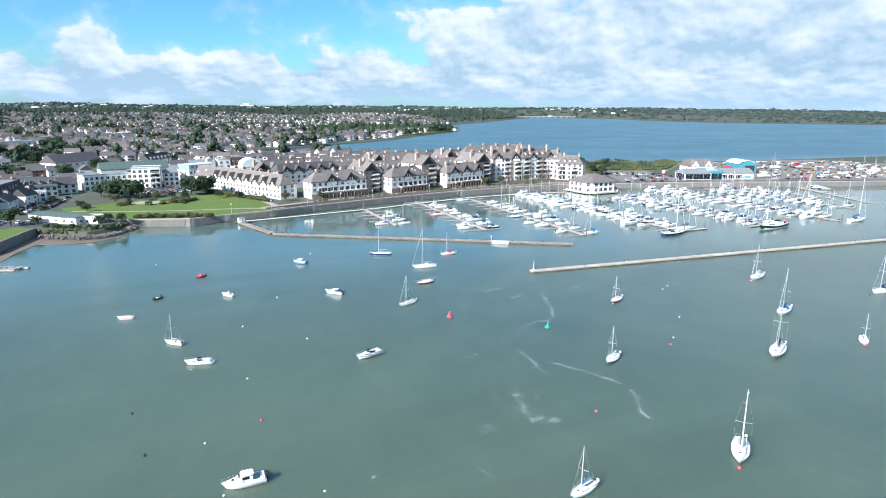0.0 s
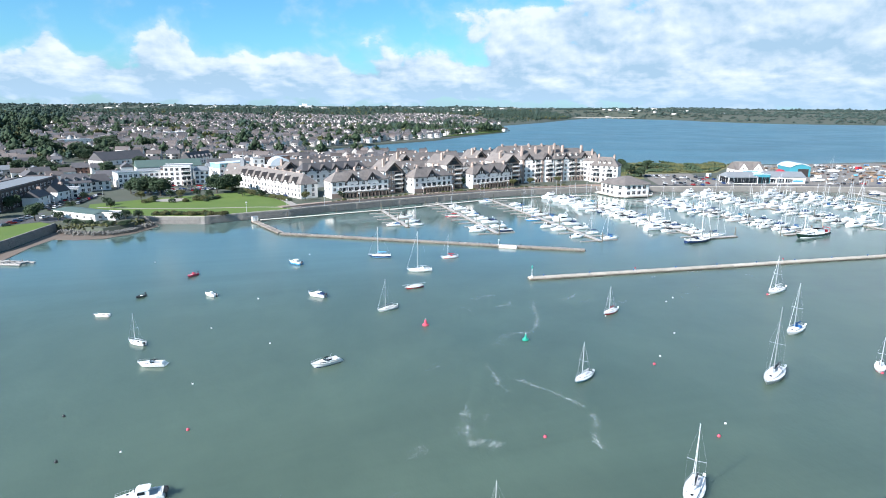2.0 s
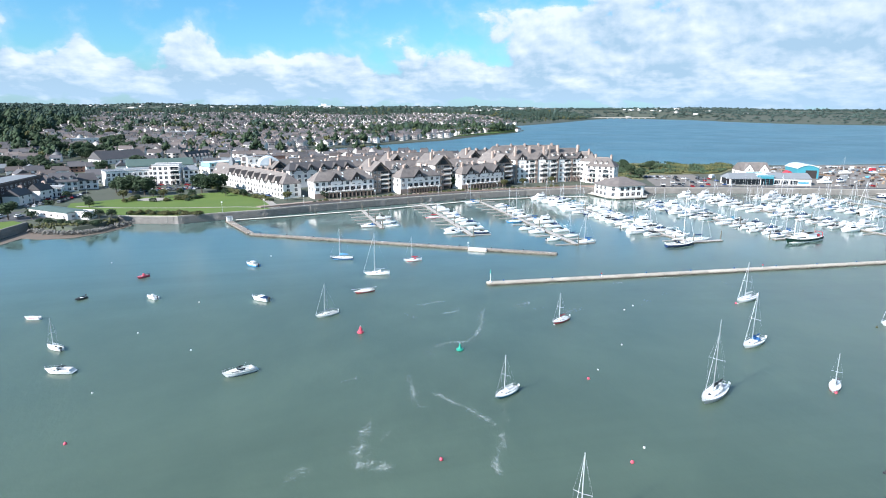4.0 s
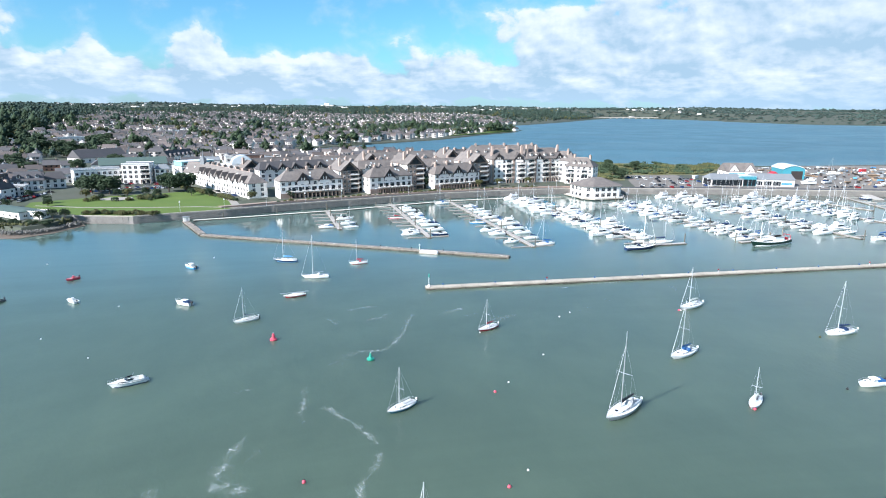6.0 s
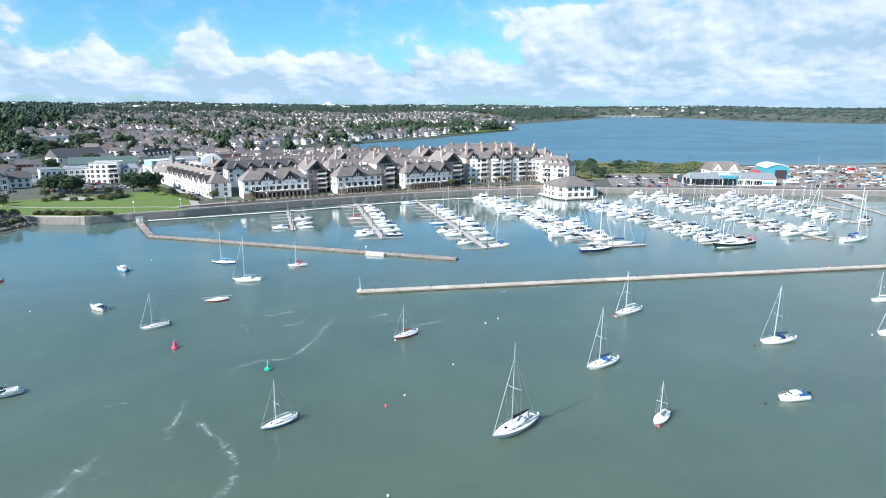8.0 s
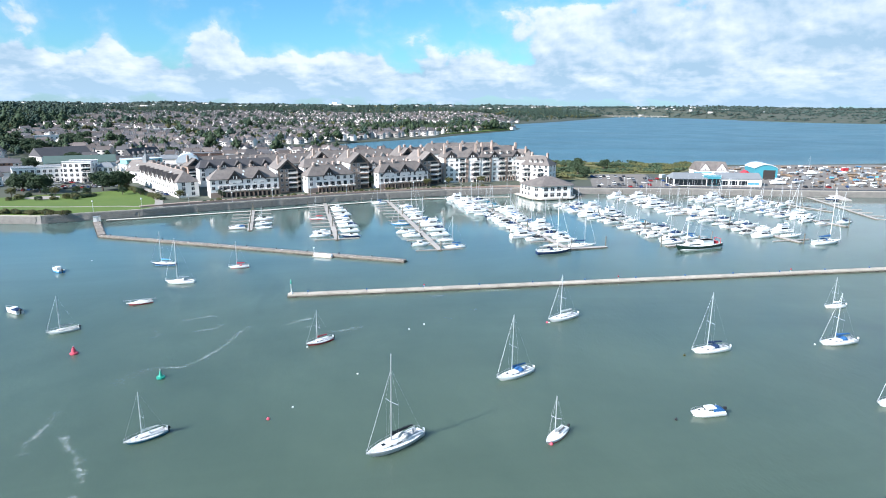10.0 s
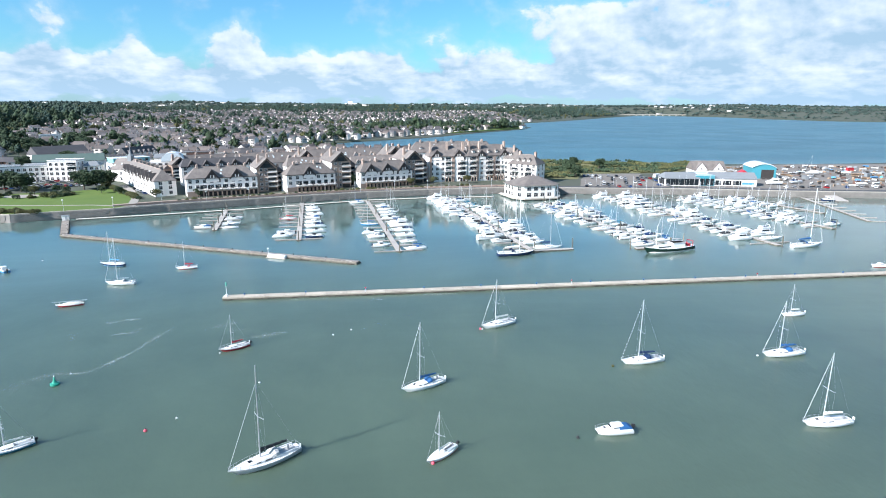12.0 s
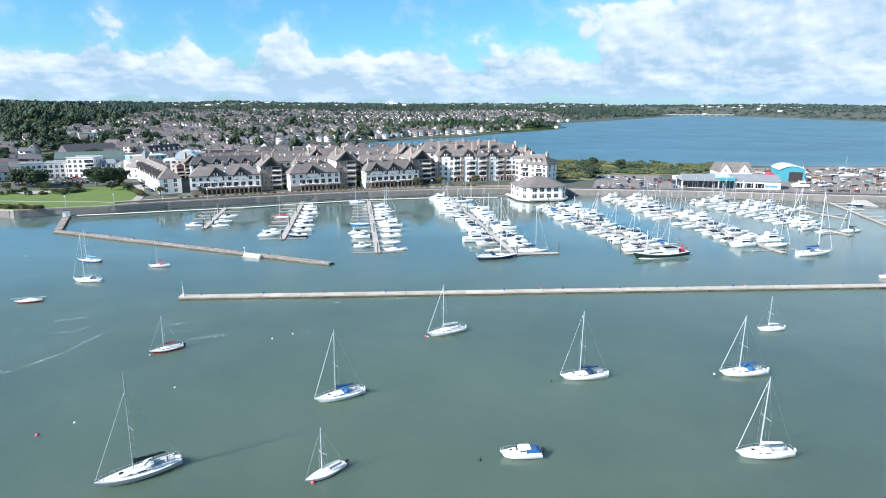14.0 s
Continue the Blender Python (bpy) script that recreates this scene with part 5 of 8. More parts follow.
def old_trawler(m):
    boat = lie(m, "old green timber trawler with white rail and red gear", "fishing boat", BERTH, "trawler")
    st = hull_shape(24, 6.0, 3.4, 1.9, 2.4, 0.6, 2.8, 0.08)
    make_hull(boat, st, DKGREEN, WHITE, CREAM, WHITE)
    rail_of(boat, st, "bulwark_rail", -11.5, 11.5, 14, 0.9)
    part("wheelhouse", Geo().box(-4, 0, 1.9, 6.0, 3.9, 2.8, 0, 0.95), WHITE, boat)
    part("wheelhouse_window", Geo().box(-1.2, 0, 3.3, 0.12, 3.2, 0.7).box(-4, -1.76, 3.3, 4.6, 0.1, 0.7).box(-4, 1.76, 3.3, 4.6, 0.1, 0.7), GLASS, boat, "dark wheelhouse window")
    part("wheelhouse_roof", Geo().box(-4, 0, 4.5, 6.2, 4.2, 0.2), WHITE, boat)
    part("deckhouse", Geo().box(2.8, 0, 1.9, 7.0, 3.2, 1.5, 0, 0.95), WHITE, boat)
    part("deckhouse_window", Geo().box(2.8, 0, 2.5, 5.8, 3.24, 0.5, 0, 0.97), GLASS, boat, "dark band of deckhouse windows")
    part("hatch_cover", Geo().box(8.2, 0, 2.0, 2.2, 2.2, 0.5, 0, 0.9), TEAK, boat)
    part("fore_mast", Geo().tube((6, 0, 1.8), (6.2, 0, 14.0), 0.2, 0.12, 8), WHITE, boat)
    part("aft_mast", Geo().tube((-7, 0, 2), (-7.2, 0, 9.0), 0.14, 0.1, 8), TEAK, boat)
    part("rigging", Geo().tube((12, 0, 3.3), (6.2, 0, 13.6), 0.03, n=4).tube((6.2, 0, 13.6), (-7.2, 0, 8.8), 0.03, n=4).tube((6, 2.8, 1.9), (6.2, 0, 12), 0.03, n=4).tube((6, -2.8, 1.9), (6.2, 0, 12), 0.03, n=4), WIRE, boat)
    part("net_drum", Geo().tube((-9, -1.6, 3.0), (-9, 1.6, 3.0), 0.8, 0.8, 10), RED, boat, "red net drum")
    part("gantry", Geo().tube((-10.5, 2, 2.2), (-10.5, 2, 5)  , 0.14).tube((-10.5, -2, 2.2), (-10.5, -2, 5), 0.14).tube((-10.5, 2, 5), (-10.5, -2, 5), 0.14), RED, boat)
    g = Geo()
    for i in range(7):
        x = -8 + i * 2.6
        b, sh = at_x(st, x)
        g.lathe(x, -b - 0.25, [(0.1, 0.5), (0.28, 0.8), (0.28, 1.4), (0.1, 1.7)], 8)
    part("fender", g, WHITE, boat, "row of hanging fenders")
    return boat


old_trawler(afloat(267.5, 232.6, 190) @ Matrix.Diagonal((0.97, 0.85, 0.74, 1)))

# ---- buoys ----
def nav_buoy(x, y, mat, label, cone):
    th = thing("navigation_buoy", afloat(x, y, 20) @ Matrix.Scale(0.60, 4), label, "buoy", "channel buoys")
    part("float", Geo().lathe(0, 0, [(0.9, -0.5), (1.45, 0.0), (1.5, 0.35), (1.45, 0.62), (0.9, 0.75)], 16), mat, th)
    part("tower", Geo().lathe(0, 0, [(0.85, 0.7), (0.62, 2.3), (0.2, 2.35)], 12) if not cone else Geo().lathe(0, 0, [(0.85, 0.7), (0.55, 1.3), (0.3, 2.3), (0.2, 2.4)], 12), mat, th)
    part("topmark", Geo().lathe(0, 0, [(0.1, 2.3), (0.1, 2.5), (0.36, 2.5), (0.36, 2.95), (0.1, 2.95)], 10) if not cone else Geo().lathe(0, 0, [(0.1, 2.4), (0.36, 2.5), (0.03, 3.1)], 10), mat, th)
    part("lantern", Geo().lathe(0, 0, [(0.1, 2.95), (0.13, 3.0), (0.1, 3.25), (0.04, 3.3)], 8), WHITE, th)


nav_buoy(60.6, 157.6, BUOYRED, "red can-shaped channel buoy", False)
nav_buoy(83.6, 140.6, GREENP, "green conical channel buoy", True)


def mooring_buoy(x, y, mat, label, r=0.22):
    th = thing("mooring_buoy", afloat(x, y, 0), label, "buoy", "mooring buoys")
    part("ball", Geo().lathe(0, 0, [(r * 0.3, -r * 0.7), (r * 0.85, -r * 0.4), (r, 0.1), (r * 0.8, 0.1 + r * 0.6), (r * 0.25, 0.1 + r)], 10), mat, th, smooth=True)
    part("ring", Geo().tube((0, 0, 0.1 + r * 0.9), (0, 0, 0.3 + r), 0.06, 0.06, 6), BLACK, th)


for x, y in ((3.1, 169.1), (18.8, 153.9), (14.6, 193.3), (2.8, 133.7), (139.0, 160.3), (143.4, 163.2), (124.6, 135.4), (111.7, 122.6), (235.3, 133.2), (113.5, 152.5), (104.7, 90.6), (-25.8, 250.8), (-5.7, 107.9), (12.6, 86.4), (-2.6, 90.6), (176.5, 158.8), (33, 250)):
    mooring_buoy(x, y, CREAM, "white round mooring buoy")
for x, y in ((4.6, 113.2), (107.5, 118.7), (100.3, 86.9), (68.8, 94.5), (80.6, 69.2), (155.9, 101.5), (176.0, 159.0)):
    mooring_buoy(x, y, BUOYRED, "faded red round mooring buoy", 0.34)
mooring_buoy(200.0, 132.5, LEAF2, "yellowish round mooring buoy", 0.33)
for x, y in ((139.6, 75.3), (181.6, 105.5), (-19.6, 124.5), (-15.6, 107.2)):
    mooring_buoy(x, y, BLACK, "dark round mooring buoy", 0.30)

# ---- foam streaks on the tide ----
FOAM = bpy.data.materials.new("sea_foam")
FOAM.use_nodes = True


def foam_nodes():
    tree = FOAM.node_tree
    tree.nodes.clear()
    add = nodes_of(tree)
    m = math_of(add)
    pos = add("ShaderNodeNewGeometry").outputs["Position"]
    n1 = add("ShaderNodeTexNoise", Vector=pos, Scale=0.9, Detail=10.0, Roughness=0.8, Distortion=1.6).outputs["Fac"]
    n2 = add("ShaderNodeTexNoise", Vector=pos, Scale=6.0, Detail=4.0, Roughness=0.7).outputs["Fac"]
    edge = add("ShaderNodeVertexColor", {"layer_name": "reach"}).outputs["Color"]
    n0 = add("ShaderNodeTexNoise", Vector=pos, Scale=0.24, Detail=2.0, Roughness=0.5).outputs["Fac"]
    v = m("ADD", m("ADD", m("ADD", m("MULTIPLY", n1, 0.85), m("MULTIPLY", n2, 0.4)), m("MULTIPLY", n0, 0.25)), m("MULTIPLY", edge, 0.17))
    a = add("ShaderNodeMapRange", Value=v, From_Min=0.90, From_Max=1.08, To_Max=0.54).outputs[0]
    foam = add("ShaderNodeBsdfDiffuse", Color=(0.72, 0.78, 0.76, 1))
    clear = add("ShaderNodeBsdfTransparent")
    mix = add("ShaderNodeMixShader", i0=a, i1=clear.outputs[0], i2=foam.outputs[0])
    out = add("ShaderNodeOutputMaterial")
    tree.links.new(mix.outputs[0], out.inputs[0])


foam_nodes()


def foam(points, widths, z):
    """A ribbon that thins to nothing at its edges."""
    g = Geo()
    fine, ws = [], []
    for i in range(len(points) - 1):
        for t in (0, 0.25, 0.5, 0.75):
            fine.append(Vector(points[i]).lerp(Vector(points[i + 1]), t))
            ws.append(widths[i] + (widths[i + 1] - widths[i]) * t)
    fine.append(Vector(points[-1]))
    ws.append(widths[-1])
    reach, rows = [], 5
    for i, p in enumerate(fine):
        d = (fine[min(i + 1, len(fine) - 1)] - fine[max(i - 1, 0)]).normalized()
        n = Vector((-d.y, d.x))
        for k in range(rows):
            s = k / (rows - 1) * 2 - 1
            q = p + n * s * ws[i] * 2.4
            g.v.append((q.x, q.y, z))
            reach.append((1 - abs(s)) * (0.15 if i in (0, len(fine) - 1) else 1.0))
    for i in range(len(fine) - 1):
        for k in range(rows - 1):
            a = i * rows + k
            g.f.append((a, a + 1, a + rows + 1, a + rows))
    ob = lone("foam", g, FOAM, "thin white streak of foam drifting on the water", "foam", "foam streaks", "stuff")
    layer = ob.data.color_attributes.new("reach", "FLOAT_COLOR", "POINT")
    for i, r in enumerate(reach):
        layer.data[i].color = (r, r, r, 1)


STREAKS = [
    ([(99, 173), (96, 164), (92.6, 153.6), (89.8, 149), (86.5, 145.6), (81.5, 146), (77.6, 143.6), (75.2, 138)], [1.2, 0.8, 0.9, 1.0, 1.2, 1.1, 1.2, 1.5]),
    ([(58.6, 111), (56.8, 106), (55.6, 101.5), (54.8, 97.5), (56.4, 94)], [0.5, 1.0, 1.4, 2.0, 2.0]), ([(55.5, 98), (58, 95), (60.5, 93.2)], [1.3, 1.5, 0.9]), ([(62.0, 106.5), (58.8, 101.5)], [0.5, 0.6]),
    ([(47, 97), (44.5, 95), (42, 92.5)], [1.0, 1.4, 1.1]), ([(68.2, 129), (68.8, 122), (67.8, 117), (68.8, 112.6)], [0.7, 0.8, 0.9, 1.0]),
    ([(72.2, 120), (75, 115.4), (78.0, 111.0), (80.2, 106.4), (81.8, 102.6)], [0.7, 0.8, 0.8, 0.7, 0.5]), ([(82.2, 100.8), (80.4, 96.6), (77.6, 91.8), (76.8, 87)], [0.8, 0.9, 0.8, 0.5]),
    ([(118.5, 161.2), (123, 162.6), (128.5, 164.8)], [0.8, 1.2, 0.9]), ([(73.8, 170.6), (76.2, 168.6), (77, 164.8)], [1.0, 1.2, 0.9]), ([(84, 167.5), (88.8, 169), (92, 172.5)], [0.8, 0.9, 0.8]),
    ([(105, 168.6), (108.5, 169.5), (115, 174)], [0.9, 1.0, 1.0]), ([(53, 127.8), (58.6, 130.4)], [0.7, 0.8]), ([(79.6, 176), (85, 179), (89.6, 179)], [0.9, 1.0, 0.8]),
    ([(148, 186.6), (154, 187)], [0.6, 0.7]), ([(124, 190.4), (131, 190.6), (139, 190.2)], [0.5, 0.6, 0.4]), ([(160, 190), (169, 189.6), (178, 189.4)], [0.5, 0.7, 0.4]), ([(204, 189), (216, 188.8)], [0.5, 0.5]), ([(246, 188), (262, 187.8)], [0.5, 0.5]), ([(112, 166.4), (117.5, 167.4)], [0.7, 0.8]), ([(134, 157.4), (137.5, 158.6)], [0.5, 0.5]), ([(145, 162), (148, 164.6)], [0.5, 0.6]), ([(158, 171), (161, 174)], [0.8, 0.7]), ([(186, 176), (188, 180), (187, 183)], [0.7, 0.9, 0.6]), ([(149, 168), (152, 165)], [0.5, 0.4]),
    ([(38, 85.4), (39.5, 80.2)], [0.9, 0.7]), ([(17.6, 85.9), (23.0, 88.5)], [0.6, 0.5]),
]
for i, (pts, ws) in enumerate(STREAKS):
    foam(pts, ws, 0.03 + 0.004 * i)

# ---- buildings ----
def pentagon(g, x, y0, y1, w, z0, z1, z2):
    """A gable-ended body from y0 to y1."""
    pts = [(x - w / 2, y, z) for y in (y0,) for z in ()]
    a = [(x - w / 2, z0), (x + w / 2, z0), (x + w / 2, z1), (x, z2), (x - w / 2, z1)]
    g.loft([[(p, y0, z) for p, z in a], [(p, y1, z) for p, z in a]])


WINDOW_MESH = {}
FRENCH = mesh_of("french_window", Geo().box(0, 0, 0, 1.7, 0.1, 2.4), GLASS)
BALCONY_DOOR = mesh_of("balcony_door", Geo().box(0, 0, 0, 2.1, 0.12, 2.35), GLASS)
ROOFLIGHT = mesh_of("rooflight", Geo().box(0, 0, 0, 0.95, 1.25, 0.14), PALEROOF)


def window_meshes(w, h):
    if (w, h) not in WINDOW_MESH:
        fr = Geo()
        o, i = [(-w / 2, 0), (w / 2, 0), (w / 2, h), (-w / 2, h)], [(-w / 2 + 0.1, 0.1), (w / 2 - 0.1, 0.1), (w / 2 - 0.1, h - 0.1), (-w / 2 + 0.1, h - 0.1)]
        fr.add([(x, -0.1, z) for x, z in o] + [(x, -0.1, z) for x, z in i] + [(x, 0.02, z) for x, z in o] + [(x, 0.02, z) for x, z in i],
               [(k, (k + 1) % 4, 4 + (k + 1) % 4, 4 + k) for k in range(4)] + [(k, 8 + k, 8 + (k + 1) % 4, (k + 1) % 4) for k in range(4)] + [(4 + k, 4 + (k + 1) % 4, 12 + (k + 1) % 4, 12 + k) for k in range(4)])
        k = len(fr.f)
        fr.box(0, -0.03, 0.04, w - 0.08, 0.08, h - 0.08)
        last = len(fr.f)
        fr.box(0, -0.08, 0.06, 0.07, 0.04, h - 0.12).box(0, -0.08, h * 0.62, w - 0.2, 0.04, 0.06)
        me = mesh_of("window", fr, RENDER)
        me.materials.append(PANE)
        for i in range(k, last):
            me.polygons[i].material_index = 1
        WINDOW_MESH[w, h] = me
    return WINDOW_MESH[w, h]


def add_window(parent, x, y, z, turn=0.0, w=1.5, h=1.7):
    piece("window", window_meshes(w, h), parent, pose(x, y, z, 0, 0, turn))


def building(name, m, label, length, depth, eave, rise, wall=RENDER, roof=SLATE, rows=(), bay=3.8, hip=0.0, gables=(), gable_w=7.0, board=BOARD, balconies=(), chimneys=(), ground=None,
             ends=True, flat=False, win=(2.0, 2.1), dormers=(), group="harbour buildings", category="building", strips=()):
    """A block with its front to -y: walls, roof, gables with dark boards, rows of windows, balconies and chimneys."""
    th = thing(name, m, label, category, group)
    part("wall", Geo().box(0, 0, -0.6, length, depth, eave + 0.6), wall, th)
    front = -depth / 2
    if flat:
        part("roof", Geo().box(0, 0, eave, length + 0.3, depth + 0.3, 0.25).box(0, 0, eave + 0.25, length - 0.6, depth - 0.6, 0.05), roof, th)
        part("parapet", Geo().box(0, front, eave + 0.2, length + 0.3, 0.25, 0.5).box(0, -front, eave + 0.2, length + 0.3, 0.25, 0.5), wall, th)
    else:
        covering = part("roof", Geo().gable(0, 0, eave, length, depth, rise, 0, 0.5, 0.25, hip), roof, th)
        if roof is SLATE:
            part("ridge", Geo().box(0, 0, eave + rise + 0.18, length - 2 * hip + 0.6, 0.42, 0.16, 0, 0.8), CHIMNEY, covering, "pale ridge tiles")
            pitch = math.degrees(math.atan2(rise, depth / 2))
            lights = random.Random(int(length * 7 + depth))
            for i in range(int((length - 2 * hip) / 6.0)):
                u, v = lights.uniform(-0.5, 0.5) * (length - 2 * hip - 1), lights.choice((0.32, 0.5, 0.62))
                if all(abs(u - q) > gable_w * 0.5 for q in gables) and all(abs(u - q) > 1.8 for q in dormers):
                    piece("rooflight", ROOFLIGHT, covering, pose(u, -depth / 2 * (1 - v), eave + rise * v + 0.26, pitch))
        if not hip:
            for side in (1, -1):
                g = Geo(Matrix.Rotation(math.pi / 2, 4, "Z"))
                x = length / 2 - 0.15
                pts = [(side * x, front + 0.1, eave), (side * x, -front - 0.1, eave), (side * x, 0, eave + rise * 0.97)]
                q = [(p[0] + side * 0.12, p[1], p[2]) for p in pts]
                part("gable_end", Geo().add(pts + q, [(0, 1, 2), (5, 4, 3), (0, 3, 4, 1), (1, 4, 5, 2), (2, 5, 3, 0)]), wall, th)
    if gables and board is BOARD:
        # a black strip stands in for the shadow line under the eaves
        part("eaves_board", Geo().box(0, front - 0.42, eave - 0.5, length + 0.5, 0.14, 0.5), board, th, "dark strip painted as the shadow under the eaves")
    if ground:
        part("ground_floor", Geo().box(0, front - 0.06, 0, length + 0.05, 0.14, 3.0), ground, th, "darker ground floor")
    for gx in gables:
        foot, top = eave - 0.9, eave - 0.3 + gable_w * 0.58
        slope = (top - foot) / (gable_w / 2)
        g = Geo()
        pentagon(g, gx, front - 0.3, front + depth * 0.30, gable_w * 0.86, eave - 2.4, foot + 0.07 * gable_w * slope, top - 0.1)
        gab = part("gable", g, wall, th)
        g = Geo()
        for side in (1, -1):
            a = [(gx, top), (gx + side * gable_w / 2, foot), (gx + side * gable_w / 2, foot + 0.3), (gx, top + 0.32)]
            g.loft([[(p, front - 0.6, z) for p, z in a], [(p, front + depth * 0.46, z) for p, z in a]])
        part("gable_roof", g, SHADETILE if board is BOARD else roof, gab)
        if board is BOARD:
            g = Geo()
            y0, y1 = front - 0.66, front - 0.56
            for side in (1, -1):
                a = [(gx, top - 1.05), (gx + side * gable_w / 2, foot - 0.85), (gx + side * gable_w / 2, foot + 0.2), (gx, top + 0.25)]
                g.loft([[(p, y0, z) for p, z in a], [(p, y1, z) for p, z in a]])
            part("bargeboard", g, board, gab, "black-stained bargeboard")
            w = gable_w * 0.44
            zb = top - w * slope
            part("gable_boarding", Geo().add([(gx - w, front - 0.45, zb), (gx + w, front - 0.45, zb), (gx, front - 0.45, top), (gx - w, front - 0.3, zb), (gx + w, front - 0.3, zb), (gx, front - 0.3, top)],
                                           [(0, 1, 2), (5, 4, 3), (0, 3, 4, 1), (1, 4, 5, 2), (2, 5, 3, 0)]), board, gab, "black-stained timber boarding")
            g = Geo().box(gx, front - 0.49, zb + 0.05, w * 1.7, 0.06, 0.10)
            for side in (1, -1):
                g.box(gx + side * w * 0.22, front - 0.49, zb + 0.3, 0.5, 0.06, w * slope * 0.30)
            part("gable_panel", g, RENDER, gab, "pale panels in the timber gable")
        else:
            add_window(th, gx, front - 0.33, eave + 0.2, 0, 1.3, 1.5)
    for dx in dormers:
        part("dormer", Geo().box(dx, front + depth * 0.22, eave + rise * 0.28, 1.8, depth * 0.25, 1.6), wall, th)
        part("dormer_roof", Geo().gable(dx, front + depth * 0.22, eave + rise * 0.28 + 1.5, depth * 0.27, 2.0, 0.8, 90, 0.2, 0.12), roof, th)
        add_window(th, dx, front + depth * 0.22 - depth * 0.125 - 0.02, eave + rise * 0.28 + 0.3, 0, 1.1, 1.1)
    n = max(1, int(length / bay))
    for z in rows:
        for i in range(n):
            add_window(th, (i + 0.5) * length / n - length / 2, front - 0.02, z, 0, *win)
        if ends:
            for side, turn in ((1, 90), (-1, -90)):
                for y in (-depth * 0.22, depth * 0.22):
                    add_window(th, side * (length / 2 + 0.02), y, z, turn, *win)
    for x0, x1, z, out in balconies:
        g = Geo().box((x0 + x1) / 2, front - out / 2, z - 0.22, x1 - x0, out, 0.22)
        bal = part("balcony", g, RENDER, th)
        g = Geo()
        g.box((x0 + x1) / 2, front - out + 0.04, z + 0.96, x1 - x0, 0.07, 0.09).box((x0 + x1) / 2, front - out + 0.04, z + 0.10, x1 - x0, 0.05, 0.06)
        k = max(2, int((x1 - x0) / 2.4))
        for i in range(k + 1):
            g.box(x0 + (x1 - x0) * i / k, front - out + 0.04, z, 0.09, 0.09, 1.0)
        for i in range(int((x1 - x0) / 0.45)):
            g.box(x0 + 0.3 + i * 0.45, front - out + 0.04, z + 0.12, 0.04, 0.04, 0.86)
        part("railing", g, RENDER if z > 5 else BOARD, bal)
        if z < 5:
            g = Geo()
            for i in range(k + 1):
                g.box(x0 + (x1 - x0) * i / k, front - out + 0.25, 0, 0.35, 0.35, z - 0.2)
            tagged(part("pillar", g, BRICK, bal, "brick pillars under the balcony"), kind="stuff")
            for i in range(k):
                piece("french_window", FRENCH, th, pose(x0 + (x1 - x0) * (i + 0.5) / k, front - 0.15, 0.1))
            for i in range(max(2, int((x1 - x0) / 3.9))):
                piece("balcony_door", BALCONY_DOOR, th, pose(x0 + (x1 - x0) * (i + 0.5) / max(2, int((x1 - x0) / 3.9)), front - 0.06, z + 0.05))
        else:
            # dark panel paints the shaded recess behind the balcony on the wall
            part("balcony_door", Geo().box((x0 + x1) / 2, front - 0.12, z + 0.02, (x1 - x0) * 0.82, 0.14, 2.3), GLASS, bal, "dark glazed panel carrying the shade of the balcony recess")
    for x0, x1 in strips:
        part("brick_bay", Geo().box((x0 + x1) / 2, front - 0.25, 0, x1 - x0, 0.5, eave - 0.2), BRICK, th, "buff brick bay between the balconies")
    for cx, cy, ch in chimneys:
        g = Geo().box(cx, cy, eave + rise * 0.3, 1.3, 2.1, rise * 0.7 + ch).box(cx, cy, eave + rise + ch - 0.35, 1.5, 2.3, 0.22)
        stack = part("chimney", g, CHIMNEY, th, "salmon brick chimney stack")
        g = Geo()
        for dy in (-0.55, 0, 0.55):
            g.tube((cx, cy + dy, eave + rise + ch), (cx, cy + dy, eave + rise + ch + 0.55), 0.17, 0.14, 6)
        part("chimney_pot", g, CHIMNEY, stack)
    return th


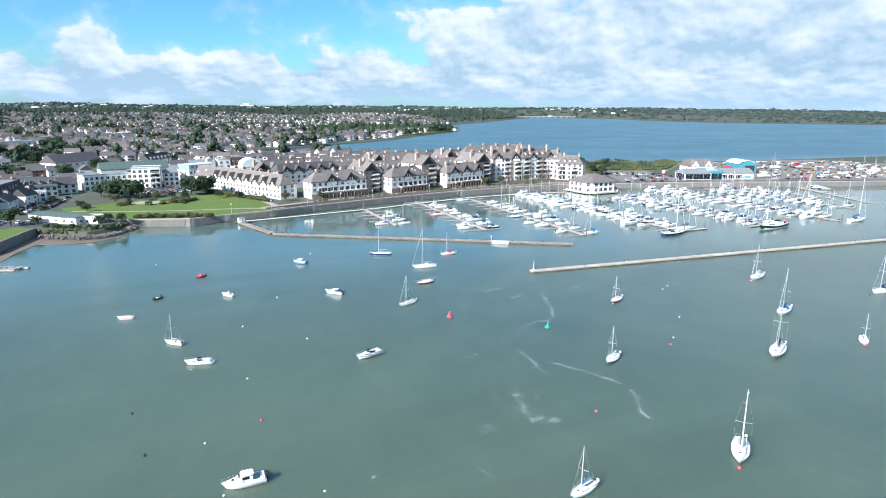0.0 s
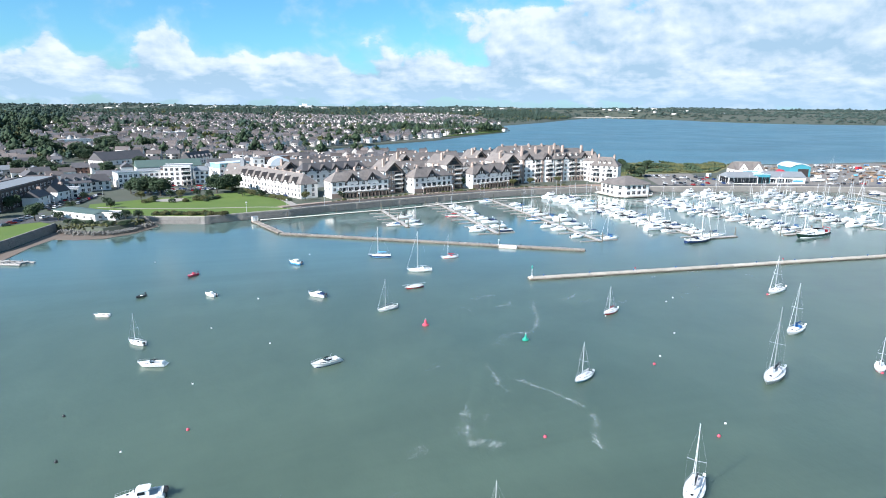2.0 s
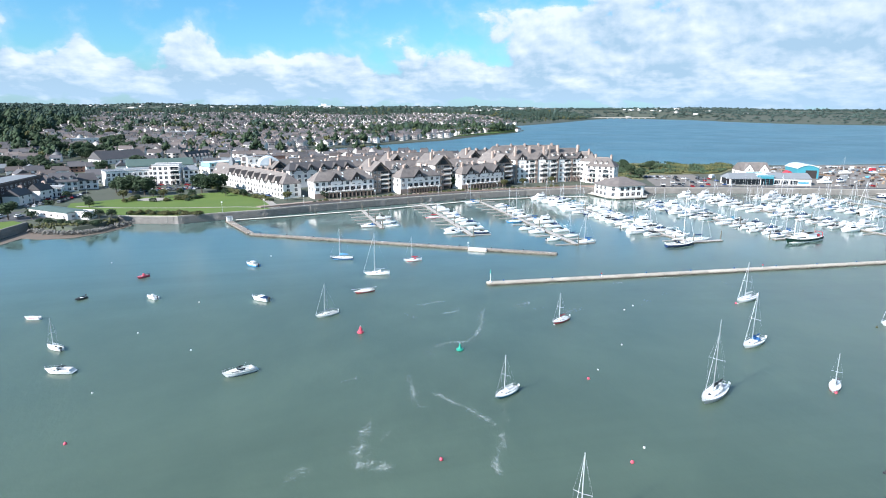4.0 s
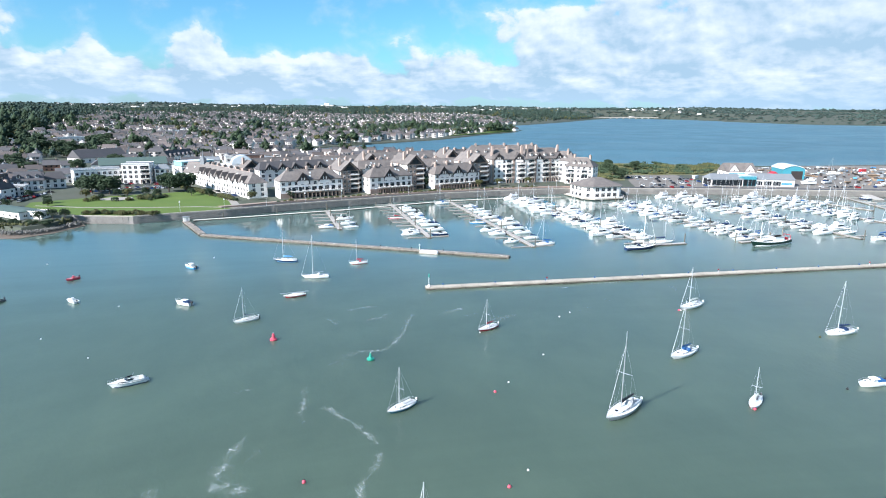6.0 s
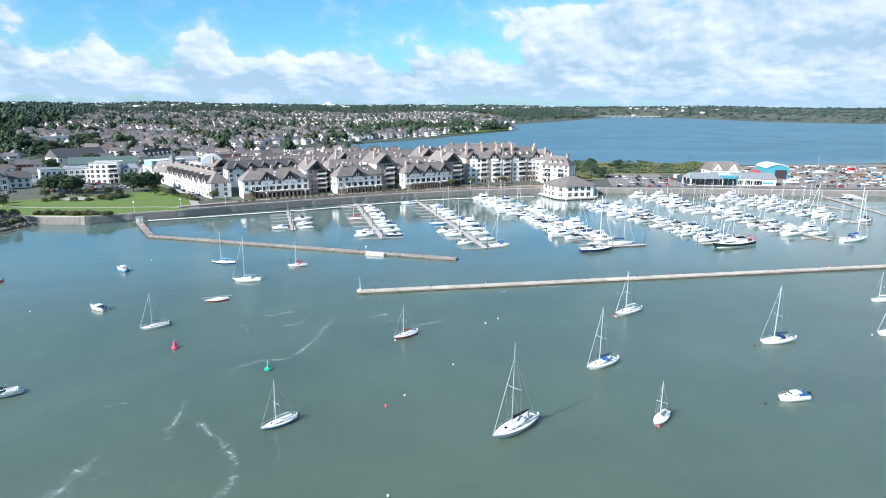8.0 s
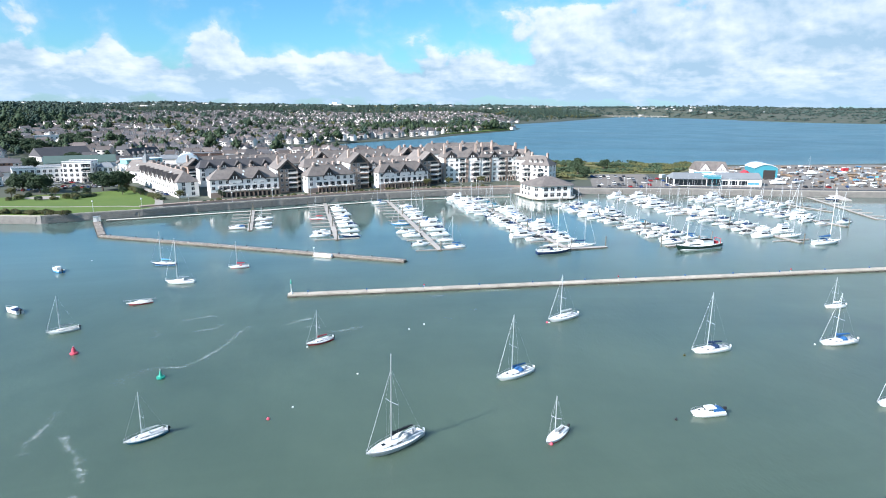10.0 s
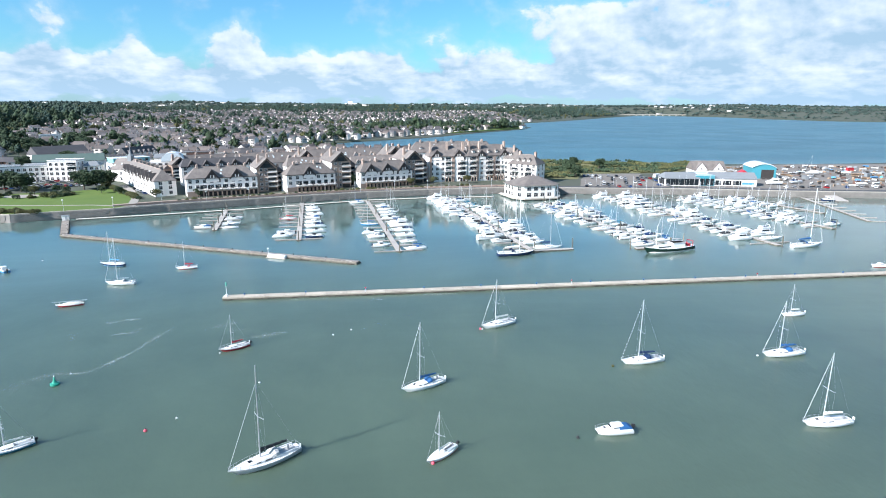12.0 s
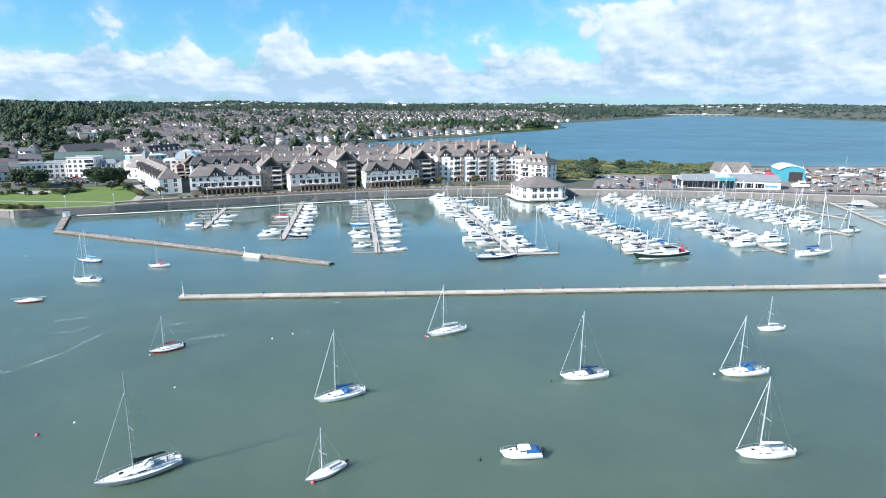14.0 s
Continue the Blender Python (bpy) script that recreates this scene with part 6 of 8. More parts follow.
def tower_block(m, label, width, depth, eave, rise, balcony_side=1, wall=BRICK, floors=5):
    """A brown brick block with a timber gable to the front and stacked balconies at one side."""
    th = thing("apartment_block", m, label, "building", "harbour buildings")
    front = -depth / 2
    g = Geo()
    pentagon(g, 0, front, -front, width, -0.6, eave, eave + rise)
    part("wall", g, wall, th)
    g = Geo()
    for side in (1, -1):
        a = [(0, eave + rise + 0.05), (side * (width / 2 + 0.7), eave - 0.6), (side * (width / 2 + 0.7), eave - 0.3), (0, eave + rise + 0.4)]
        g.loft([[(p, front - 0.9, z) for p, z in a], [(p, -front + 0.5, z) for p, z in a]])
    part("roof", g, SLATE, th)
    part("side_wall", Geo().box(-balcony_side * (width / 2 + 0.04), 0, 0, 0.12, depth - 0.1, eave - 0.7), RENDER, th, "white rendered side wall")
    w = width * 0.38
    part("gable_boarding", Geo().add([(-w, front - 0.15, eave - 0.2), (w, front - 0.15, eave - 0.2), (0, front - 0.15, eave + rise * 0.86), (-w, front - 0.02, eave - 0.2), (w, front - 0.02, eave - 0.2), (0, front - 0.02, eave + rise * 0.86)],
                                   [(0, 1, 2), (5, 4, 3), (0, 3, 4, 1), (1, 4, 5, 2), (2, 5, 3, 0)]), BOARD, th, "black-stained timber gable boards")
    step = eave / floors
    bx, fx = balcony_side * (width / 2 + 2.2), balcony_side * width * 0.24
    part("stair_wing", Geo().box(bx * 1.02, front + depth * 0.55, 0, 4.6, depth * 0.7, eave - 2.6), wall, th)
    part("wing_roof", Geo().gable(bx * 1.02, front + depth * 0.55, eave - 2.6, depth * 0.7, 4.6, 1.8, 90, 0.4), SLATE, th)
    wing_front = front + depth * 0.2
    for k in range(floors):
        z = k * step + 0.9
        add_window(th, -balcony_side * width * 0.30, front - 0.02, z, 0, 1.6, 1.8)
        add_window(th, -balcony_side * width * 0.06, front - 0.02, z, 0, 1.4, 1.8)
        for y in (-0.2, 0.15):
            add_window(th, -balcony_side * (width / 2 + 0.1), y * depth, z, -90 * balcony_side, 1.5, 1.7)
        for x, y, w in ((fx, front, width * 0.46), (bx * 1.02, wing_front, 4.6)):
            if z + 2.0 > (eave if x == fx else eave - 2.6):
                continue
            if k:
                bal = part("balcony", Geo().box(x, y - 0.85, z - 0.9, w, 1.7, 0.26), RENDER, th)
                g = Geo().box(x, y - 1.66, z + 0.1, w, 0.07, 0.12).box(x, y - 1.66, z - 0.5, w, 0.05, 0.3)
                for q in (-0.48, -0.16, 0.16, 0.48):
                    g.box(x + q * w, y - 1.66, z - 0.7, 0.1, 0.1, 0.85)
                part("railing", g, RENDER, bal)
            # one black pane for the doors and the recess shade around them
            part("recess", Geo().box(x, y - 0.04, z - 0.62, w * 0.88, 0.12, 2.1), GLASS, th, "dark door panel carrying the shade of the balcony recess")
    part("bargeboard", Geo().loft([[(-width / 2 - 0.7, y, eave - 0.75), (0, y, eave + rise - 0.12), (width / 2 + 0.7, y, eave - 0.75), (width / 2 + 0.7, y, eave - 0.35), (0, y, eave + rise + 0.3), (-width / 2 - 0.7, y, eave - 0.35)] for y in (front - 1.0, front - 0.88)]), BOARD, th, "black-stained bargeboard")
    part("gable_window", Geo().box(0, front - 0.2, eave + 0.1, width * 0.3, 0.08, rise * 0.42), GLASS, th, "dark glazing in the gable")
    for x, y in ((-width * 0.28, -0.1), (width * 0.28, 0.2)):
        stack = part("chimney", Geo().box(x, y * depth, eave + rise * 0.3, 1.4, 2.0, rise * 0.6 + 2.4), CHIMNEY, th, "salmon brick chimney stack")
        part("chimney_pot", Geo().tube((x, y * depth - 0.5, eave + rise * 0.9 + 2.4), (x, y * depth - 0.5, eave + rise * 0.9 + 2.9), 0.17, 0.14).tube((x, y * depth + 0.5, eave + rise * 0.9 + 2.4), (x, y * depth + 0.5, eave + rise * 0.9 + 2.9), 0.17, 0.14), CHIMNEY, stack)
    return th


def row_of(n, span):
    return [span * ((i + 0.5) / n - 0.5) for i in range(n)]


LAND_Z = 3.5
# terraces facing the harbour
building("terrace", pose(18.5, 424, LAND_Z, 0, 0, -60.6), "long white terrace with black gables facing the park", 84, 12, 9.2, 5.5, rows=(1.0, 4.0, 6.6), bay=4.2, hip=6, gables=row_of(8, 78), gable_w=6.6,
         chimneys=[(x, 1.5, 1.5) for x in row_of(7, 70)])
building("terrace", pose(69.2, 392.8, LAND_Z, 0, 0, 18.2), "white harbour terrace with two black timber gables", 39.5, 12, 10.6, 5.8, rows=(4.6, 7.7), bay=3.95, hip=6.5, gables=(-5.6, 8.2), gable_w=8.4,
         balconies=[(-13.5, 19.7, 4.1, 2.4)], chimneys=[(-13, 0, 1.4), (-1, 0, 1.8), (5, 1, 1.6), (14, 0, 1.4)], ground=BRICK)
building("terrace", pose(119.2, 404.6, LAND_Z, 0, 0, 22.0), "white harbour terrace with one black timber gable", 31, 12, 10.6, 5.8, rows=(4.6, 7.7), bay=3.9, hip=6.5, gables=(-1.5,), gable_w=8.4,
         balconies=[(-9.5, 15.4, 4.1, 2.4)], chimneys=[(-9, 0, 1.4), (4, 0, 1.8), (9, 1, 1.4)], ground=BRICK)
building("terrace", pose(166.6, 419.0, LAND_Z, 0, 0, 20.4), "white harbour terrace with three black timber gables", 36.5, 12, 10.6, 5.8, rows=(4.6, 7.7), bay=4.0, hip=6.0, gables=(-11.0, 0.6, 12.2), gable_w=8.6,
         balconies=[(-15, 18.2, 4.1, 2.4)], chimneys=[(-14, 0, 1.4), (-5, 0, 1.8), (6, 1, 1.6), (15, 0, 1.2)], ground=BRICK)
tower_block(pose(91.6, 410.5, LAND_Z, 0, 0, 18), "brown brick apartment block with dark timber gable", 12.2, 22, 14.6, 5.4)
tower_block(pose(135.6, 424.6, LAND_Z, 0, 0, 18), "brown brick apartment block with dark timber gable", 12.4, 26, 17.0, 5.6)
tower_block(pose(184.8, 439.5, LAND_Z, 0, 0, 16), "brown brick apartment block with dark timber gable", 13.0, 26, 16.2, 5.6)
# the tall curved block at the harbour's corner
building("apartment_block", pose(212.5, 444, LAND_Z, 0, 0, 2), "tall white apartment block with stacked balconies", 27, 17, 17.5, 7.0, rows=(1.0, 4.4, 7.8, 11.2, 14.6), bay=3.8, hip=5, gables=(-8, 7.5), gable_w=8.0,
         balconies=[(-2.2, 2.2, z, 1.8) for z in (4.2, 7.6, 11.0, 14.4)] + [(8.2, 12.4, z, 1.8) for z in (4.2, 7.6, 11.0, 14.4)], strips=((2.6, 4.6), (-13.2, -11.6)), chimneys=[(-12, -4, 2.2), (0, -3, 2.2), (11, -4, 2.2)])
building("apartment_block", pose(241.5, 448, LAND_Z, 0, 0, 12), "tall white apartment block with stacked balconies", 33, 17, 17.5, 7.0, rows=(1.0, 4.4, 7.8, 11.2, 14.6), bay=3.7, hip=5, gables=(-6.5, 11.5), gable_w=7.5,
         balconies=[(-14.5, -10.5, z, 1.8) for z in (4.2, 7.6, 11.0, 14.4)] + [(-2.3, 2.3, z, 1.8) for z in (4.2, 7.6, 11.0, 14.4)] + [(4.6, 8.2, z, 1.8) for z in (4.2, 7.6, 11.0)], strips=((-10.2, -8.6), (2.5, 4.4)), chimneys=[(-14, -3, 2.6), (-6, -3, 2.6), (15, 0, 2)], dormers=(-12, -7, 0, 6))
building("apartment_block", pose(259.5, 447, LAND_Z, 0, 0, -32), "white stepped corner block with stacked balconies", 19, 15, 15.6, 6.4, rows=(1.0, 4.4, 7.8, 11.2), bay=3.6, hip=4, balconies=[(-6, -1.5, z, 1.7) for z in (4.2, 7.6, 11.0)] + [(2.5, 6.5, z, 1.7) for z in (4.2, 7.6, 11.0)], chimneys=[(-5, -3, 2.4), (4, -2, 2.2)], dormers=(-2, 2.5))
building("apartment_block", pose(268.0, 431.5, LAND_Z, 0, 0, -40), "white hipped apartment block beside the marina pavilion", 21, 15, 12.6, 5.8, rows=(1.0, 4.4, 7.8, 10.2), bay=3.6, hip=6, balconies=[(-8, -3, z, 1.6) for z in (4.2, 7.6)] + [(2, 7, z, 1.6) for z in (4.2, 7.6)], chimneys=[(-6, 2, 2.2), (6, 1, 2.0)], dormers=(-4, 0, 4))
building("apartment_block", pose(222, 478, LAND_Z, 0, 0, 4), "long slate-roofed apartment block behind the harbour front", 66, 14, 18.0, 7.0, rows=(4.4, 7.8, 11.2, 14.6), bay=5.5, hip=6, chimneys=[(x, 0, 1.5) for x in row_of(5, 60)], dormers=row_of(8, 56))
building("apartment_block", pose(191, 486, LAND_Z, 0, 0, 28), "slate-roofed apartment wing with pale dormers", 36, 13, 15.5, 6.0, rows=(4.4, 7.8, 11.2), bay=5.0, hip=5, chimneys=[(x, 0, 1.5) for x in row_of(3, 30)], dormers=row_of(5, 30))
# rear rows of the same village
building("terrace", pose(58, 448, LAND_Z, 0, 0, 22), "white terrace with black gables behind the front row", 50, 11, 12.4, 4.6, roof=DARKSLATE, rows=(4.0, 7.0, 9.9), bay=4.4, hip=3, gables=row_of(5, 46), gable_w=6.6, chimneys=[(x, 1, 1.6) for x in row_of(4, 38)])
building("terrace", pose(122, 452, LAND_Z, 0, 0, 20), "white rear terrace with small gables and slate roof", 44, 11, 11.6, 5.0, rows=(4.0, 6.8, 9.2), bay=4.4, hip=3, gables=row_of(4, 40), gable_w=5.2, board=RENDER, chimneys=[(x, 1, 1.6) for x in row_of(4, 38)])
building("terrace", pose(163, 460, LAND_Z, 0, 0, 17), "white rear terrace with small gables and slate roof", 40, 11, 11.6, 5.0, rows=(4.0, 6.8, 9.2), bay=4.4, hip=3, gables=row_of(4, 38), gable_w=5.2, board=RENDER, chimneys=[(x, 1, 1.6) for x in row_of(3, 32)])
building("apartment_block", pose(88, 482, LAND_Z, 0, 0, 22), "cream gabled apartment row with slate roof", 50, 12, 11.0, 6.5, rows=(4.2, 7.4), bay=5, hip=0, gables=(-16, 12), gable_w=8, board=RENDER, chimneys=[(x, 1, 1.6) for x in row_of(4, 44)])
building("apartment_block", pose(44, 492, LAND_Z, 0, 0, 30), "cream gabled apartment row with slate roof", 40, 12, 10.0, 6.0, rows=(4.2, 7.2), bay=5, hip=0, gables=(-10, 8), gable_w=8, board=RENDER, chimneys=[(x, 1, 1.6) for x in row_of(3, 32)])
building("apartment_block", pose(142, 505, LAND_Z, 0, 0, 20), "slate-roofed apartment row with white gables", 60, 12, 12.0, 6.5, rows=(4.2, 7.4), bay=5, hip=0, gables=row_of(4, 54), gable_w=7, board=RENDER, chimneys=[(x, 1, 1.6) for x in row_of(5, 54)])
tower_block(pose(112, 470, LAND_Z, 0, 0, 20), "buff brick apartment block behind the terraces", 12, 18, 14.5, 5.5, -1)
tower_block(pose(176, 482, LAND_Z, 0, 0, 20), "buff brick apartment block behind the terraces", 12, 18, 16.0, 5.5, -1)
tower_block(pose(25, 470, LAND_Z, 0, 0, 30), "buff brick apartment block behind the terraces", 11, 16, 11.5, 4.5, -1)
# chapel-like corner house with a turret
th = building("corner_house", pose(-7, 468, LAND_Z, 0, 0, -28), "white corner house with steep roof and lead turret", 17, 13, 8.5, 6.5, rows=(1.2, 4.8), bay=5, hip=0)
part("turret", Geo().box(3.5, 0, 13.5, 3.2, 3.2, 4.0).lathe(3.5, 0, [(2.0, 17.5), (0.5, 19.5), (0.12, 23.5)], 8), GREYROOF, th, "grey lead-covered turret with spire")
th = thing("office_building", pose(17, 476, LAND_Z, 0, 0, 10), "white office building with a barrel roof", "building", "harbour buildings")
part("wall", Geo().box(0, 0, -0.5, 22, 14, 13.5), RENDER, th)
g = Geo()
ring = [(7.5 * math.cos(a * math.pi / 10), 13 + 6.0 * math.sin(a * math.pi / 10)) for a in range(11)]
g.loft([[(x + 4, -7.3, z) for x, z in ring], [(x + 4, 7.3, z) for x, z in ring]])
part("barrel_roof", g, PALEROOF, th)
for z in (1.2, 4.4, 7.4, 10.2):
    for i in range(5):
        add_window(th, -8 + i * 4, -7.02, z, 0, 2.6, 1.8)
building("brick_house", pose(16, 574, LAND_Z, 0, 0, 12), "red brick and white rendered apartment house", 26, 13, 12, 0.5, wall=RBRICK, roof=GREYROOF, rows=(4, 7.5), flat=True)
building("brick_house", pose(2, 570, LAND_Z, 0, 0, 12), "white rendered flat-roofed house", 10, 12, 11, 0.5, rows=(4, 7.5), roof=GREYROOF, flat=True)

# village houses behind the park
VIL = "village street front"
building("shop_house", pose(-83.5, 470.5, LAND_Z, 0, 0, 27), "white three-storey house with dark shop front", 13, 13, 10.5, 3, rows=(1, 4.2, 7.2), bay=2.8, flat=True, roof=GREYROOF, group=VIL)
building("shop_house", pose(-69, 478.0, LAND_Z, 0, 0, 18), "white three-storey building with flat grey roof", 17, 16, 10.5, 1, rows=(1, 4.2, 7.2), bay=3.2, flat=True, roof=GREYROOF, group=VIL)
building("shop_house", pose(-49.5, 476, LAND_Z, 0, 0, 2), "white four-storey flat-roofed apartment house", 18, 15, 14.0, 1, rows=(1, 4.4, 7.6, 10.8), bay=3.4, flat=True, roof=GREYROOF, group=VIL, balconies=[(3, 9, z, 1.4) for z in (4.2, 7.4, 10.6)])
building("shop_house", pose(-59.2, 481, LAND_Z, 0, 0, 10), "set-back red and glass apartment house", 6, 12, 12.0, 1, wall=RBRICK, rows=(1, 4.4, 7.6), bay=2.8, flat=True, roof=GREYROOF, group=VIL, balconies=[(-3, 3, z, 1.4) for z in (4.2, 7.4)])
building("shop_house", pose(-34.5, 482, LAND_Z, 0, 0, 8), "white three-storey house beside the green", 10, 13, 10.0, 2.4, rows=(1, 4.2, 7.2), bay=3.2, hip=3, roof=GREYROOF, group=VIL)
th = building("hotel", pose(-15.5, 497, LAND_Z, 0, 0, 36), "white building with a glazed teal top storey", 27, 15, 10.5, 1, rows=(1, 4.2, 7.4), bay=3.2, flat=True, roof=GREYROOF, group=VIL)
part("top_storey", Geo().box(0, 0, 10.8, 25, 13, 3.0), PALETEAL, th, "teal glazed top storey")
part("top_roof", Geo().box(0, 0, 13.8, 26, 14, 0.3), PALEROOF, th)
for i in range(6):
    add_window(th, -10 + i * 4, -6.53, 11.3, 0, 2.4, 1.8)
building("long_shed", pose(-62, 512, LAND_Z, 0, 0, 18), "long low building with green metal roofs", 46, 17, 11.0, 4.4, roof=GREENROOF, rows=(4,), bay=6, group=VIL)
building("brick_block", pose(-128, 402, LAND_Z, 0, 0, 86), "dark brick apartment building with flat grey roofs", 76, 18, 11.5, 1.0, wall=DARKBRICK, roof=GREYROOF, rows=(1, 4.4, 7.8), bay=5.0, flat=True, group=VIL)
building("shop_house", pose(-108, 446, LAND_Z, 0, 0, 20), "white house with dark mansard roof", 17, 12, 7.0, 5, rows=(1, 4.2), bay=3.4, hip=2, roof=DARKSLATE, group=VIL, dormers=(-5, 0, 5))
building("shop_house", pose(-97, 458, LAND_Z, 0, 0, 20), "white rendered shop with hipped roof", 12, 11, 6.5, 4, rows=(1, 4.0), bay=3.4, hip=2, roof=DARKSLATE, group=VIL)
building("shop_house", pose(-104, 420, LAND_Z, 0, 0, 10), "low white shop with flat roof", 10, 9, 6, 1, rows=(1, 3.6), bay=3.2, flat=True, roof=GREYROOF, group=VIL)
building("school", pose(-131, 657, LAND_Z, 0, 0, 50), "long dark-roofed building with white gable", 48, 20, 5.6, 7.0, wall=RENDER, roof=DARKSLATE, rows=(2,), bay=6, group=VIL)
building("works", pose(-238, 905, LAND_Z, 0, 0, 30), "white flat-roofed works building among trees", 38, 18, 12, 1, rows=(2, 5, 8.4), bay=5, flat=True, roof=GREYROOF, group=VIL)
building("works", pose(-302, 915, LAND_Z, 0, 0, 26), "white flat-roofed works building among trees", 44, 18, 10, 1, rows=(2, 5.6), bay=6, flat=True, roof=GREYROOF, group=VIL)
for x, y, turn, l, h in ((-345, 1215, 22, 62, 12), (-262, 1200, 18, 48, 11), (-215, 1120, 14, 40, 10), (-170, 1190, 20, 56, 10), (-120, 1010, 16, 44, 9)):
    building("school_block", pose(x, y, LAND_Z, 0, 0, turn), "long pale flat-roofed block among suburban trees", l, 15, h, 1, rows=(4.5,), bay=12, win=(5.0, 1.8), flat=True, roof=PALEROOF, group=VIL, ends=False)
building("terrace", pose(-59, 656, LAND_Z, 0, 0, 64), "white terrace with dark slate roof and small gables", 40, 10, 6.4, 5.0, roof=DARKSLATE, rows=(1.0, 3.8), bay=4.4, gables=row_of(6, 38), gable_w=4.4, board=RENDER, group=VIL, chimneys=[(-12, 1, 1.4), (8, 1, 1.4)])
# shops and cottages along the harbour lane
for x, y, turn, l, d, h, roof, label in (
        (-113, 392, 84, 13, 9, 5.6, DARKSLATE, "white cottage with grey slate roof on the lane"), (-107, 408, 70, 10, 8, 6.4, DARKSLATE, "white shop with slate roof on the lane"), (-122, 432, 40, 16, 10, 7.0, DARKSLATE, "white house with grey slate roof on the lane"),
        (-133, 462, 30, 18, 10, 6.4, FARSLATE, "white terrace house with tiled roof"), (-118, 476, 18, 14, 9, 6.0, DARKSLATE, "white terrace house with slate roof"), (-98, 486, 20, 16, 10, 7.0, DARKSLATE, "white house with grey slate roof behind the shops")):
    building("shop_house", pose(x, y, LAND_Z, 0, 0, turn), label, l, d, h, 3.4, roof=roof, rows=(1.0, 3.6), bay=4.5, ends=False, group=VIL, win=(1.5, 1.5), chimneys=[(l * 0.35, 0, 0.9)])
# low clubhouse on the promontory
th = building("clubhouse", pose(-76.5, 345.5, 3.3, 0, 0, -38.5), "long low white clubhouse with green flat roof", 31, 10, 3.6, 0.6, roof=GREENROOF, rows=(1.0,), bay=5, flat=False, hip=3, group=VIL, win=(1.8, 1.3))
building("clubhouse_annex", pose(-60.5, 336.5, 3.2, 0, 0, -20), "small white block beside the clubhouse", 7, 6, 3.4, 0.4, roof=GREYROOF, rows=(1.0,), bay=3, flat=True, group=VIL, win=(1.4, 1.2))

# ---- marina pavilion on its deck ----
th = thing("pavilion", pose(257.5, 382.5, 0, 0, 0, 8) @ Matrix.Scale(0.88, 4), "white two-storey marina pavilion with dark hipped roof", "building", "harbour buildings")
part("deck", Geo().prism([(-20, -12), (-14, -19), (10, -19), (16, -12), (16, 14), (-20, 14)], 0.6, 1.2), CONC, th)
g = Geo()
for x in (-17, -9, -1, 7, 13):
    for y in (-15, -6, 4, 13):
        g.tube((x, y, -2.4), (x, y, 0.7), 0.5, 0.5, 8)
part("pile", g, CONCSIDE, th, "concrete piles under the deck")
OCT = [(-12, -13), (11, -13), (16, -8), (16, 10), (11, 15), (-12, 15), (-17, 10), (-17, -8)]
part("wall", Geo().prism(OCT, 1.2, 9.2), RENDER, th)
big = [(x * 1.07, (y - 1) * 1.07 + 1) for x, y in OCT]
tip = [(x * 0.22, (y - 1) * 0.14 + 1) for x, y in OCT]
part("roof", Geo().loft([[(x, y, 9.1) for x, y in big], [(x, y, 9.4) for x, y in big], [(x, y, 14.6) for x, y in tip]]), SLATE, th)
part("string_course", Geo().prism([(x * 1.012, (y - 1) * 1.012 + 1) for x, y in OCT], 5.0, 5.4), RENDER, th)
for z in (1.7, 5.8):
    for i in range(4):
        add_window(th, -8.4 + i * 5.1, -13.03, z, 0, 3.2, 2.7)
    for i in range(3):
        add_window(th, -17.03, -4 + i * 5.2, z, -90, 3.0, 2.7)
        add_window(th, 16.03, -4 + i * 5.2, z, 90, 3.0, 2.7)
    add_window(th, 13.55, -10.55, z, 45, 2.6, 2.7)
    add_window(th, -14.55, -10.55, z, -45, 2.6, 2.7)
g = Geo()
for a, b in zip([(-20, 10), (-20, -12), (-14, -19), (10, -19), (16, -12)], [(-20, -12), (-14, -19), (10, -19), (16, -12), (16, 10)]):
    g.prism(strip(a, b, 0.1), 1.6, 2.2)
part("deck_rail", g, RENDER, th, "white deck railing")
# footbridge from the quay
part("footbridge", Geo().prism(strip((-2, 14.5), (-3, 22), 3), 3.4, 3.8), CONC, th)

# ---- boatyard ----
YARD = "boatyard buildings"
th = building("yard_office", pose(368.5, 404.5, 3, 0, 0, -13), "low glazed white office with grey sheet roof", 23, 16, 5.0, 3.2, roof=GREYROOF, rows=(), hip=2, group=YARD)
for i in range(7):
    part("glazing", Geo().box(-9.3 + i * 3.1, -8.04, 0.4, 2.95, 0.1, 4.2), GLASS, th, "tall tinted glazing")
for i in range(4):
    part("glazing", Geo().box(-11.54, -5.4 + i * 3.4, 0.4, 0.1, 3.2, 4.2), GLASS, th, "tall tinted glazing")
th = building("yard_office", pose(402.5, 397.5, 3, 0, 0, -17), "low white workshop with pale sheet roof", 29, 16, 5.0, 3.4, roof=GREYROOF, rows=(), hip=0, group=YARD)
for x in (-10.6, -4.2, 2.2):
    pane = part("shop_window", Geo().box(x, -8.04, 0.6, 5.2, 0.1, 3.1), GLASS, th, "wide dark shop window")
    part("mullion", Geo().box(x - 1.3, -8.12, 0.6, 0.14, 0.1, 3.1).box(x + 1.3, -8.12, 0.6, 0.14, 0.1, 3.1), WHITE, pane)
part("sign_board", Geo().box(9.0, -8.06, 1.2, 7.5, 0.12, 1.5), LBLUE, th, "pale blue sign board")
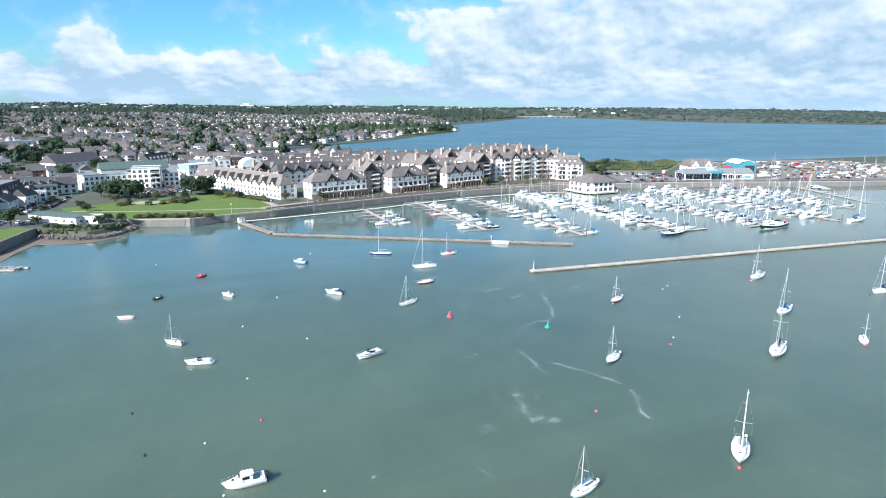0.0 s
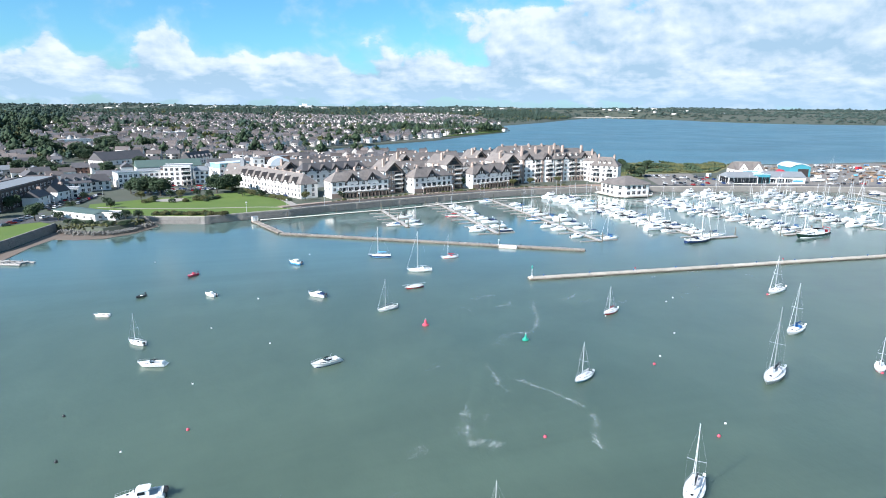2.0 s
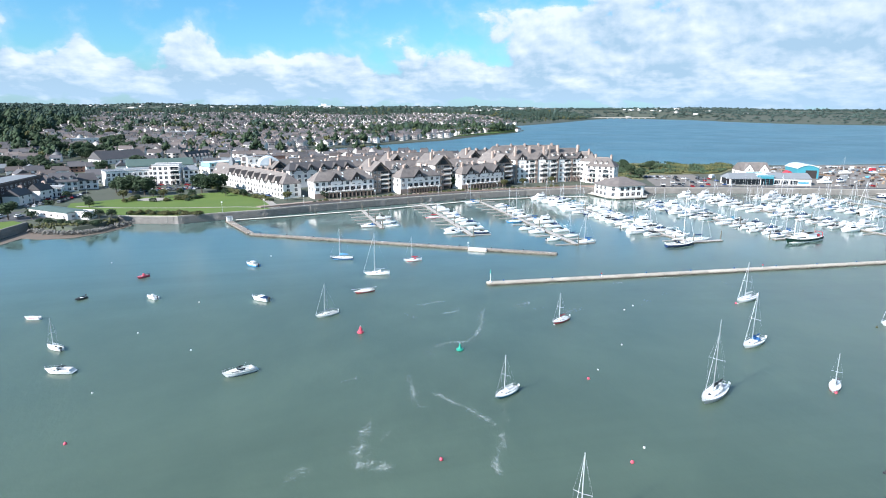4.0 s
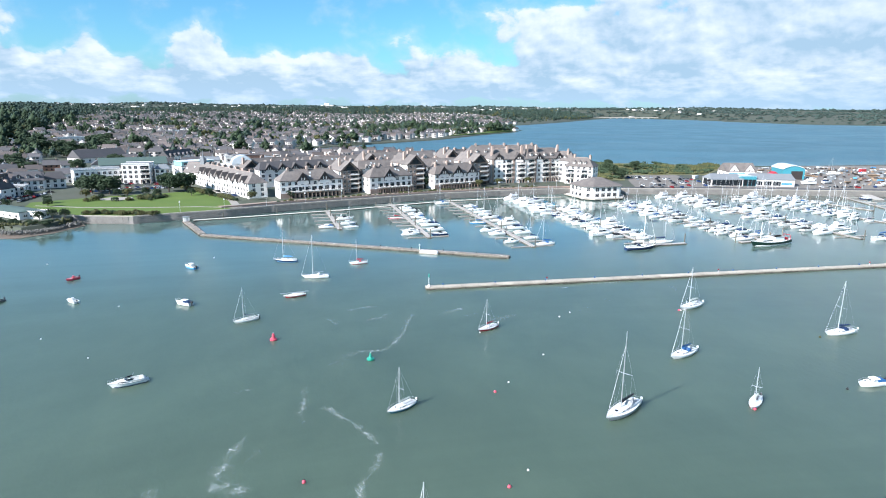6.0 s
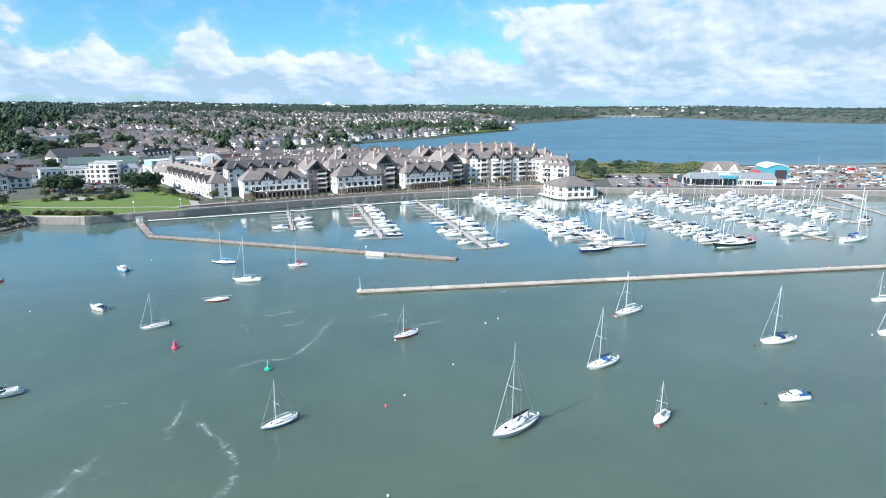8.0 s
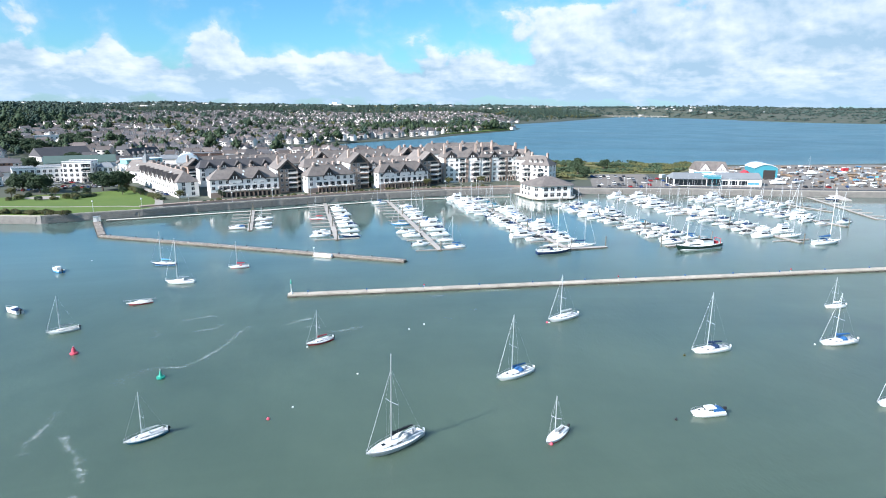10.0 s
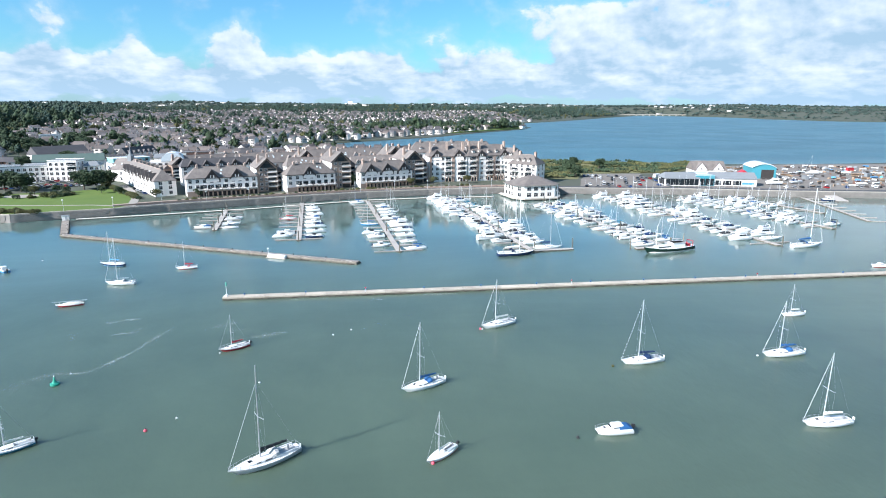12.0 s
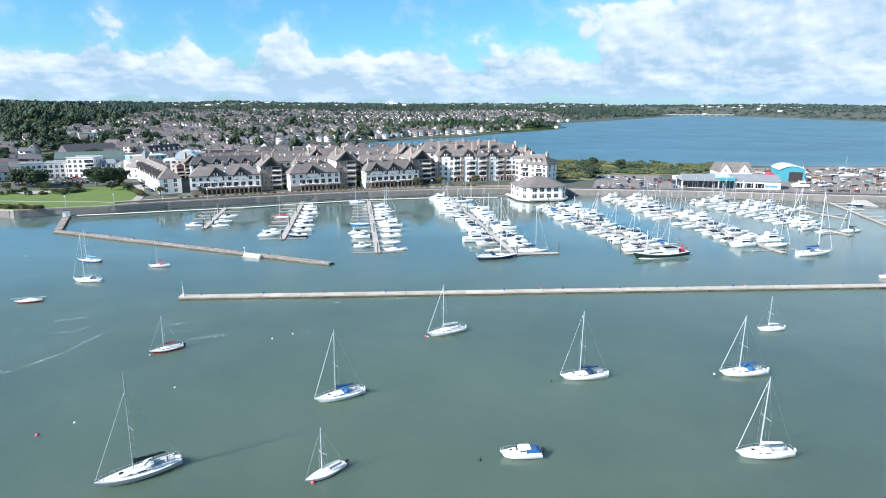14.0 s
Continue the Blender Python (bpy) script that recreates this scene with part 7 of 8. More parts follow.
th = building("yard_link", pose(384.5, 404, 3, 0, 0, -15), "teal flat-roofed link building", 12, 20, 6.8, 0.6, wall=TEAL, roof=PALEROOF, rows=(), flat=True, group=YARD)
for x in (-4.3, -1.45, 1.45, 4.3):
    part("glazing", Geo().box(x, -10.05, 0.3, 2.6, 0.12, 4.6), GLASS, th, "dark entrance glazing")
th = building("clubhouse", pose(424, 462, 3, 0, 0, -12), "white gabled clubhouse with pale roof", 25, 17, 4.2, 6.0, roof=SLATE, rows=(1.0,), bay=6, gables=(-6.5, 6.5), gable_w=10, board=RENDER, group=YARD)
th = thing("boat_shed", pose(453, 438, 3, 0, 0, -20) @ Matrix.Diagonal((0.78, 0.72, 0.96, 1)), "teal boat shed with a pale arched roof", "shed", YARD)
part("wall", Geo().box(0, 0, -0.4, 21, 34, 8.9), TEAL, th)
ring = [(-11.2, 8.4), (-8, 10.2), (-4, 11.4), (0, 11.8), (4, 11.4), (8, 10.2), (11.2, 8.4), (8, 9.7), (4, 10.9), (0, 11.3), (-4, 10.9), (-8, 9.7)]
part("roof", Geo().loft([[(x, -18, z) for x, z in ring], [(x, 18, z) for x, z in ring]]), PALEROOF, th)
g = Geo()
arc = [(-10.6, 8.4), (10.6, 8.4), (8, 9.8), (4, 11.0), (0, 11.4), (-4, 11.0), (-8, 9.8)]
g.loft([[(x, -17.05, z) for x, z in arc], [(x, -16.6, z) for x, z in arc]])
part("front_gable", g, TEAL, th)
# no real opening: a black sheet on the wall shows the shade inside
part("doorway", Geo().box(3, -17.06, 0, 11, 0.2, 7.0), BOARD, th, "dark panel painted as the shaded open doorway")
part("red_awning", Geo().gable(-16, -6, 3.5, 12, 7, 2.2, 90, 0.2, 0.2), RED, th, "red canvas awning")
# travel-lift dock ramp
g = thing("slipway", pose(0, 0, 0), "grey timber dock ramp below the boatyard", "slipway")
part("ramp", Geo().add([(443, 374, 2.9), (450, 371, 2.9), (440, 336, 0.5), (434, 338, 0.5), (443, 374, 2.4), (450, 371, 2.4), (440, 336, 0.1), (434, 338, 0.1)], [(0, 1, 2, 3), (7, 6, 5, 4), (0, 4, 5, 1), (1, 5, 6, 2), (2, 6, 7, 3), (3, 7, 4, 0)]), TIMBER, g, "grey timber ramp")
for k in range(6):
    p = Vector((443.4, 373.5)).lerp(Vector((434.4, 338.5)), (k + 0.5) / 6)
    part("pile", Geo().tube((p.x, p.y, -2), (p.x, p.y, 2.6 - k * 0.4), 0.2, 0.2, 6), CONCSIDE, g)
motor_boat(afloat(429, 340.5, 175), "dark workboat moored by the dock ramp", 8.5, 3.0, "wheel", hull=NAVY, motors=0, group=BERTH)

# ---- park, promenade, streets ----
def sheet(name, outline, z, mat, label, category, kind="structure", thick=0.5):
    return lone(name, Geo().prism(outline, z - thick, z), mat, label, category, kind=kind)


def band(name, line, width, z, mat, label, category="path", thick=0.4):
    """A paved strip along a line of points."""
    pts = [Vector(p) for p in line]
    left, right = [], []
    for i, p in enumerate(pts):
        d = (pts[min(i + 1, len(pts) - 1)] - pts[max(i - 1, 0)]).normalized()
        n = Vector((-d.y, d.x)) * width / 2
        left.append(p + n)
        right.append(p - n)
    g = Geo()
    for i in range(len(pts) - 1):
        q = [left[i], right[i], right[i + 1], left[i + 1]]
        g.add([(*p, z - thick) for p in q] + [(*p, z) for p in q], [(4, 5, 6, 7), (0, 1, 5, 4), (2, 3, 7, 6), (1, 2, 6, 5), (3, 0, 4, 7)])
    return lone(name, g, mat, label, category, kind="structure")


GRAVEL = material("pale_yard_gravel", (0.23, 0.205, 0.175), (0.13, 0.118, 0.105), 0.95, scale=0.05, fine=0.5, coords="World")
PARK = [(-44, 340.5), (-16.3, 333), (0, 339), (25, 346), (31, 354), (22, 384), (10, 412), (2, 428), (-6, 434), (-44, 421), (-76, 416), (-88, 403), (-82, 374), (-58, 352)]
sheet("lawn", PARK, 3.62, LAWN, "bright mown grass of the waterfront park", "lawn")
sheet("lawn_west", [(-104, 272), (-98, 274), (-92.2, 290), (-85.2, 327), (-92, 333), (-104, 327), (-112, 300)], 3.62, LAWN, "small bright lawn above the beach", "lawn")
band("park_path", [(-78, 376), (-52, 366), (-20, 360), (10, 358), (29, 352)], 1.8, 3.66, PAVE, "pale path across the park lawn")
band("park_path_east", [(31, 352), (25, 378), (12, 412), (4, 428), (-2, 440)], 4.2, 3.67, PAVE, "pale paved lane between lawn and terrace")
sheet("park_plaza", [(-50, 392), (-38, 390), (-33, 396), (-36, 403), (-48, 403), (-52, 398)], 3.68, PAVE, "pale paved seating area in the park", "pavement")
quay = [(p[0], p[1]) for p in SHORE[13:22]]
inward = []
for i, p in enumerate(quay):
    d = (Vector(quay[min(i + 1, len(quay) - 1)]) - Vector(quay[max(i - 1, 0)])).normalized()
    inward.append(Vector(p) + Vector((-d.y, d.x)) * 3.6)
band("promenade", inward, 6.0, 3.60, ASPH, "grey promenade along the sea wall")
band("forecourt", [p + Vector((-2.4, 7.6)) for p in inward], 9.0, 3.63, BRICK, "brown brick-paved forecourt below the terraces")
band("garden_wall", [p + Vector((-1.0, 3.4)) for p in inward], 0.35, 4.5, BRICK, "low brown brick garden wall along the promenade", "wall", 0.9)
band("quay_road", [(277, 400), (302, 396), (357, 386), (421, 367), (476, 354), (560, 337)], 12, 3.12, ASPH, "grey quay road behind the wall", "road")
sheet("car_park", [(296, 400), (322, 397), (356, 392), (360, 424), (372, 470), (330, 474), (312, 440)], 3.08, GRAVEL, "worn pale grey car park by the marina", "road")
sheet("yard", [(362, 388), (424, 372), (480, 358), (640, 322), (700, 400), (640, 520), (560, 528), (480, 520), (440, 500), (380, 440)], 3.09, GRAVEL, "bare gravel boatyard ground", "yard")
sheet("scrubland", [(284, 440), (310, 442), (328, 476), (372, 474), (400, 470), (436, 502), (478, 536), (410, 570), (330, 598), (290, 560), (282, 500)], 3.10, ROUGHG, "rough yellow-green scrub behind the car park", "grass")
sheet("village_square", [(-97, 398), (-89, 404), (-77, 417), (-44, 422.5), (-6, 436), (2, 430), (-10, 452), (-14, 474), (-30, 470), (-62, 466), (-92, 462)], 3.55, ASPH, "asphalt street and parking beside the park", "road")
sheet("harbour_lane", [(-119, 328), (-106, 329), (-93, 335), (-84, 346), (-86, 372), (-90, 402), (-97, 440), (-116, 444), (-113, 380)], 3.56, ASPH, "asphalt lane and parking behind the clubhouse", "road")
STREETS = [
    ([(-118, 330), (-104, 352), (-98, 400), (-96, 440), (-88, 456), (-60, 462), (-30, 462), (-14, 470), (2, 448), (28, 396)], 7.5),
    ([(-96, 440), (-112, 500), (-128, 600), (-150, 760), (-200, 1000)], 8.0), ([(-30, 462), (-34, 520), (-60, 600), (-40, 760), (20, 900), (160, 1040), (300, 1200)], 7.0),
    ([(-128, 600), (-60, 600), (10, 620), (60, 600)], 6.5), ([(-400, 560), (-128, 600)], 7),
]
for line, w in STREETS:
    band("street", line, w, 3.58, ASPH, "grey asphalt village street", "road")
band("quay_apron", [(-84, 336), (-98, 352)], 14, 3.60, ASPH, "grey parking apron beside the clubhouse", "road")

# ---- trees ----
def clear_spot(x, y):
    """Ground without buildings set by hand."""
    return not (x > -112 and y < 545) and not (-185 < x < -40 and 575 < y < 690) and not (x > -30 and y < 600)


def blob(g, x, y, z, r, rng):
    """A ragged leaf clump of a dozen faces."""
    n = 5
    a0 = rng.uniform(0, 6.28)
    ring = [(x + r * rng.uniform(0.7, 1.25) * math.cos(a0 + i * 6.283 / n), y + r * rng.uniform(0.7, 1.25) * math.sin(a0 + i * 6.283 / n), z + r * rng.uniform(-0.35, 0.35)) for i in range(n)]
    g.add(ring + [(x + rng.uniform(-0.3, 0.3) * r, y, z + r * rng.uniform(0.7, 1.1)), (x, y + rng.uniform(-0.3, 0.3) * r, z - r * rng.uniform(0.5, 0.9))],
          [(i, (i + 1) % n, n) for i in range(n)] + [((i + 1) % n, i, n + 1) for i in range(n)])


TREES = {}


def shrub(kind, m, label):
    """A low mound of leaf clumps on the ground, one mesh."""
    spread, height, leaf, seed, clumps = kind
    rng = random.Random(seed)
    crown = Geo()
    for i in range(clumps):
        a, r = rng.uniform(0, 6.283), spread * 0.8 * rng.random() ** 0.6
        top = height * (1 - 0.55 * (r / spread) ** 2) * rng.uniform(0.55, 0.95)
        blob(crown, r * math.cos(a), r * math.sin(a), top if rng.random() < 0.7 else top * rng.uniform(0.1, 0.8), spread * rng.uniform(0.09, 0.16), rng)
    ob = lone("shrub", crown, leaf, label, "shrub", "shrubs")
    ob.matrix_world = m
    return ob


def tree(kind, m, label, name="tree"):
    """A broad tree: tapered trunk, limbs and a crown of several hundred leaf clumps in uneven lobes."""
    if kind in TREES:
        ob = copy_thing(TREES[kind], m)
        ob["label"] = label
        return ob
    spread, height, leaf, seed, clumps = kind
    rng = random.Random(seed)
    if name == "shrub":
        th = shrub(kind, m, label)
        TREES[kind] = th
        return th
    th = thing(name, m, label, "tree", "trees")
    g = Geo().tube((0, 0, -0.3), (0.1, 0, height * 0.3), 0.045 * height, 0.03 * height, 8)
    crown = Geo()
    lobes = []
    for i in range(9):
        a, r = i * 2.4 + rng.uniform(-0.4, 0.4), spread * rng.uniform(0.25, 0.62) if i else 0
        lobes.append((r * math.cos(a), r * math.sin(a), height * rng.uniform(0.45, 0.8), spread * rng.uniform(0.3, 0.48)))
        g.tube((0.1, 0, height * 0.27), lobes[-1][:3], 0.018 * height, 0.006 * height, 5)
    for i in range(clumps):
        x, y, z, r = rng.choice(lobes)
        v = Vector((rng.gauss(0, 1), rng.gauss(0, 1), rng.gauss(0.25, 0.9))).normalized() * r * rng.uniform(0.6, 1.08)
        blob(crown, x + v.x, y + v.y, min(z + v.z * 0.85, height), spread * rng.uniform(0.05, 0.095), rng)
    part("trunk", g, BARK, th)
    part("crown", crown, leaf, th)
    TREES[kind] = th
    return th


BUSHY = (2.1, 2.3, LEAF2, 12, 190)
BROAD, ROUND, SMALL, GOLD, BUSH = (8.5, 11.5, LEAF, 5, 1100), (6.0, 9.5, LEAF, 9, 800), (3.2, 5.0, LEAF, 3, 420), (3.6, 6.0, LEAF2, 6, 420), (1.7, 1.9, LEAF, 2, 160)
for x, y, turn in ((-64, 423, 0), (-52, 417, 140), (-19, 423, 60), (-10, 428, 200)):
    tree(BROAD, pose(x, y, 3.6, 0, 0, turn), "broad dark green tree at the edge of the park")
for x, y, turn in ((-8, 436, 50), (-72, 430, 80), (-96, 338, 30), (147, 418, 20), (-118, 372, 10), (-121, 350, 60)):
    tree(ROUND, pose(x, y, 3.6, 0, 0, turn), "rounded dark green tree beside the street")
for x, y, turn in ((-75, 384, 0), (-70, 372, 90), (-45, 408, 40), (-30, 412, 70), (-22, 405, 10), (-85, 336, 5), (-54, 334, 20), (-48, 333, 80), (-57, 327, 50), (-2, 404, 30), (58, 382, 0), (9, 400, 20), (-90, 372, 0), (-94, 410, 50)):
    tree(SMALL, pose(x, y, 3.5, 0, 0, turn), "small round green tree on the grass")
for x, y, turn in ((-38, 402, 0), (-60, 400, 120), (200, 420, 0), (224, 424, 70), (184, 414, 30), (36, 378, 0)):
    tree(GOLD, pose(x, y, 3.5, 0, 0, turn), "small tree with yellowing autumn leaves")
for x, y, turn, big in ((-196, 900, 0, 1.5), (-240, 775, 40, 1.5), (-228, 790, 130, 1.3), (-184, 722, 80, 1.5), (-170, 730, 20, 1.2), (-184, 822, 60, 1.6), (-170, 800, 150, 1.4), (-150, 770, 10, 1.3), (-262, 860, 30, 1.6), (-140, 835, 95, 1.5), (-118, 560, 10, 0.9), (-100, 600, 70, 1.0), (-180, 600, 20, 1.1), (-160, 560, 140, 1.0)):
    tree(BROAD, pose(x, y, 3.4, 0, 0, turn) @ Matrix.Scale(big, 4), "large dark green tree standing among village roofs")
# overgrown bank of the promontory
rng = random.Random(37)
g = Geo()
for i in range(420):
    k = rng.random()
    x, y = -80 + 34 * k + rng.gauss(0, 2.0), 327 - 8 * math.sin(k * 3.1) + 6 * k + rng.gauss(0, 1.8)
    blob(g, x, y, 2.3 + rng.uniform(-0.6, 1.1), rng.uniform(0.35, 0.85), rng)
lone("bank_scrub", g, LEAF2, "tangled green growth on the promontory bank", "shrubs", kind="stuff")
rng = random.Random(31)
for i in range(34):
    x = -42 + i * 1.1 + rng.uniform(-0.4, 0.4)
    if x < -6:
        y = 342.5 - (x + 44) * 0.26 + rng.uniform(0, 3)
        tree(BUSHY if i % 3 else BUSH, pose(x, y, 3.5, 0, 0, rng.uniform(0, 360)) @ Matrix.Scale(rng.uniform(0.6, 1.2), 4), "low flowering shrub along the sea wall", "shrub")
for i in range(30):
    t = i / 29
    p = Vector((33, 381)).lerp(Vector((-12, 452)), t) + Vector((-6.5, -3.2))
    tree(BUSHY if i % 4 else BUSH, pose(p.x + rng.uniform(-0.5, 0.5), p.y, 3.5, 0, 0, rng.uniform(0, 360)) @ Matrix.Scale(rng.uniform(0.8, 1.5), 4), "terrace shrub in front of the white houses", "shrub")
for i in range(52):
    x = 52 + i / 51 * 172
    k = np.interp(x, [v.x for v in inward], [v.y for v in inward])
    tree((BUSH, BUSHY, BUSHY)[i % 3], pose(x, k + 5.2 + rng.uniform(-0.8, 3.2), 3.5, 0, 0, rng.uniform(0, 360)) @ Matrix.Scale(rng.uniform(0.4, 0.95), 4), "loose shrub on the terrace forecourt", "shrub")
for i in range(22):
    x, y = rng.uniform(-84, -50), 0
    y = 338 - (x + 84) * 0.42 + rng.uniform(-7, -2)
    tree(BUSH, pose(x, y, 3.0, 0, 0, rng.uniform(0, 360)) @ Matrix.Scale(rng.uniform(0.6, 1.2), 4), "shrub on the rocky bank below the clubhouse", "shrub")

for i in range(34):
    x, y = -56 + rng.random() * 40, 386 + rng.random() * 22
    if not (-50 < x < -34 and 391 < y < 403):
        tree(BUSH if i % 3 else BUSHY, pose(x, y, 3.5, 0, 0, rng.uniform(0, 360)) @ Matrix.Scale(rng.uniform(0.7, 1.5), 4), "rounded shrub in the park bed", "shrub")
for i in range(46):
    x, y = rng.uniform(-330, -22), rng.uniform(470, 720)
    if clear_spot(x, y):
        tree((ROUND, BROAD, SMALL, GOLD)[i % 4], pose(x, y, 3.4, 0, 0, rng.uniform(0, 360)) @ Matrix.Scale(rng.uniform(0.8, 1.25), 4), "leafy green tree among the village houses")

# dune scrub as one mass of clumps
g = Geo()
rng = random.Random(41)
SCRUB = np.array([(286, 446), (310, 446), (330, 480), (400, 474), (436, 506), (470, 536), (410, 562), (332, 590), (292, 556)])


def in_poly(poly, x, y):
    inside = False
    for (x0, y0), (x1, y1) in zip(poly, np.roll(poly, -1, 0)):
        if (y0 > y) != (y1 > y) and x < (x1 - x0) * (y - y0) / (y1 - y0) + x0:
            inside = not inside
    return inside


while len(g.v) < 7 * 4200:
    x, y = rng.uniform(284, 472), rng.uniform(444, 592)
    if in_poly(SCRUB, x, y) and noise.noise(Vector((x / 16, y / 16, 3))) > 0.02:
        r = rng.uniform(0.4, 1.3)
        blob(g, x, y, 3.1 + r * 0.6 + max(0, noise.noise(Vector((x / 22, y / 22, 9)))) * 2.4, r, rng)
lone("scrub", g, LEAF2, "dense yellow-green dune scrub", "shrubs", kind="stuff")
g = Geo()
while len(g.v) < 7 * 2400:
    x, y = rng.uniform(284, 472), rng.uniform(444, 592)
    if in_poly(SCRUB, x, y) and noise.noise(Vector((x / 20, y / 20, 17))) > 0.06:
        r = rng.uniform(0.5, 1.5)
        blob(g, x, y, 3.1 + r * 0.7 + max(0, noise.noise(Vector((x / 18, y / 18, 21)))) * 3.4, r, rng)
lone("thicket", g, LEAF, "dark green thicket among the dune scrub", "shrubs", kind="stuff")
for x, y in ((312, 452), (325, 500), (340, 530), (318, 478), (356, 512)):
    tree(ROUND, pose(x, y, 3.1, 0, 0, x * 7), "rounded dark green tree in the scrub")

# ---- lamp posts ----
def lamp_post(m):
    th = thing("street_lamp", m, "slim pale lamp post on the sea wall", "lamp", "promenade lamps")
    part("pole", Geo().tube((0, 0, 0), (0, 0, 5.2), 0.09, 0.06, 6), ALU, th)
    part("lantern", Geo().lathe(0, 0, [(0.1, 5.2), (0.42, 5.4), (0.38, 5.8), (0.1, 6.05)], 8), WHITE, th)
    return th


lamp = None
for i in range(13):
    x = 4 + i * 21
    y = float(np.interp(x, [p[0] for p in QUAY], [p[1] for p in QUAY])) + 0.6
    lamp = copy_thing(lamp, pose(x, y, 3.7)) if lamp else lamp_post(pose(x, y, 3.7))
for x, y in ((-86, 420), (-60, 458), (-30, 456), (-100, 380), (320, 402), (350, 396), (388, 384)):
    copy_thing(lamp, pose(x, y, 3.5 if x < 200 else 3.1))

# ---- cars ----
CARS = {}
CAR_PAINTS = {
    "white": material("white_car_paint", (0.72, 0.72, 0.71), (0.66, 0.66, 0.66), 0.25), "silver": material("silver_car_paint", (0.42, 0.43, 0.44), (0.36, 0.37, 0.38), 0.3, metal=0.4),
    "black": material("black_car_paint", (0.015, 0.015, 0.018), (0.025, 0.025, 0.03), 0.22), "red": material("red_car_paint", (0.35, 0.02, 0.025), (0.28, 0.02, 0.02), 0.25),
    "blue": material("blue_car_paint", (0.03, 0.08, 0.22), (0.03, 0.06, 0.17), 0.25), "grey": material("grey_car_paint", (0.13, 0.135, 0.14), (0.10, 0.105, 0.11), 0.3),
}


def car(colour, m):
    if colour in CARS:
        return copy_thing(CARS[colour], m)
    th = thing("car", m, f"{colour} hatchback car parked on the asphalt", "car", "parked cars")
    prof = [(-2.1, 0.35), (-2.15, 0.75), (-2.0, 0.95), (-1.0, 1.0), (0.9, 0.98), (1.9, 0.85), (2.15, 0.6), (2.1, 0.35)]
    part("body", Geo().loft([[(x, y, z) for x, z in prof] for y in (-0.86, 0.86)]), CAR_PAINTS[colour], th)
    part("cabin", Geo().loft([[(-1.85, -0.78 * k, 0.96), (-1.45, -0.66 * k, 1.42), (0.35, -0.66 * k, 1.45), (1.1, -0.78 * k, 0.96)] for k in (1, -1)]), GLASS, th, "dark car windows")
    part("roof", Geo().box(-0.55, 0, 1.42, 1.85, 1.3, 0.07), CAR_PAINTS[colour], th)
    g = Geo().box(0, 0, 0.25, 3.6, 1.5, 0.2)
    for x in (-1.35, 1.35):
        g.tube((x, -0.9, 0.32), (x, 0.9, 0.32), 0.32, 0.32, 8)
    part("undercarriage", g, BLACK, th, "black tyres and floor")
    CARS[colour] = th
    return th


rng = random.Random(51)
paint = ["white", "silver", "black", "grey", "grey", "red", "blue", "silver", "white", "black"]
spots = []
for r in range(5):
    for i in range(18):
        p = Vector((306, 408)).lerp(Vector((357, 398)), i / 17) + Vector((2.2, 12.5)) * r
        if rng.random() < 0.52 and p.x < 366:
            spots.append((p.x, p.y, 80 + rng.choice((0, 180)) + rng.uniform(-3, 3), 3.08))
for x, y, turn in [(-104 + i * 0.6, 326 + i * 5.0, 35) for i in range(5)] + [(-100 + i * 0.4, 372 + i * 7.0, 92) for i in range(8)] + [(-84 + i * 6.2, 458 + i * 0.5, 5) for i in range(9)] + [(24 - i * 4.2, 398 + i * 7.2, 118) for i in range(4)] + [(-94, 345, 60), (-90, 349, 60), (-90, 430, 20), (-108, 476, 100)] + [(-70 + i * 3.1, 429 + i * 0.85, 100) for i in range(18)] + [(-66 + i * 5.6, 442 + i * 1.2, 12) for i in range(9)] + [(-104 + i * 0.3, 380 + i * 6.5, 95) for i in range(8)]:
    spots.append((x, y, turn + rng.uniform(-4, 4), 3.6))
for x, y, turn in [(-113 + i * 0.5, 384 + i * 4.6, 5) for i in range(12)] + [(-92 + i * 0.2, 392 + i * 4.4, 100) for i in range(8)] + [(-84 + i * 5.2, 464.5 + i * 0.3, 4) for i in range(7)] + [(-58 + i * 3.0, 435 + i * 0.9, 104) for i in range(14)]:
    spots.append((x, y, turn + rng.uniform(-4, 4), 3.6))
for x, y, turn in [(430 + i * 5, 378 - i * 1.2, 75) for i in range(6)] + [(470 + i * 9, 372 - i * 2, 60) for i in range(6)] + [(300 + i * 7, 399 - i * 1.4, 80) for i in range(5)]:
    spots.append((x, y, turn + rng.uniform(-6, 6), 3.12))
for i, (x, y, turn, z) in enumerate(spots):
    car(paint[i % len(paint)], pose(x, y, z, 0, 0, turn))

# ---- town, woods and far shore ----
def np_mesh(name, verts, tris, mat, label, category, smooth=False):
    """One large mesh straight from arrays."""
    me = bpy.data.meshes.new(name)
    me.vertices.add(len(verts))
    me.vertices.foreach_set("co", np.ascontiguousarray(verts, dtype=np.float32).ravel())
    me.loops.add(tris.size)
    me.loops.foreach_set("vertex_index", np.ascontiguousarray(tris, dtype=np.int32).ravel())
    me.polygons.add(len(tris))
    me.polygons.foreach_set("loop_start", np.arange(0, tris.size, 3, dtype=np.int32))
    me.materials.append(mat)
    if smooth:
        me.polygons.foreach_set("use_smooth", np.ones(len(tris), bool))
    me.update(calc_edges=True)
    return tagged(new(name, me), label, category, kind="stuff")


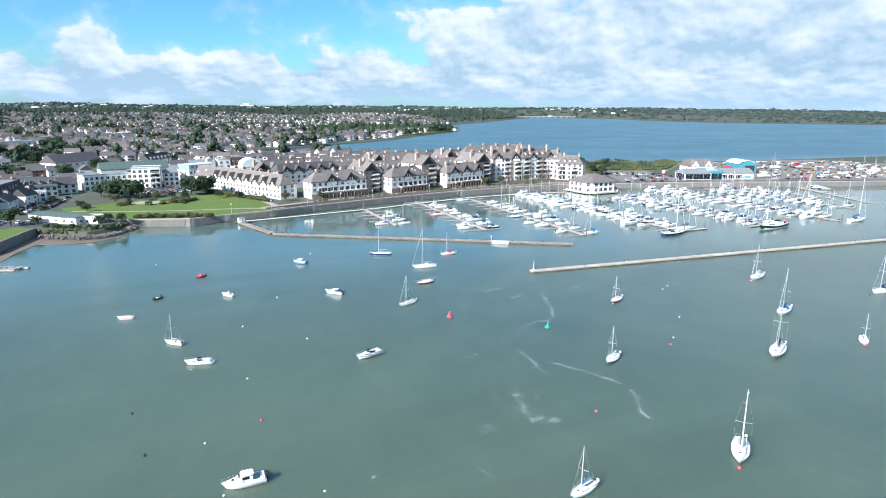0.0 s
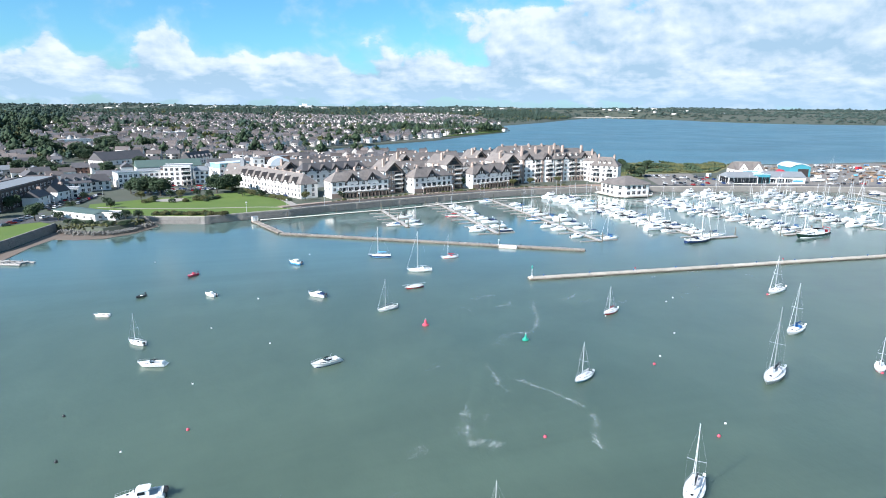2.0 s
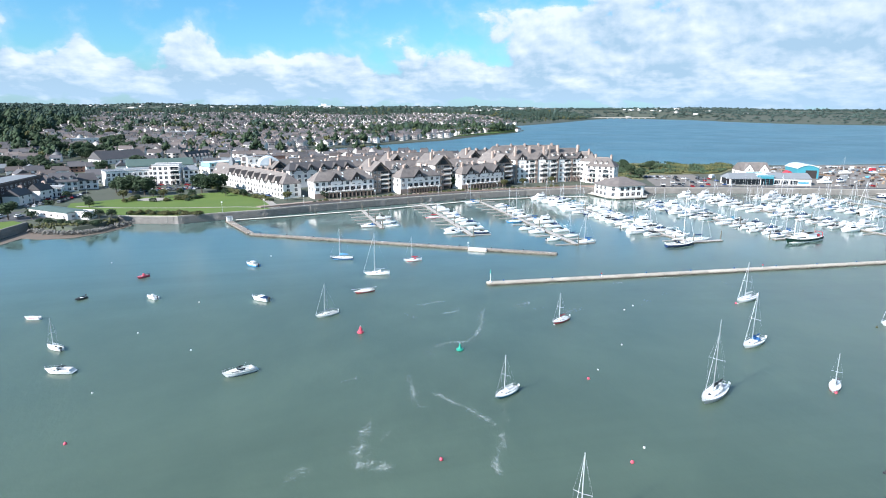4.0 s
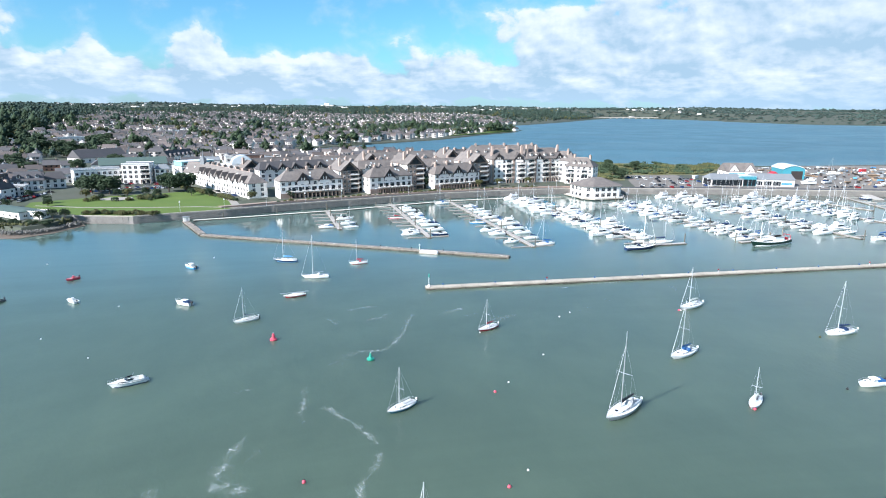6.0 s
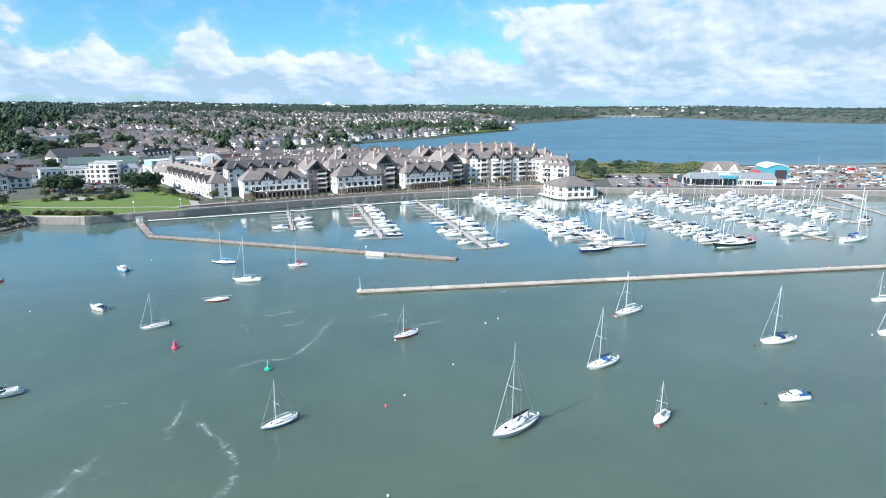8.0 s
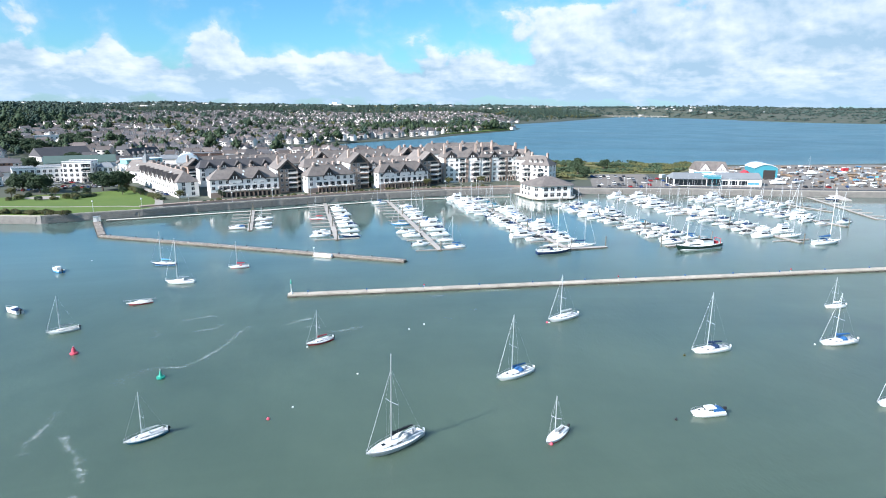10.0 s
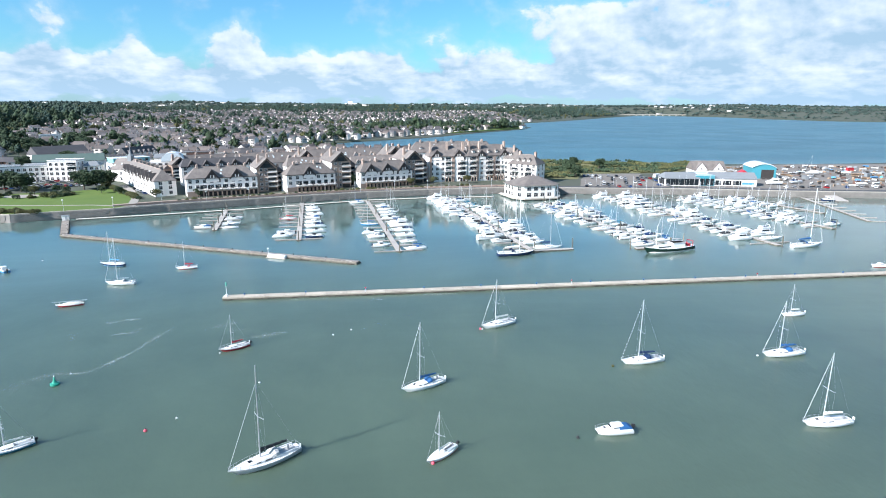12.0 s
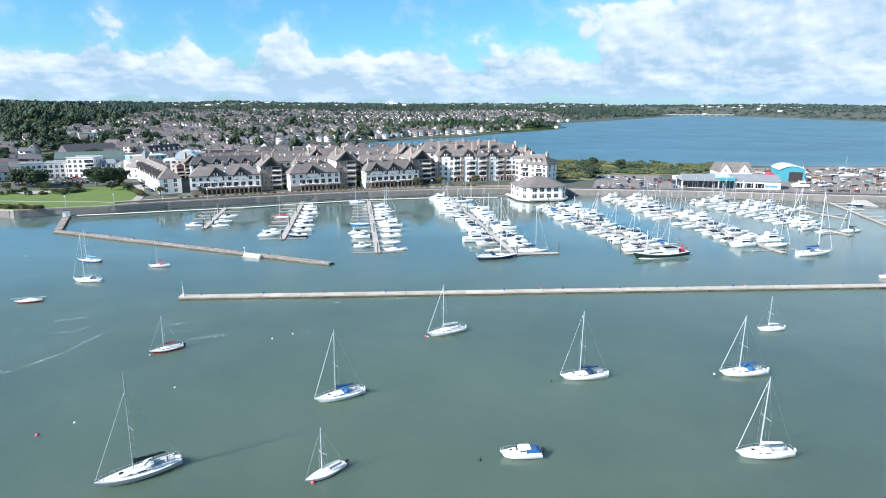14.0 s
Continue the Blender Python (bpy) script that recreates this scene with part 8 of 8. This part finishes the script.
def tile(tv, tf, x, y, z, sx, sy, sz, turn):
    """A small template set down many times."""
    n, k = len(x), len(tv)
    p = np.repeat(tv[None], n, 0) * np.stack([sx, sy, sz], -1)[:, None, :]
    c, s = np.cos(turn)[:, None], np.sin(turn)[:, None]
    out = np.stack([p[..., 0] * c - p[..., 1] * s + x[:, None], p[..., 0] * s + p[..., 1] * c + y[:, None], p[..., 2] + z[:, None]], -1)
    return out.reshape(-1, 3), (tf[None] + (np.arange(n) * k)[:, None, None]).reshape(-1, 3)


rnd = np.random.RandomState(77)
BOXV = np.array([(-.5, -.5, -.3), (.5, -.5, -.3), (.5, .5, -.3), (-.5, .5, -.3), (-.5, -.5, 1), (.5, -.5, 1), (.5, .5, 1), (-.5, .5, 1), (-.5, 0, 1.5), (.5, 0, 1.5)], float)
WALLF = np.array([(0, 1, 5), (0, 5, 4), (1, 2, 6), (1, 6, 5), (2, 3, 7), (2, 7, 6), (3, 0, 4), (3, 4, 7), (4, 8, 7), (5, 6, 9)])
ROOFV = np.array([(-.51, -.54, .98), (.51, -.54, .98), (.51, .54, .98), (-.51, .54, .98), (-.51, 0, 1.53), (.51, 0, 1.53), (.28, -.1, 1.4), (.36, -.1, 1.4), (.36, .1, 1.4), (.28, .1, 1.4), (.28, -.06, 1.74), (.34, -.06, 1.74), (.34, .06, 1.74), (.28, .06, 1.74)], float)
ROOFF = np.array([(0, 1, 5), (0, 5, 4), (2, 3, 4), (2, 4, 5), (6, 7, 11), (6, 11, 10), (7, 8, 12), (7, 12, 11), (8, 9, 13), (8, 13, 12), (9, 6, 10), (9, 10, 13), (10, 11, 12), (10, 12, 13)])
DARKV = np.array([(sx * 0.3 + dx * 0.09, -0.505, z0 + dz) for sx in (-1, 0.2, 1) for z0 in (0.15, 0.62) for dx, dz in ((-1, 0), (1, 0), (1, 0.24), (-1, 0.24))], float)
DARKF = np.array([f for k in range(6) for f in ((4 * k, 4 * k + 1, 4 * k + 2), (4 * k, 4 * k + 2, 4 * k + 3))])


def district(x, y):
    """Street direction of the quarter that a plot lies in."""
    return 0.35 + 0.9 * np.sin(x / 260.0 + 0.7) * np.cos(y / 310.0) + 0.4 * np.sin(y / 190.0)


def estate(x, y):
    """The old parkland in the west, where the trees are tall."""
    return smooth01((-0.24 * y - 30 - x) / 140) * smooth01((y - 760) / 160) * smooth01((2700 - y) / 500)


# wooded share of the land: the western estate, the headland wood, patches
def woods(x, y):
    w = 1.2 * smooth01((-0.24 * y - 10 - x) / 140) * smooth01((y - 760) / 160) * smooth01((2700 - y) / 500) + 0.5 * np.exp(-((x + 190) / 60) ** 2 - ((y - 760) / 90) ** 2)
    w = w + 1.5 * np.exp(-((x - 330) / 120) ** 2 - ((y - 1500) / 170) ** 2) + 1.3 * np.exp(-((x - 480) / 80) ** 2 - ((y - 1480) / 110) ** 2)
    w = w + 0.35 * np.sin(x / 90 + 1.3) * np.sin(y / 120 + x / 300) + 0.25 * np.sin(x / 37) * np.sin(y / 51)
    return w + 1.6 * smooth01((y - 2300) / 900) + 0.8 * smooth01((x - 1500) / 300)


def plots(y0, y1, x0, x1, sx, sy):
    gx, gy = np.meshgrid(np.arange(x0, x1, sx), np.arange(y0, y1, sy))
    gx = gx + np.sin(gy / 70.0) * 14
    x = (gx + rnd.uniform(-0.16, 0.16, gx.shape) * sx).ravel()
    y = (gy + rnd.uniform(-0.10, 0.10, gx.shape) * sy).ravel()
    ok = on_land(x, y) & (shore_gap(x, y) > 16)
    return x[ok], y[ok]


def clear_of(x, y):
    """Ground kept free for what is built by hand."""
    ok = ~((x > -20) & (x < 300) & (y < 600)) & ~((x > 230) & (y < 720)) & ~((x > -130) & (y < 540)) & ~((x > -180) & (x < -95) & (y > 585) & (y < 690)) & ~((x > -85) & (x < -35) & (y > 600) & (y < 690)) & ~((x > -330) & (x < -205) & (y > 870) & (y < 935)) & ~((x > -385) & (x < -90) & (y > 1180) & (y < 1235))
    ok &= ~((x > -30) & (x < 45) & (y > 540) & (y < 600))
    return ok


x, y = plots(455, 3100, -1500, 760, 17.5, 27.0)
keep = clear_of(x, y) & (woods(x, y) + rnd.uniform(-0.25, 0.25, x.shape) < 0.55)
x, y = x[keep], y[keep]
turn = district(x, y) + rnd.uniform(-0.08, 0.08, x.shape) + np.where(rnd.rand(len(x)) < 0.2, math.pi / 2, 0)
sx, sy, sz = rnd.uniform(8.0, 15.0, len(x)), rnd.uniform(7.0, 9.0, len(x)), rnd.uniform(5.2, 7.2, len(x))
z = ground_z(x, y)
near = (y < 780) & (x > -330) & (x < 120)
order = np.argsort(y + 1e6 * ~near)
mine = np.zeros(len(x), bool)
mine[order[:84]] = near[order[:84]]
v, f = tile(BOXV, WALLF, x[~mine], y[~mine], z[~mine], sx[~mine], sy[~mine], sz[~mine], turn[~mine])
np_mesh("houses", v, f, FARRENDER, "hundreds of pale rendered suburban houses", "houses")
for pick, mat, label in ((rnd.rand(len(x)) < 0.5, FARSLATE, "brown tiled roofs of the suburb"), (None, DARKSLATE, "dark grey slate roofs of the suburb")):
    pick = ~mine & (pick if pick is not None else ~was)
    was = pick | mine
    v, f = tile(ROOFV, ROOFF, x[pick], y[pick], z[pick], sx[pick], sy[pick], sz[pick], turn[pick])
    np_mesh("house_roofs", v, f, mat, label, "roofs")
close = ~mine & (y < 1500)
v, f = tile(DARKV, DARKF, x[close], y[close], z[close], sx[close], sy[close], sz[close], turn[close])
np_mesh("house_windows", v, f, GLASS, "dark windows of the suburban houses", "windows")

# the nearest houses one by one
HOUSES = {}


def house(kind, m):
    if kind in HOUSES:
        return copy_thing(HOUSES[kind], m)
    w, d, h, rise, wall, roof, label = kind
    th = thing("house", m, label, "house", "village houses")
    part("wall", Geo().box(0, 0, -0.6, w, d, h + 0.6), wall, th)
    g = Geo().gable(0, 0, h, w, d, rise, 0, 0.35, 0.2)
    part("roof", g, roof, th)
    g = Geo()
    for side in (1, -1):
        q = side * (w / 2 - 0.05)
        g.add([(q, -d / 2, h), (q, d / 2, h), (q, 0, h + rise), (q - side * 0.2, -d / 2, h), (q - side * 0.2, d / 2, h), (q - side * 0.2, 0, h + rise)], [(0, 1, 2), (5, 4, 3), (0, 3, 4, 1), (1, 4, 5, 2), (2, 5, 3, 0)])
    part("gable_end", g, wall, th)
    part("chimney", Geo().box(w * 0.3, 0, h + rise * 0.5, 0.9, 1.2, rise * 0.5 + 1.2), BRICK, th)
    g = Geo()
    for zz in (0.9, 3.4):
        if zz + 1.2 < h:
            for xx in row_of(3, w * 0.9):
                g.box(xx, -d / 2 - 0.02, zz, 1.3, 0.06, 1.2)
    tagged(part("window", g, GLASS, th, "dark windows of the front"), kind="stuff")
    HOUSES[kind] = th
    return th


KINDS = [
    (13, 9, 5.2, 3.2, RENDER, DARKSLATE, "white two-storey house with grey slate roof"), (11, 8, 4.6, 3.0, RENDER, FARSLATE, "white rendered house with brown tiled roof"),
    (15, 9, 5.4, 3.4, FARRENDER, DARKSLATE, "cream rendered house with grey slate roof"), (12, 9, 5.0, 3.6, RBRICK, DARKSLATE, "dark brick house with slate roof"), (18, 11, 4.0, 3.0, FARRENDER, GREYROOF, "low pale building with grey sheet roof"),
]
for i in np.where(mine)[0]:
    house(KINDS[int(rnd.rand() * 5)], pose(float(x[i]), float(y[i]), float(z[i]), 0, 0, math.degrees(turn[i])))

# woods and garden trees
OCT = np.array([(1, 0, .1), (.3, .95, -.1), (-.8, .6, .1), (-.8, -.6, -.1), (.3, -.95, .1), (0.1, 0, 1.0), (0, 0.1, -.8)])
OCTF = np.array([f for i in range(5) for f in ((i, (i + 1) % 5, 5), ((i + 1) % 5, i, 6))])


def crown_template(seed, n):
    """Large rounded boughs under ragged leaf clumps, over four lobes."""
    r = np.random.RandomState(seed)
    lobes = [(0.0, 0.0, 0.62, 0.34)] + [(0.30 * math.cos(k * 2.1 + seed), 0.30 * math.sin(k * 2.1 + seed), r.uniform(0.36, 0.56), r.uniform(0.22, 0.30)) for k in range(3)]
    size = 0.56 / n ** 0.5
    vs, fs = [], []
    for i in range(n):
        x, y, z, q = lobes[i % 4]
        if i < 4:
            d, k = np.zeros(3), q * 0.92
        else:
            d = r.normal(0, 1, 3) + np.array([0, 0, 0.35])
            d, k = d / np.linalg.norm(d) * q * r.uniform(0.82, 1.0), size * r.uniform(0.75, 1.35)
        vs.append(OCT * r.uniform(0.75, 1.25, OCT.shape) * k * np.array([1, 1, 0.85]) + np.array([x, y, z]) + d * np.array([1, 1, 0.9]))
        fs.append(OCTF + 7 * i)
    vs.append(np.array([(-.05, 0, -.2), (.05, 0, -.2), (0, .06, .5)]))
    fs.append(np.array([(7 * n, 7 * n + 1, 7 * n + 2)]))
    return np.concatenate(vs), np.concatenate(fs)


def scatter_trees(name, x, y, size, seed, clumps, mat, label, wide=0.75):
    tv, tf = crown_template(seed, clumps)
    s = size * np.clip(np.exp(rnd.normal(-0.05, 0.33, len(x))), 0.5, 1.9) * (1 + 0.30 * estate(x, y))
    v, f = tile(tv, tf, x, y, ground_z(x, y), s * rnd.uniform(0.85, 1.15, len(x)) * wide, s * wide, s * rnd.uniform(0.8, 1.15, len(x)), rnd.uniform(0, 6.28, len(x)))
    np_mesh(name, v, f, mat, label, "trees", True)


def spread(n, x0, x1, y0, y1, bias, power=1.0):
    x = rnd.uniform(x0, x1, n)
    y = y0 + (y1 - y0) * rnd.rand(n) ** power
    ok = on_land(x, y) & (shore_gap(x, y) > 7) & clear_of(x, y) & (rnd.rand(n) < np.clip(bias(x, y), 0, 1))
    return x[ok], y[ok]


garden = lambda a, b: 0.13 + 0.45 * np.clip(np.sin(a / 47 + b / 83) * np.sin(b / 61 - a / 140) - 0.15, 0, 1) + 0.9 * np.clip(woods(a, b) - 0.25, 0, 1)
x1, y1 = spread(14000, -1000, 620, 690, 1500, garden)
for k in range(4):
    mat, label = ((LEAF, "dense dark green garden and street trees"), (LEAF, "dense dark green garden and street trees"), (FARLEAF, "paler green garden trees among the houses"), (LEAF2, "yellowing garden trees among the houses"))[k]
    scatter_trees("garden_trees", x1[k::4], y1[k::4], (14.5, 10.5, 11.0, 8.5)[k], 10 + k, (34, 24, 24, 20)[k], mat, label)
# farther woods take the leaf colours that carry painted haze
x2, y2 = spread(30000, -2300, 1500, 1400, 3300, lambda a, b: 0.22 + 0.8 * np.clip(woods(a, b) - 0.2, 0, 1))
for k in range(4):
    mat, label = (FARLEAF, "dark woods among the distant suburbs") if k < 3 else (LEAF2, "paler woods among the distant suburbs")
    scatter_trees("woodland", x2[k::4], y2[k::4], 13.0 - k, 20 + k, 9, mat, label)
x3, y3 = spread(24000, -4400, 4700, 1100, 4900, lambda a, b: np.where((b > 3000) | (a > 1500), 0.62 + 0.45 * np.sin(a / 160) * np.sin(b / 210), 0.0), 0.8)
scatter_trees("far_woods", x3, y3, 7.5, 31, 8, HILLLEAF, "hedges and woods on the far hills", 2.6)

# pale sheds and estates on the far hills
n = 240
x, y = rnd.uniform(-1900, 2600, n), rnd.uniform(2900, 4850, n)
ok = on_land(x, y)
x, y = x[ok], y[ok]
v, f = tile(BOXV[:8] * np.array([1, 1, 1]), np.concatenate([WALLF[:8], [(4, 5, 6), (4, 6, 7)]]), x, y, ground_z(x, y), rnd.uniform(10, 44, len(x)), rnd.uniform(10, 20, len(x)), rnd.uniform(4.5, 7.5, len(x)), rnd.uniform(-0.5, 0.5, len(x)))
np_mesh("far_sheds", v, f, FARRENDER, "tiny pale sheds and estates on the far hills", "buildings")
th = thing("factory", pose(181, 4000, float(ground_z(181.0, 4000.0)), 0, 0, 5), "large white factory on the far hillside", "building")
part("hall", Geo().box(0, 0, -3, 88, 40, 16), RENDER, th)
part("tower", Geo().box(-12, 0, 12, 26, 26, 12), RENDER, th)
part("wing", Geo().box(52, 10, -3, 40, 30, 10), RENDER, th)
# railway viaduct across the head of the estuary
th = thing("viaduct", pose(0, 0, 0), "long low pale viaduct across the estuary", "bridge")
part("deck", Geo().prism(strip((1560, 3170), (2010, 3120), 9), 6.0, 9.5), CONC, th)
for i in range(13):
    p = Vector((1570, 3169)).lerp(Vector((2000, 3121)), i / 12)
    piece("pier", bpy.data.meshes.get("viaduct_pier") or mesh_of("viaduct_pier", Geo().box(0, 0, -3, 5, 9, 9.2), CONC), th, pose(p.x, p.y, 0, 0, 0, -6))
part("embankment", Geo().prism(strip((1380, 3180), (1565, 3170), 30, 12), -2, 7.5), ROUGHG, th)
# low white houses on the headland road and a white tower at its point
rng = random.Random(61)
for i in range(16):
    p = Vector((190, 1030)).lerp(Vector((410, 1290)), i / 15)
    house(KINDS[(0, 1, 1, 2, 1, 4)[i % 6]], pose(p.x - 16 + rng.uniform(-8, 8), p.y + 16 + rng.uniform(-10, 10), 3.4, 0, 0, 45 + rng.uniform(-30, 30) + (90 if i % 3 == 0 else 0)) @ Matrix.Scale(rng.uniform(0.7, 0.95), 4))
house(KINDS[0], pose(556, 1440, 2.5, 0, 0, 30))
sheet("headland_lawn", [(330, 1180), (408, 1262), (534, 1412), (590, 1520), (560, 1510), (470, 1400), (380, 1290)], 3.3, LAWN, "green strip of grass along the headland", "lawn", thick=1.5)

# ---- boats and gear laid up in the yard ----
rng = random.Random(71)
CR = mesh_of("cradle_leg", Geo().box(0, 0, 0, 0.3, 0.3, 2.2), WIRE)


def laid_up(x, y, turn, kind, index):
    ob = berth(kind, index, pose(x, y, 3.09 + 1.0, 0, 0, turn))
    ob["label"] = "white boat laid up ashore in the boatyard"
    ob["group"] = "boats ashore"
    th = thing("boat_cradle", pose(x, y, 3.05, 0, 0, turn), "steel cradle under a boat ashore", "cradle", "boat cradles")
    part("frame", Geo().box(-1.6, 0, 0, 0.3, 2.4, 0.35).box(1.6, 0, 0, 0.3, 2.4, 0.35).box(0, 0, 0, 3.4, 0.3, 0.3).box(-1.6, 0.9, 0, 0.2, 0.2, 1.2).box(-1.6, -0.9, 0, 0.2, 0.2, 1.2).box(1.6, 0.9, 0, 0.2, 0.2, 1.2).box(1.6, -0.9, 0, 0.2, 0.2, 1.2), WIRE, th)


for i in range(17):
    a, b = rng.uniform(0, 1), rng.uniform(0, 1)
    x, y = 474 + a * 150 + b * 20, 372 - a * 22 + b * 130
    laid_up(x, y, rng.uniform(-30, 30) + rng.choice((0, 180)), *rng.choice((("m", 1), ("m", 5), ("s", 1), ("s", 2), ("s", 0), ("m", 0), ("m", 2))))
laid_up(431, 392, 170, "m", 1)
laid_up(452, 396, 10, "m", 4)


def container(m, mat, label):
    th = thing("container", m, label, "container", "yard containers")
    part("body", Geo().box(0, 0, 0, 6.0, 2.4, 2.5), mat, th)
    g = Geo()
    for i in range(15):
        for side in (1, -1):
            g.box(-2.8 + i * 0.4, side * 1.22, 0.1, 0.18, 0.06, 2.3)
    tagged(part("corrugation", g, mat, th), kind="stuff")
    return th


for x, y, turn, mat, label in ((492, 388, 20, RBRICK, "rust-brown steel container in the boatyard"), (500, 396, 60, LBLUE, "blue steel container in the boatyard"), (520, 380, -10, RBRICK, "rust-brown steel container in the boatyard"), (540, 430, 15, GREYROOF, "grey steel container in the boatyard"), (478, 420, 80, GREYROOF, "grey steel container in the boatyard"), (560, 470, 5, RED, "red steel container in the boatyard"), (374, 446, 30, WHITE, "white portable cabin beside the scrub")):
    container(pose(x, y, 3.09, 0, 0, turn), mat, label)

# trestles, crates, dinghies and sheeted hulls strewn over the yard
rng = random.Random(91)
for mat, count, label in ((WHITE, 120, "pale dinghies and sheeted hulls about the yard"), (GREYROOF, 90, "grey crates, racks and trailers about the yard"), (RBRICK, 60, "rusty trestles and gear about the yard"), (LBLUE, 14, "blue covers and barrels about the yard"), (BOARD, 190, "dark spars and tyres about the yard"), (TEAK, 130, "brown timber stacks and old hulls about the yard")):
    g = Geo()
    for i in range(count):
        a, b = rng.random(), rng.random()
        x, y = 440 + a * 200 + b * 15, 378 - a * 40 + b * 150
        if mat is WHITE or (mat in (LBLUE, TEAK) and i % 2):
            g.at = pose(x, y, 3.1, 0, 0, rng.uniform(-60, 60))
            l = rng.uniform(3, 7)
            g.loft([[(q * l, w * l * 0.18, 1.1), (q * l, 0, 0.2), (q * l, -w * l * 0.18, 1.1), (q * l, 0, 1.35)] for q, w in ((-0.5, 0.75), (-0.1, 1.0), (0.25, 0.8), (0.5, 0.06))])
        else:
            g.at = None
            g.box(x, y, 3.05, rng.uniform(0.8, 4), rng.uniform(0.5, 1.8), rng.uniform(0.4, 1.6), rng.uniform(0, 180), 0.85)
    lone("yard_clutter", g, mat, label, "clutter", kind="stuff")
g = Geo()
for i in range(26):
    x, y = 300 + i * 6.3 + rng.uniform(-2, 2), 404 - i * 1.7 + rng.uniform(-2, 2)
    if x < 470:
        g.tube((x, y, 3), (x, y, 3 + rng.uniform(4, 9)), 0.07, 0.05, 5)
lone("yard_poles", g, ALU, "slim poles and flagstaffs along the quay road", "poles", kind="stuff")
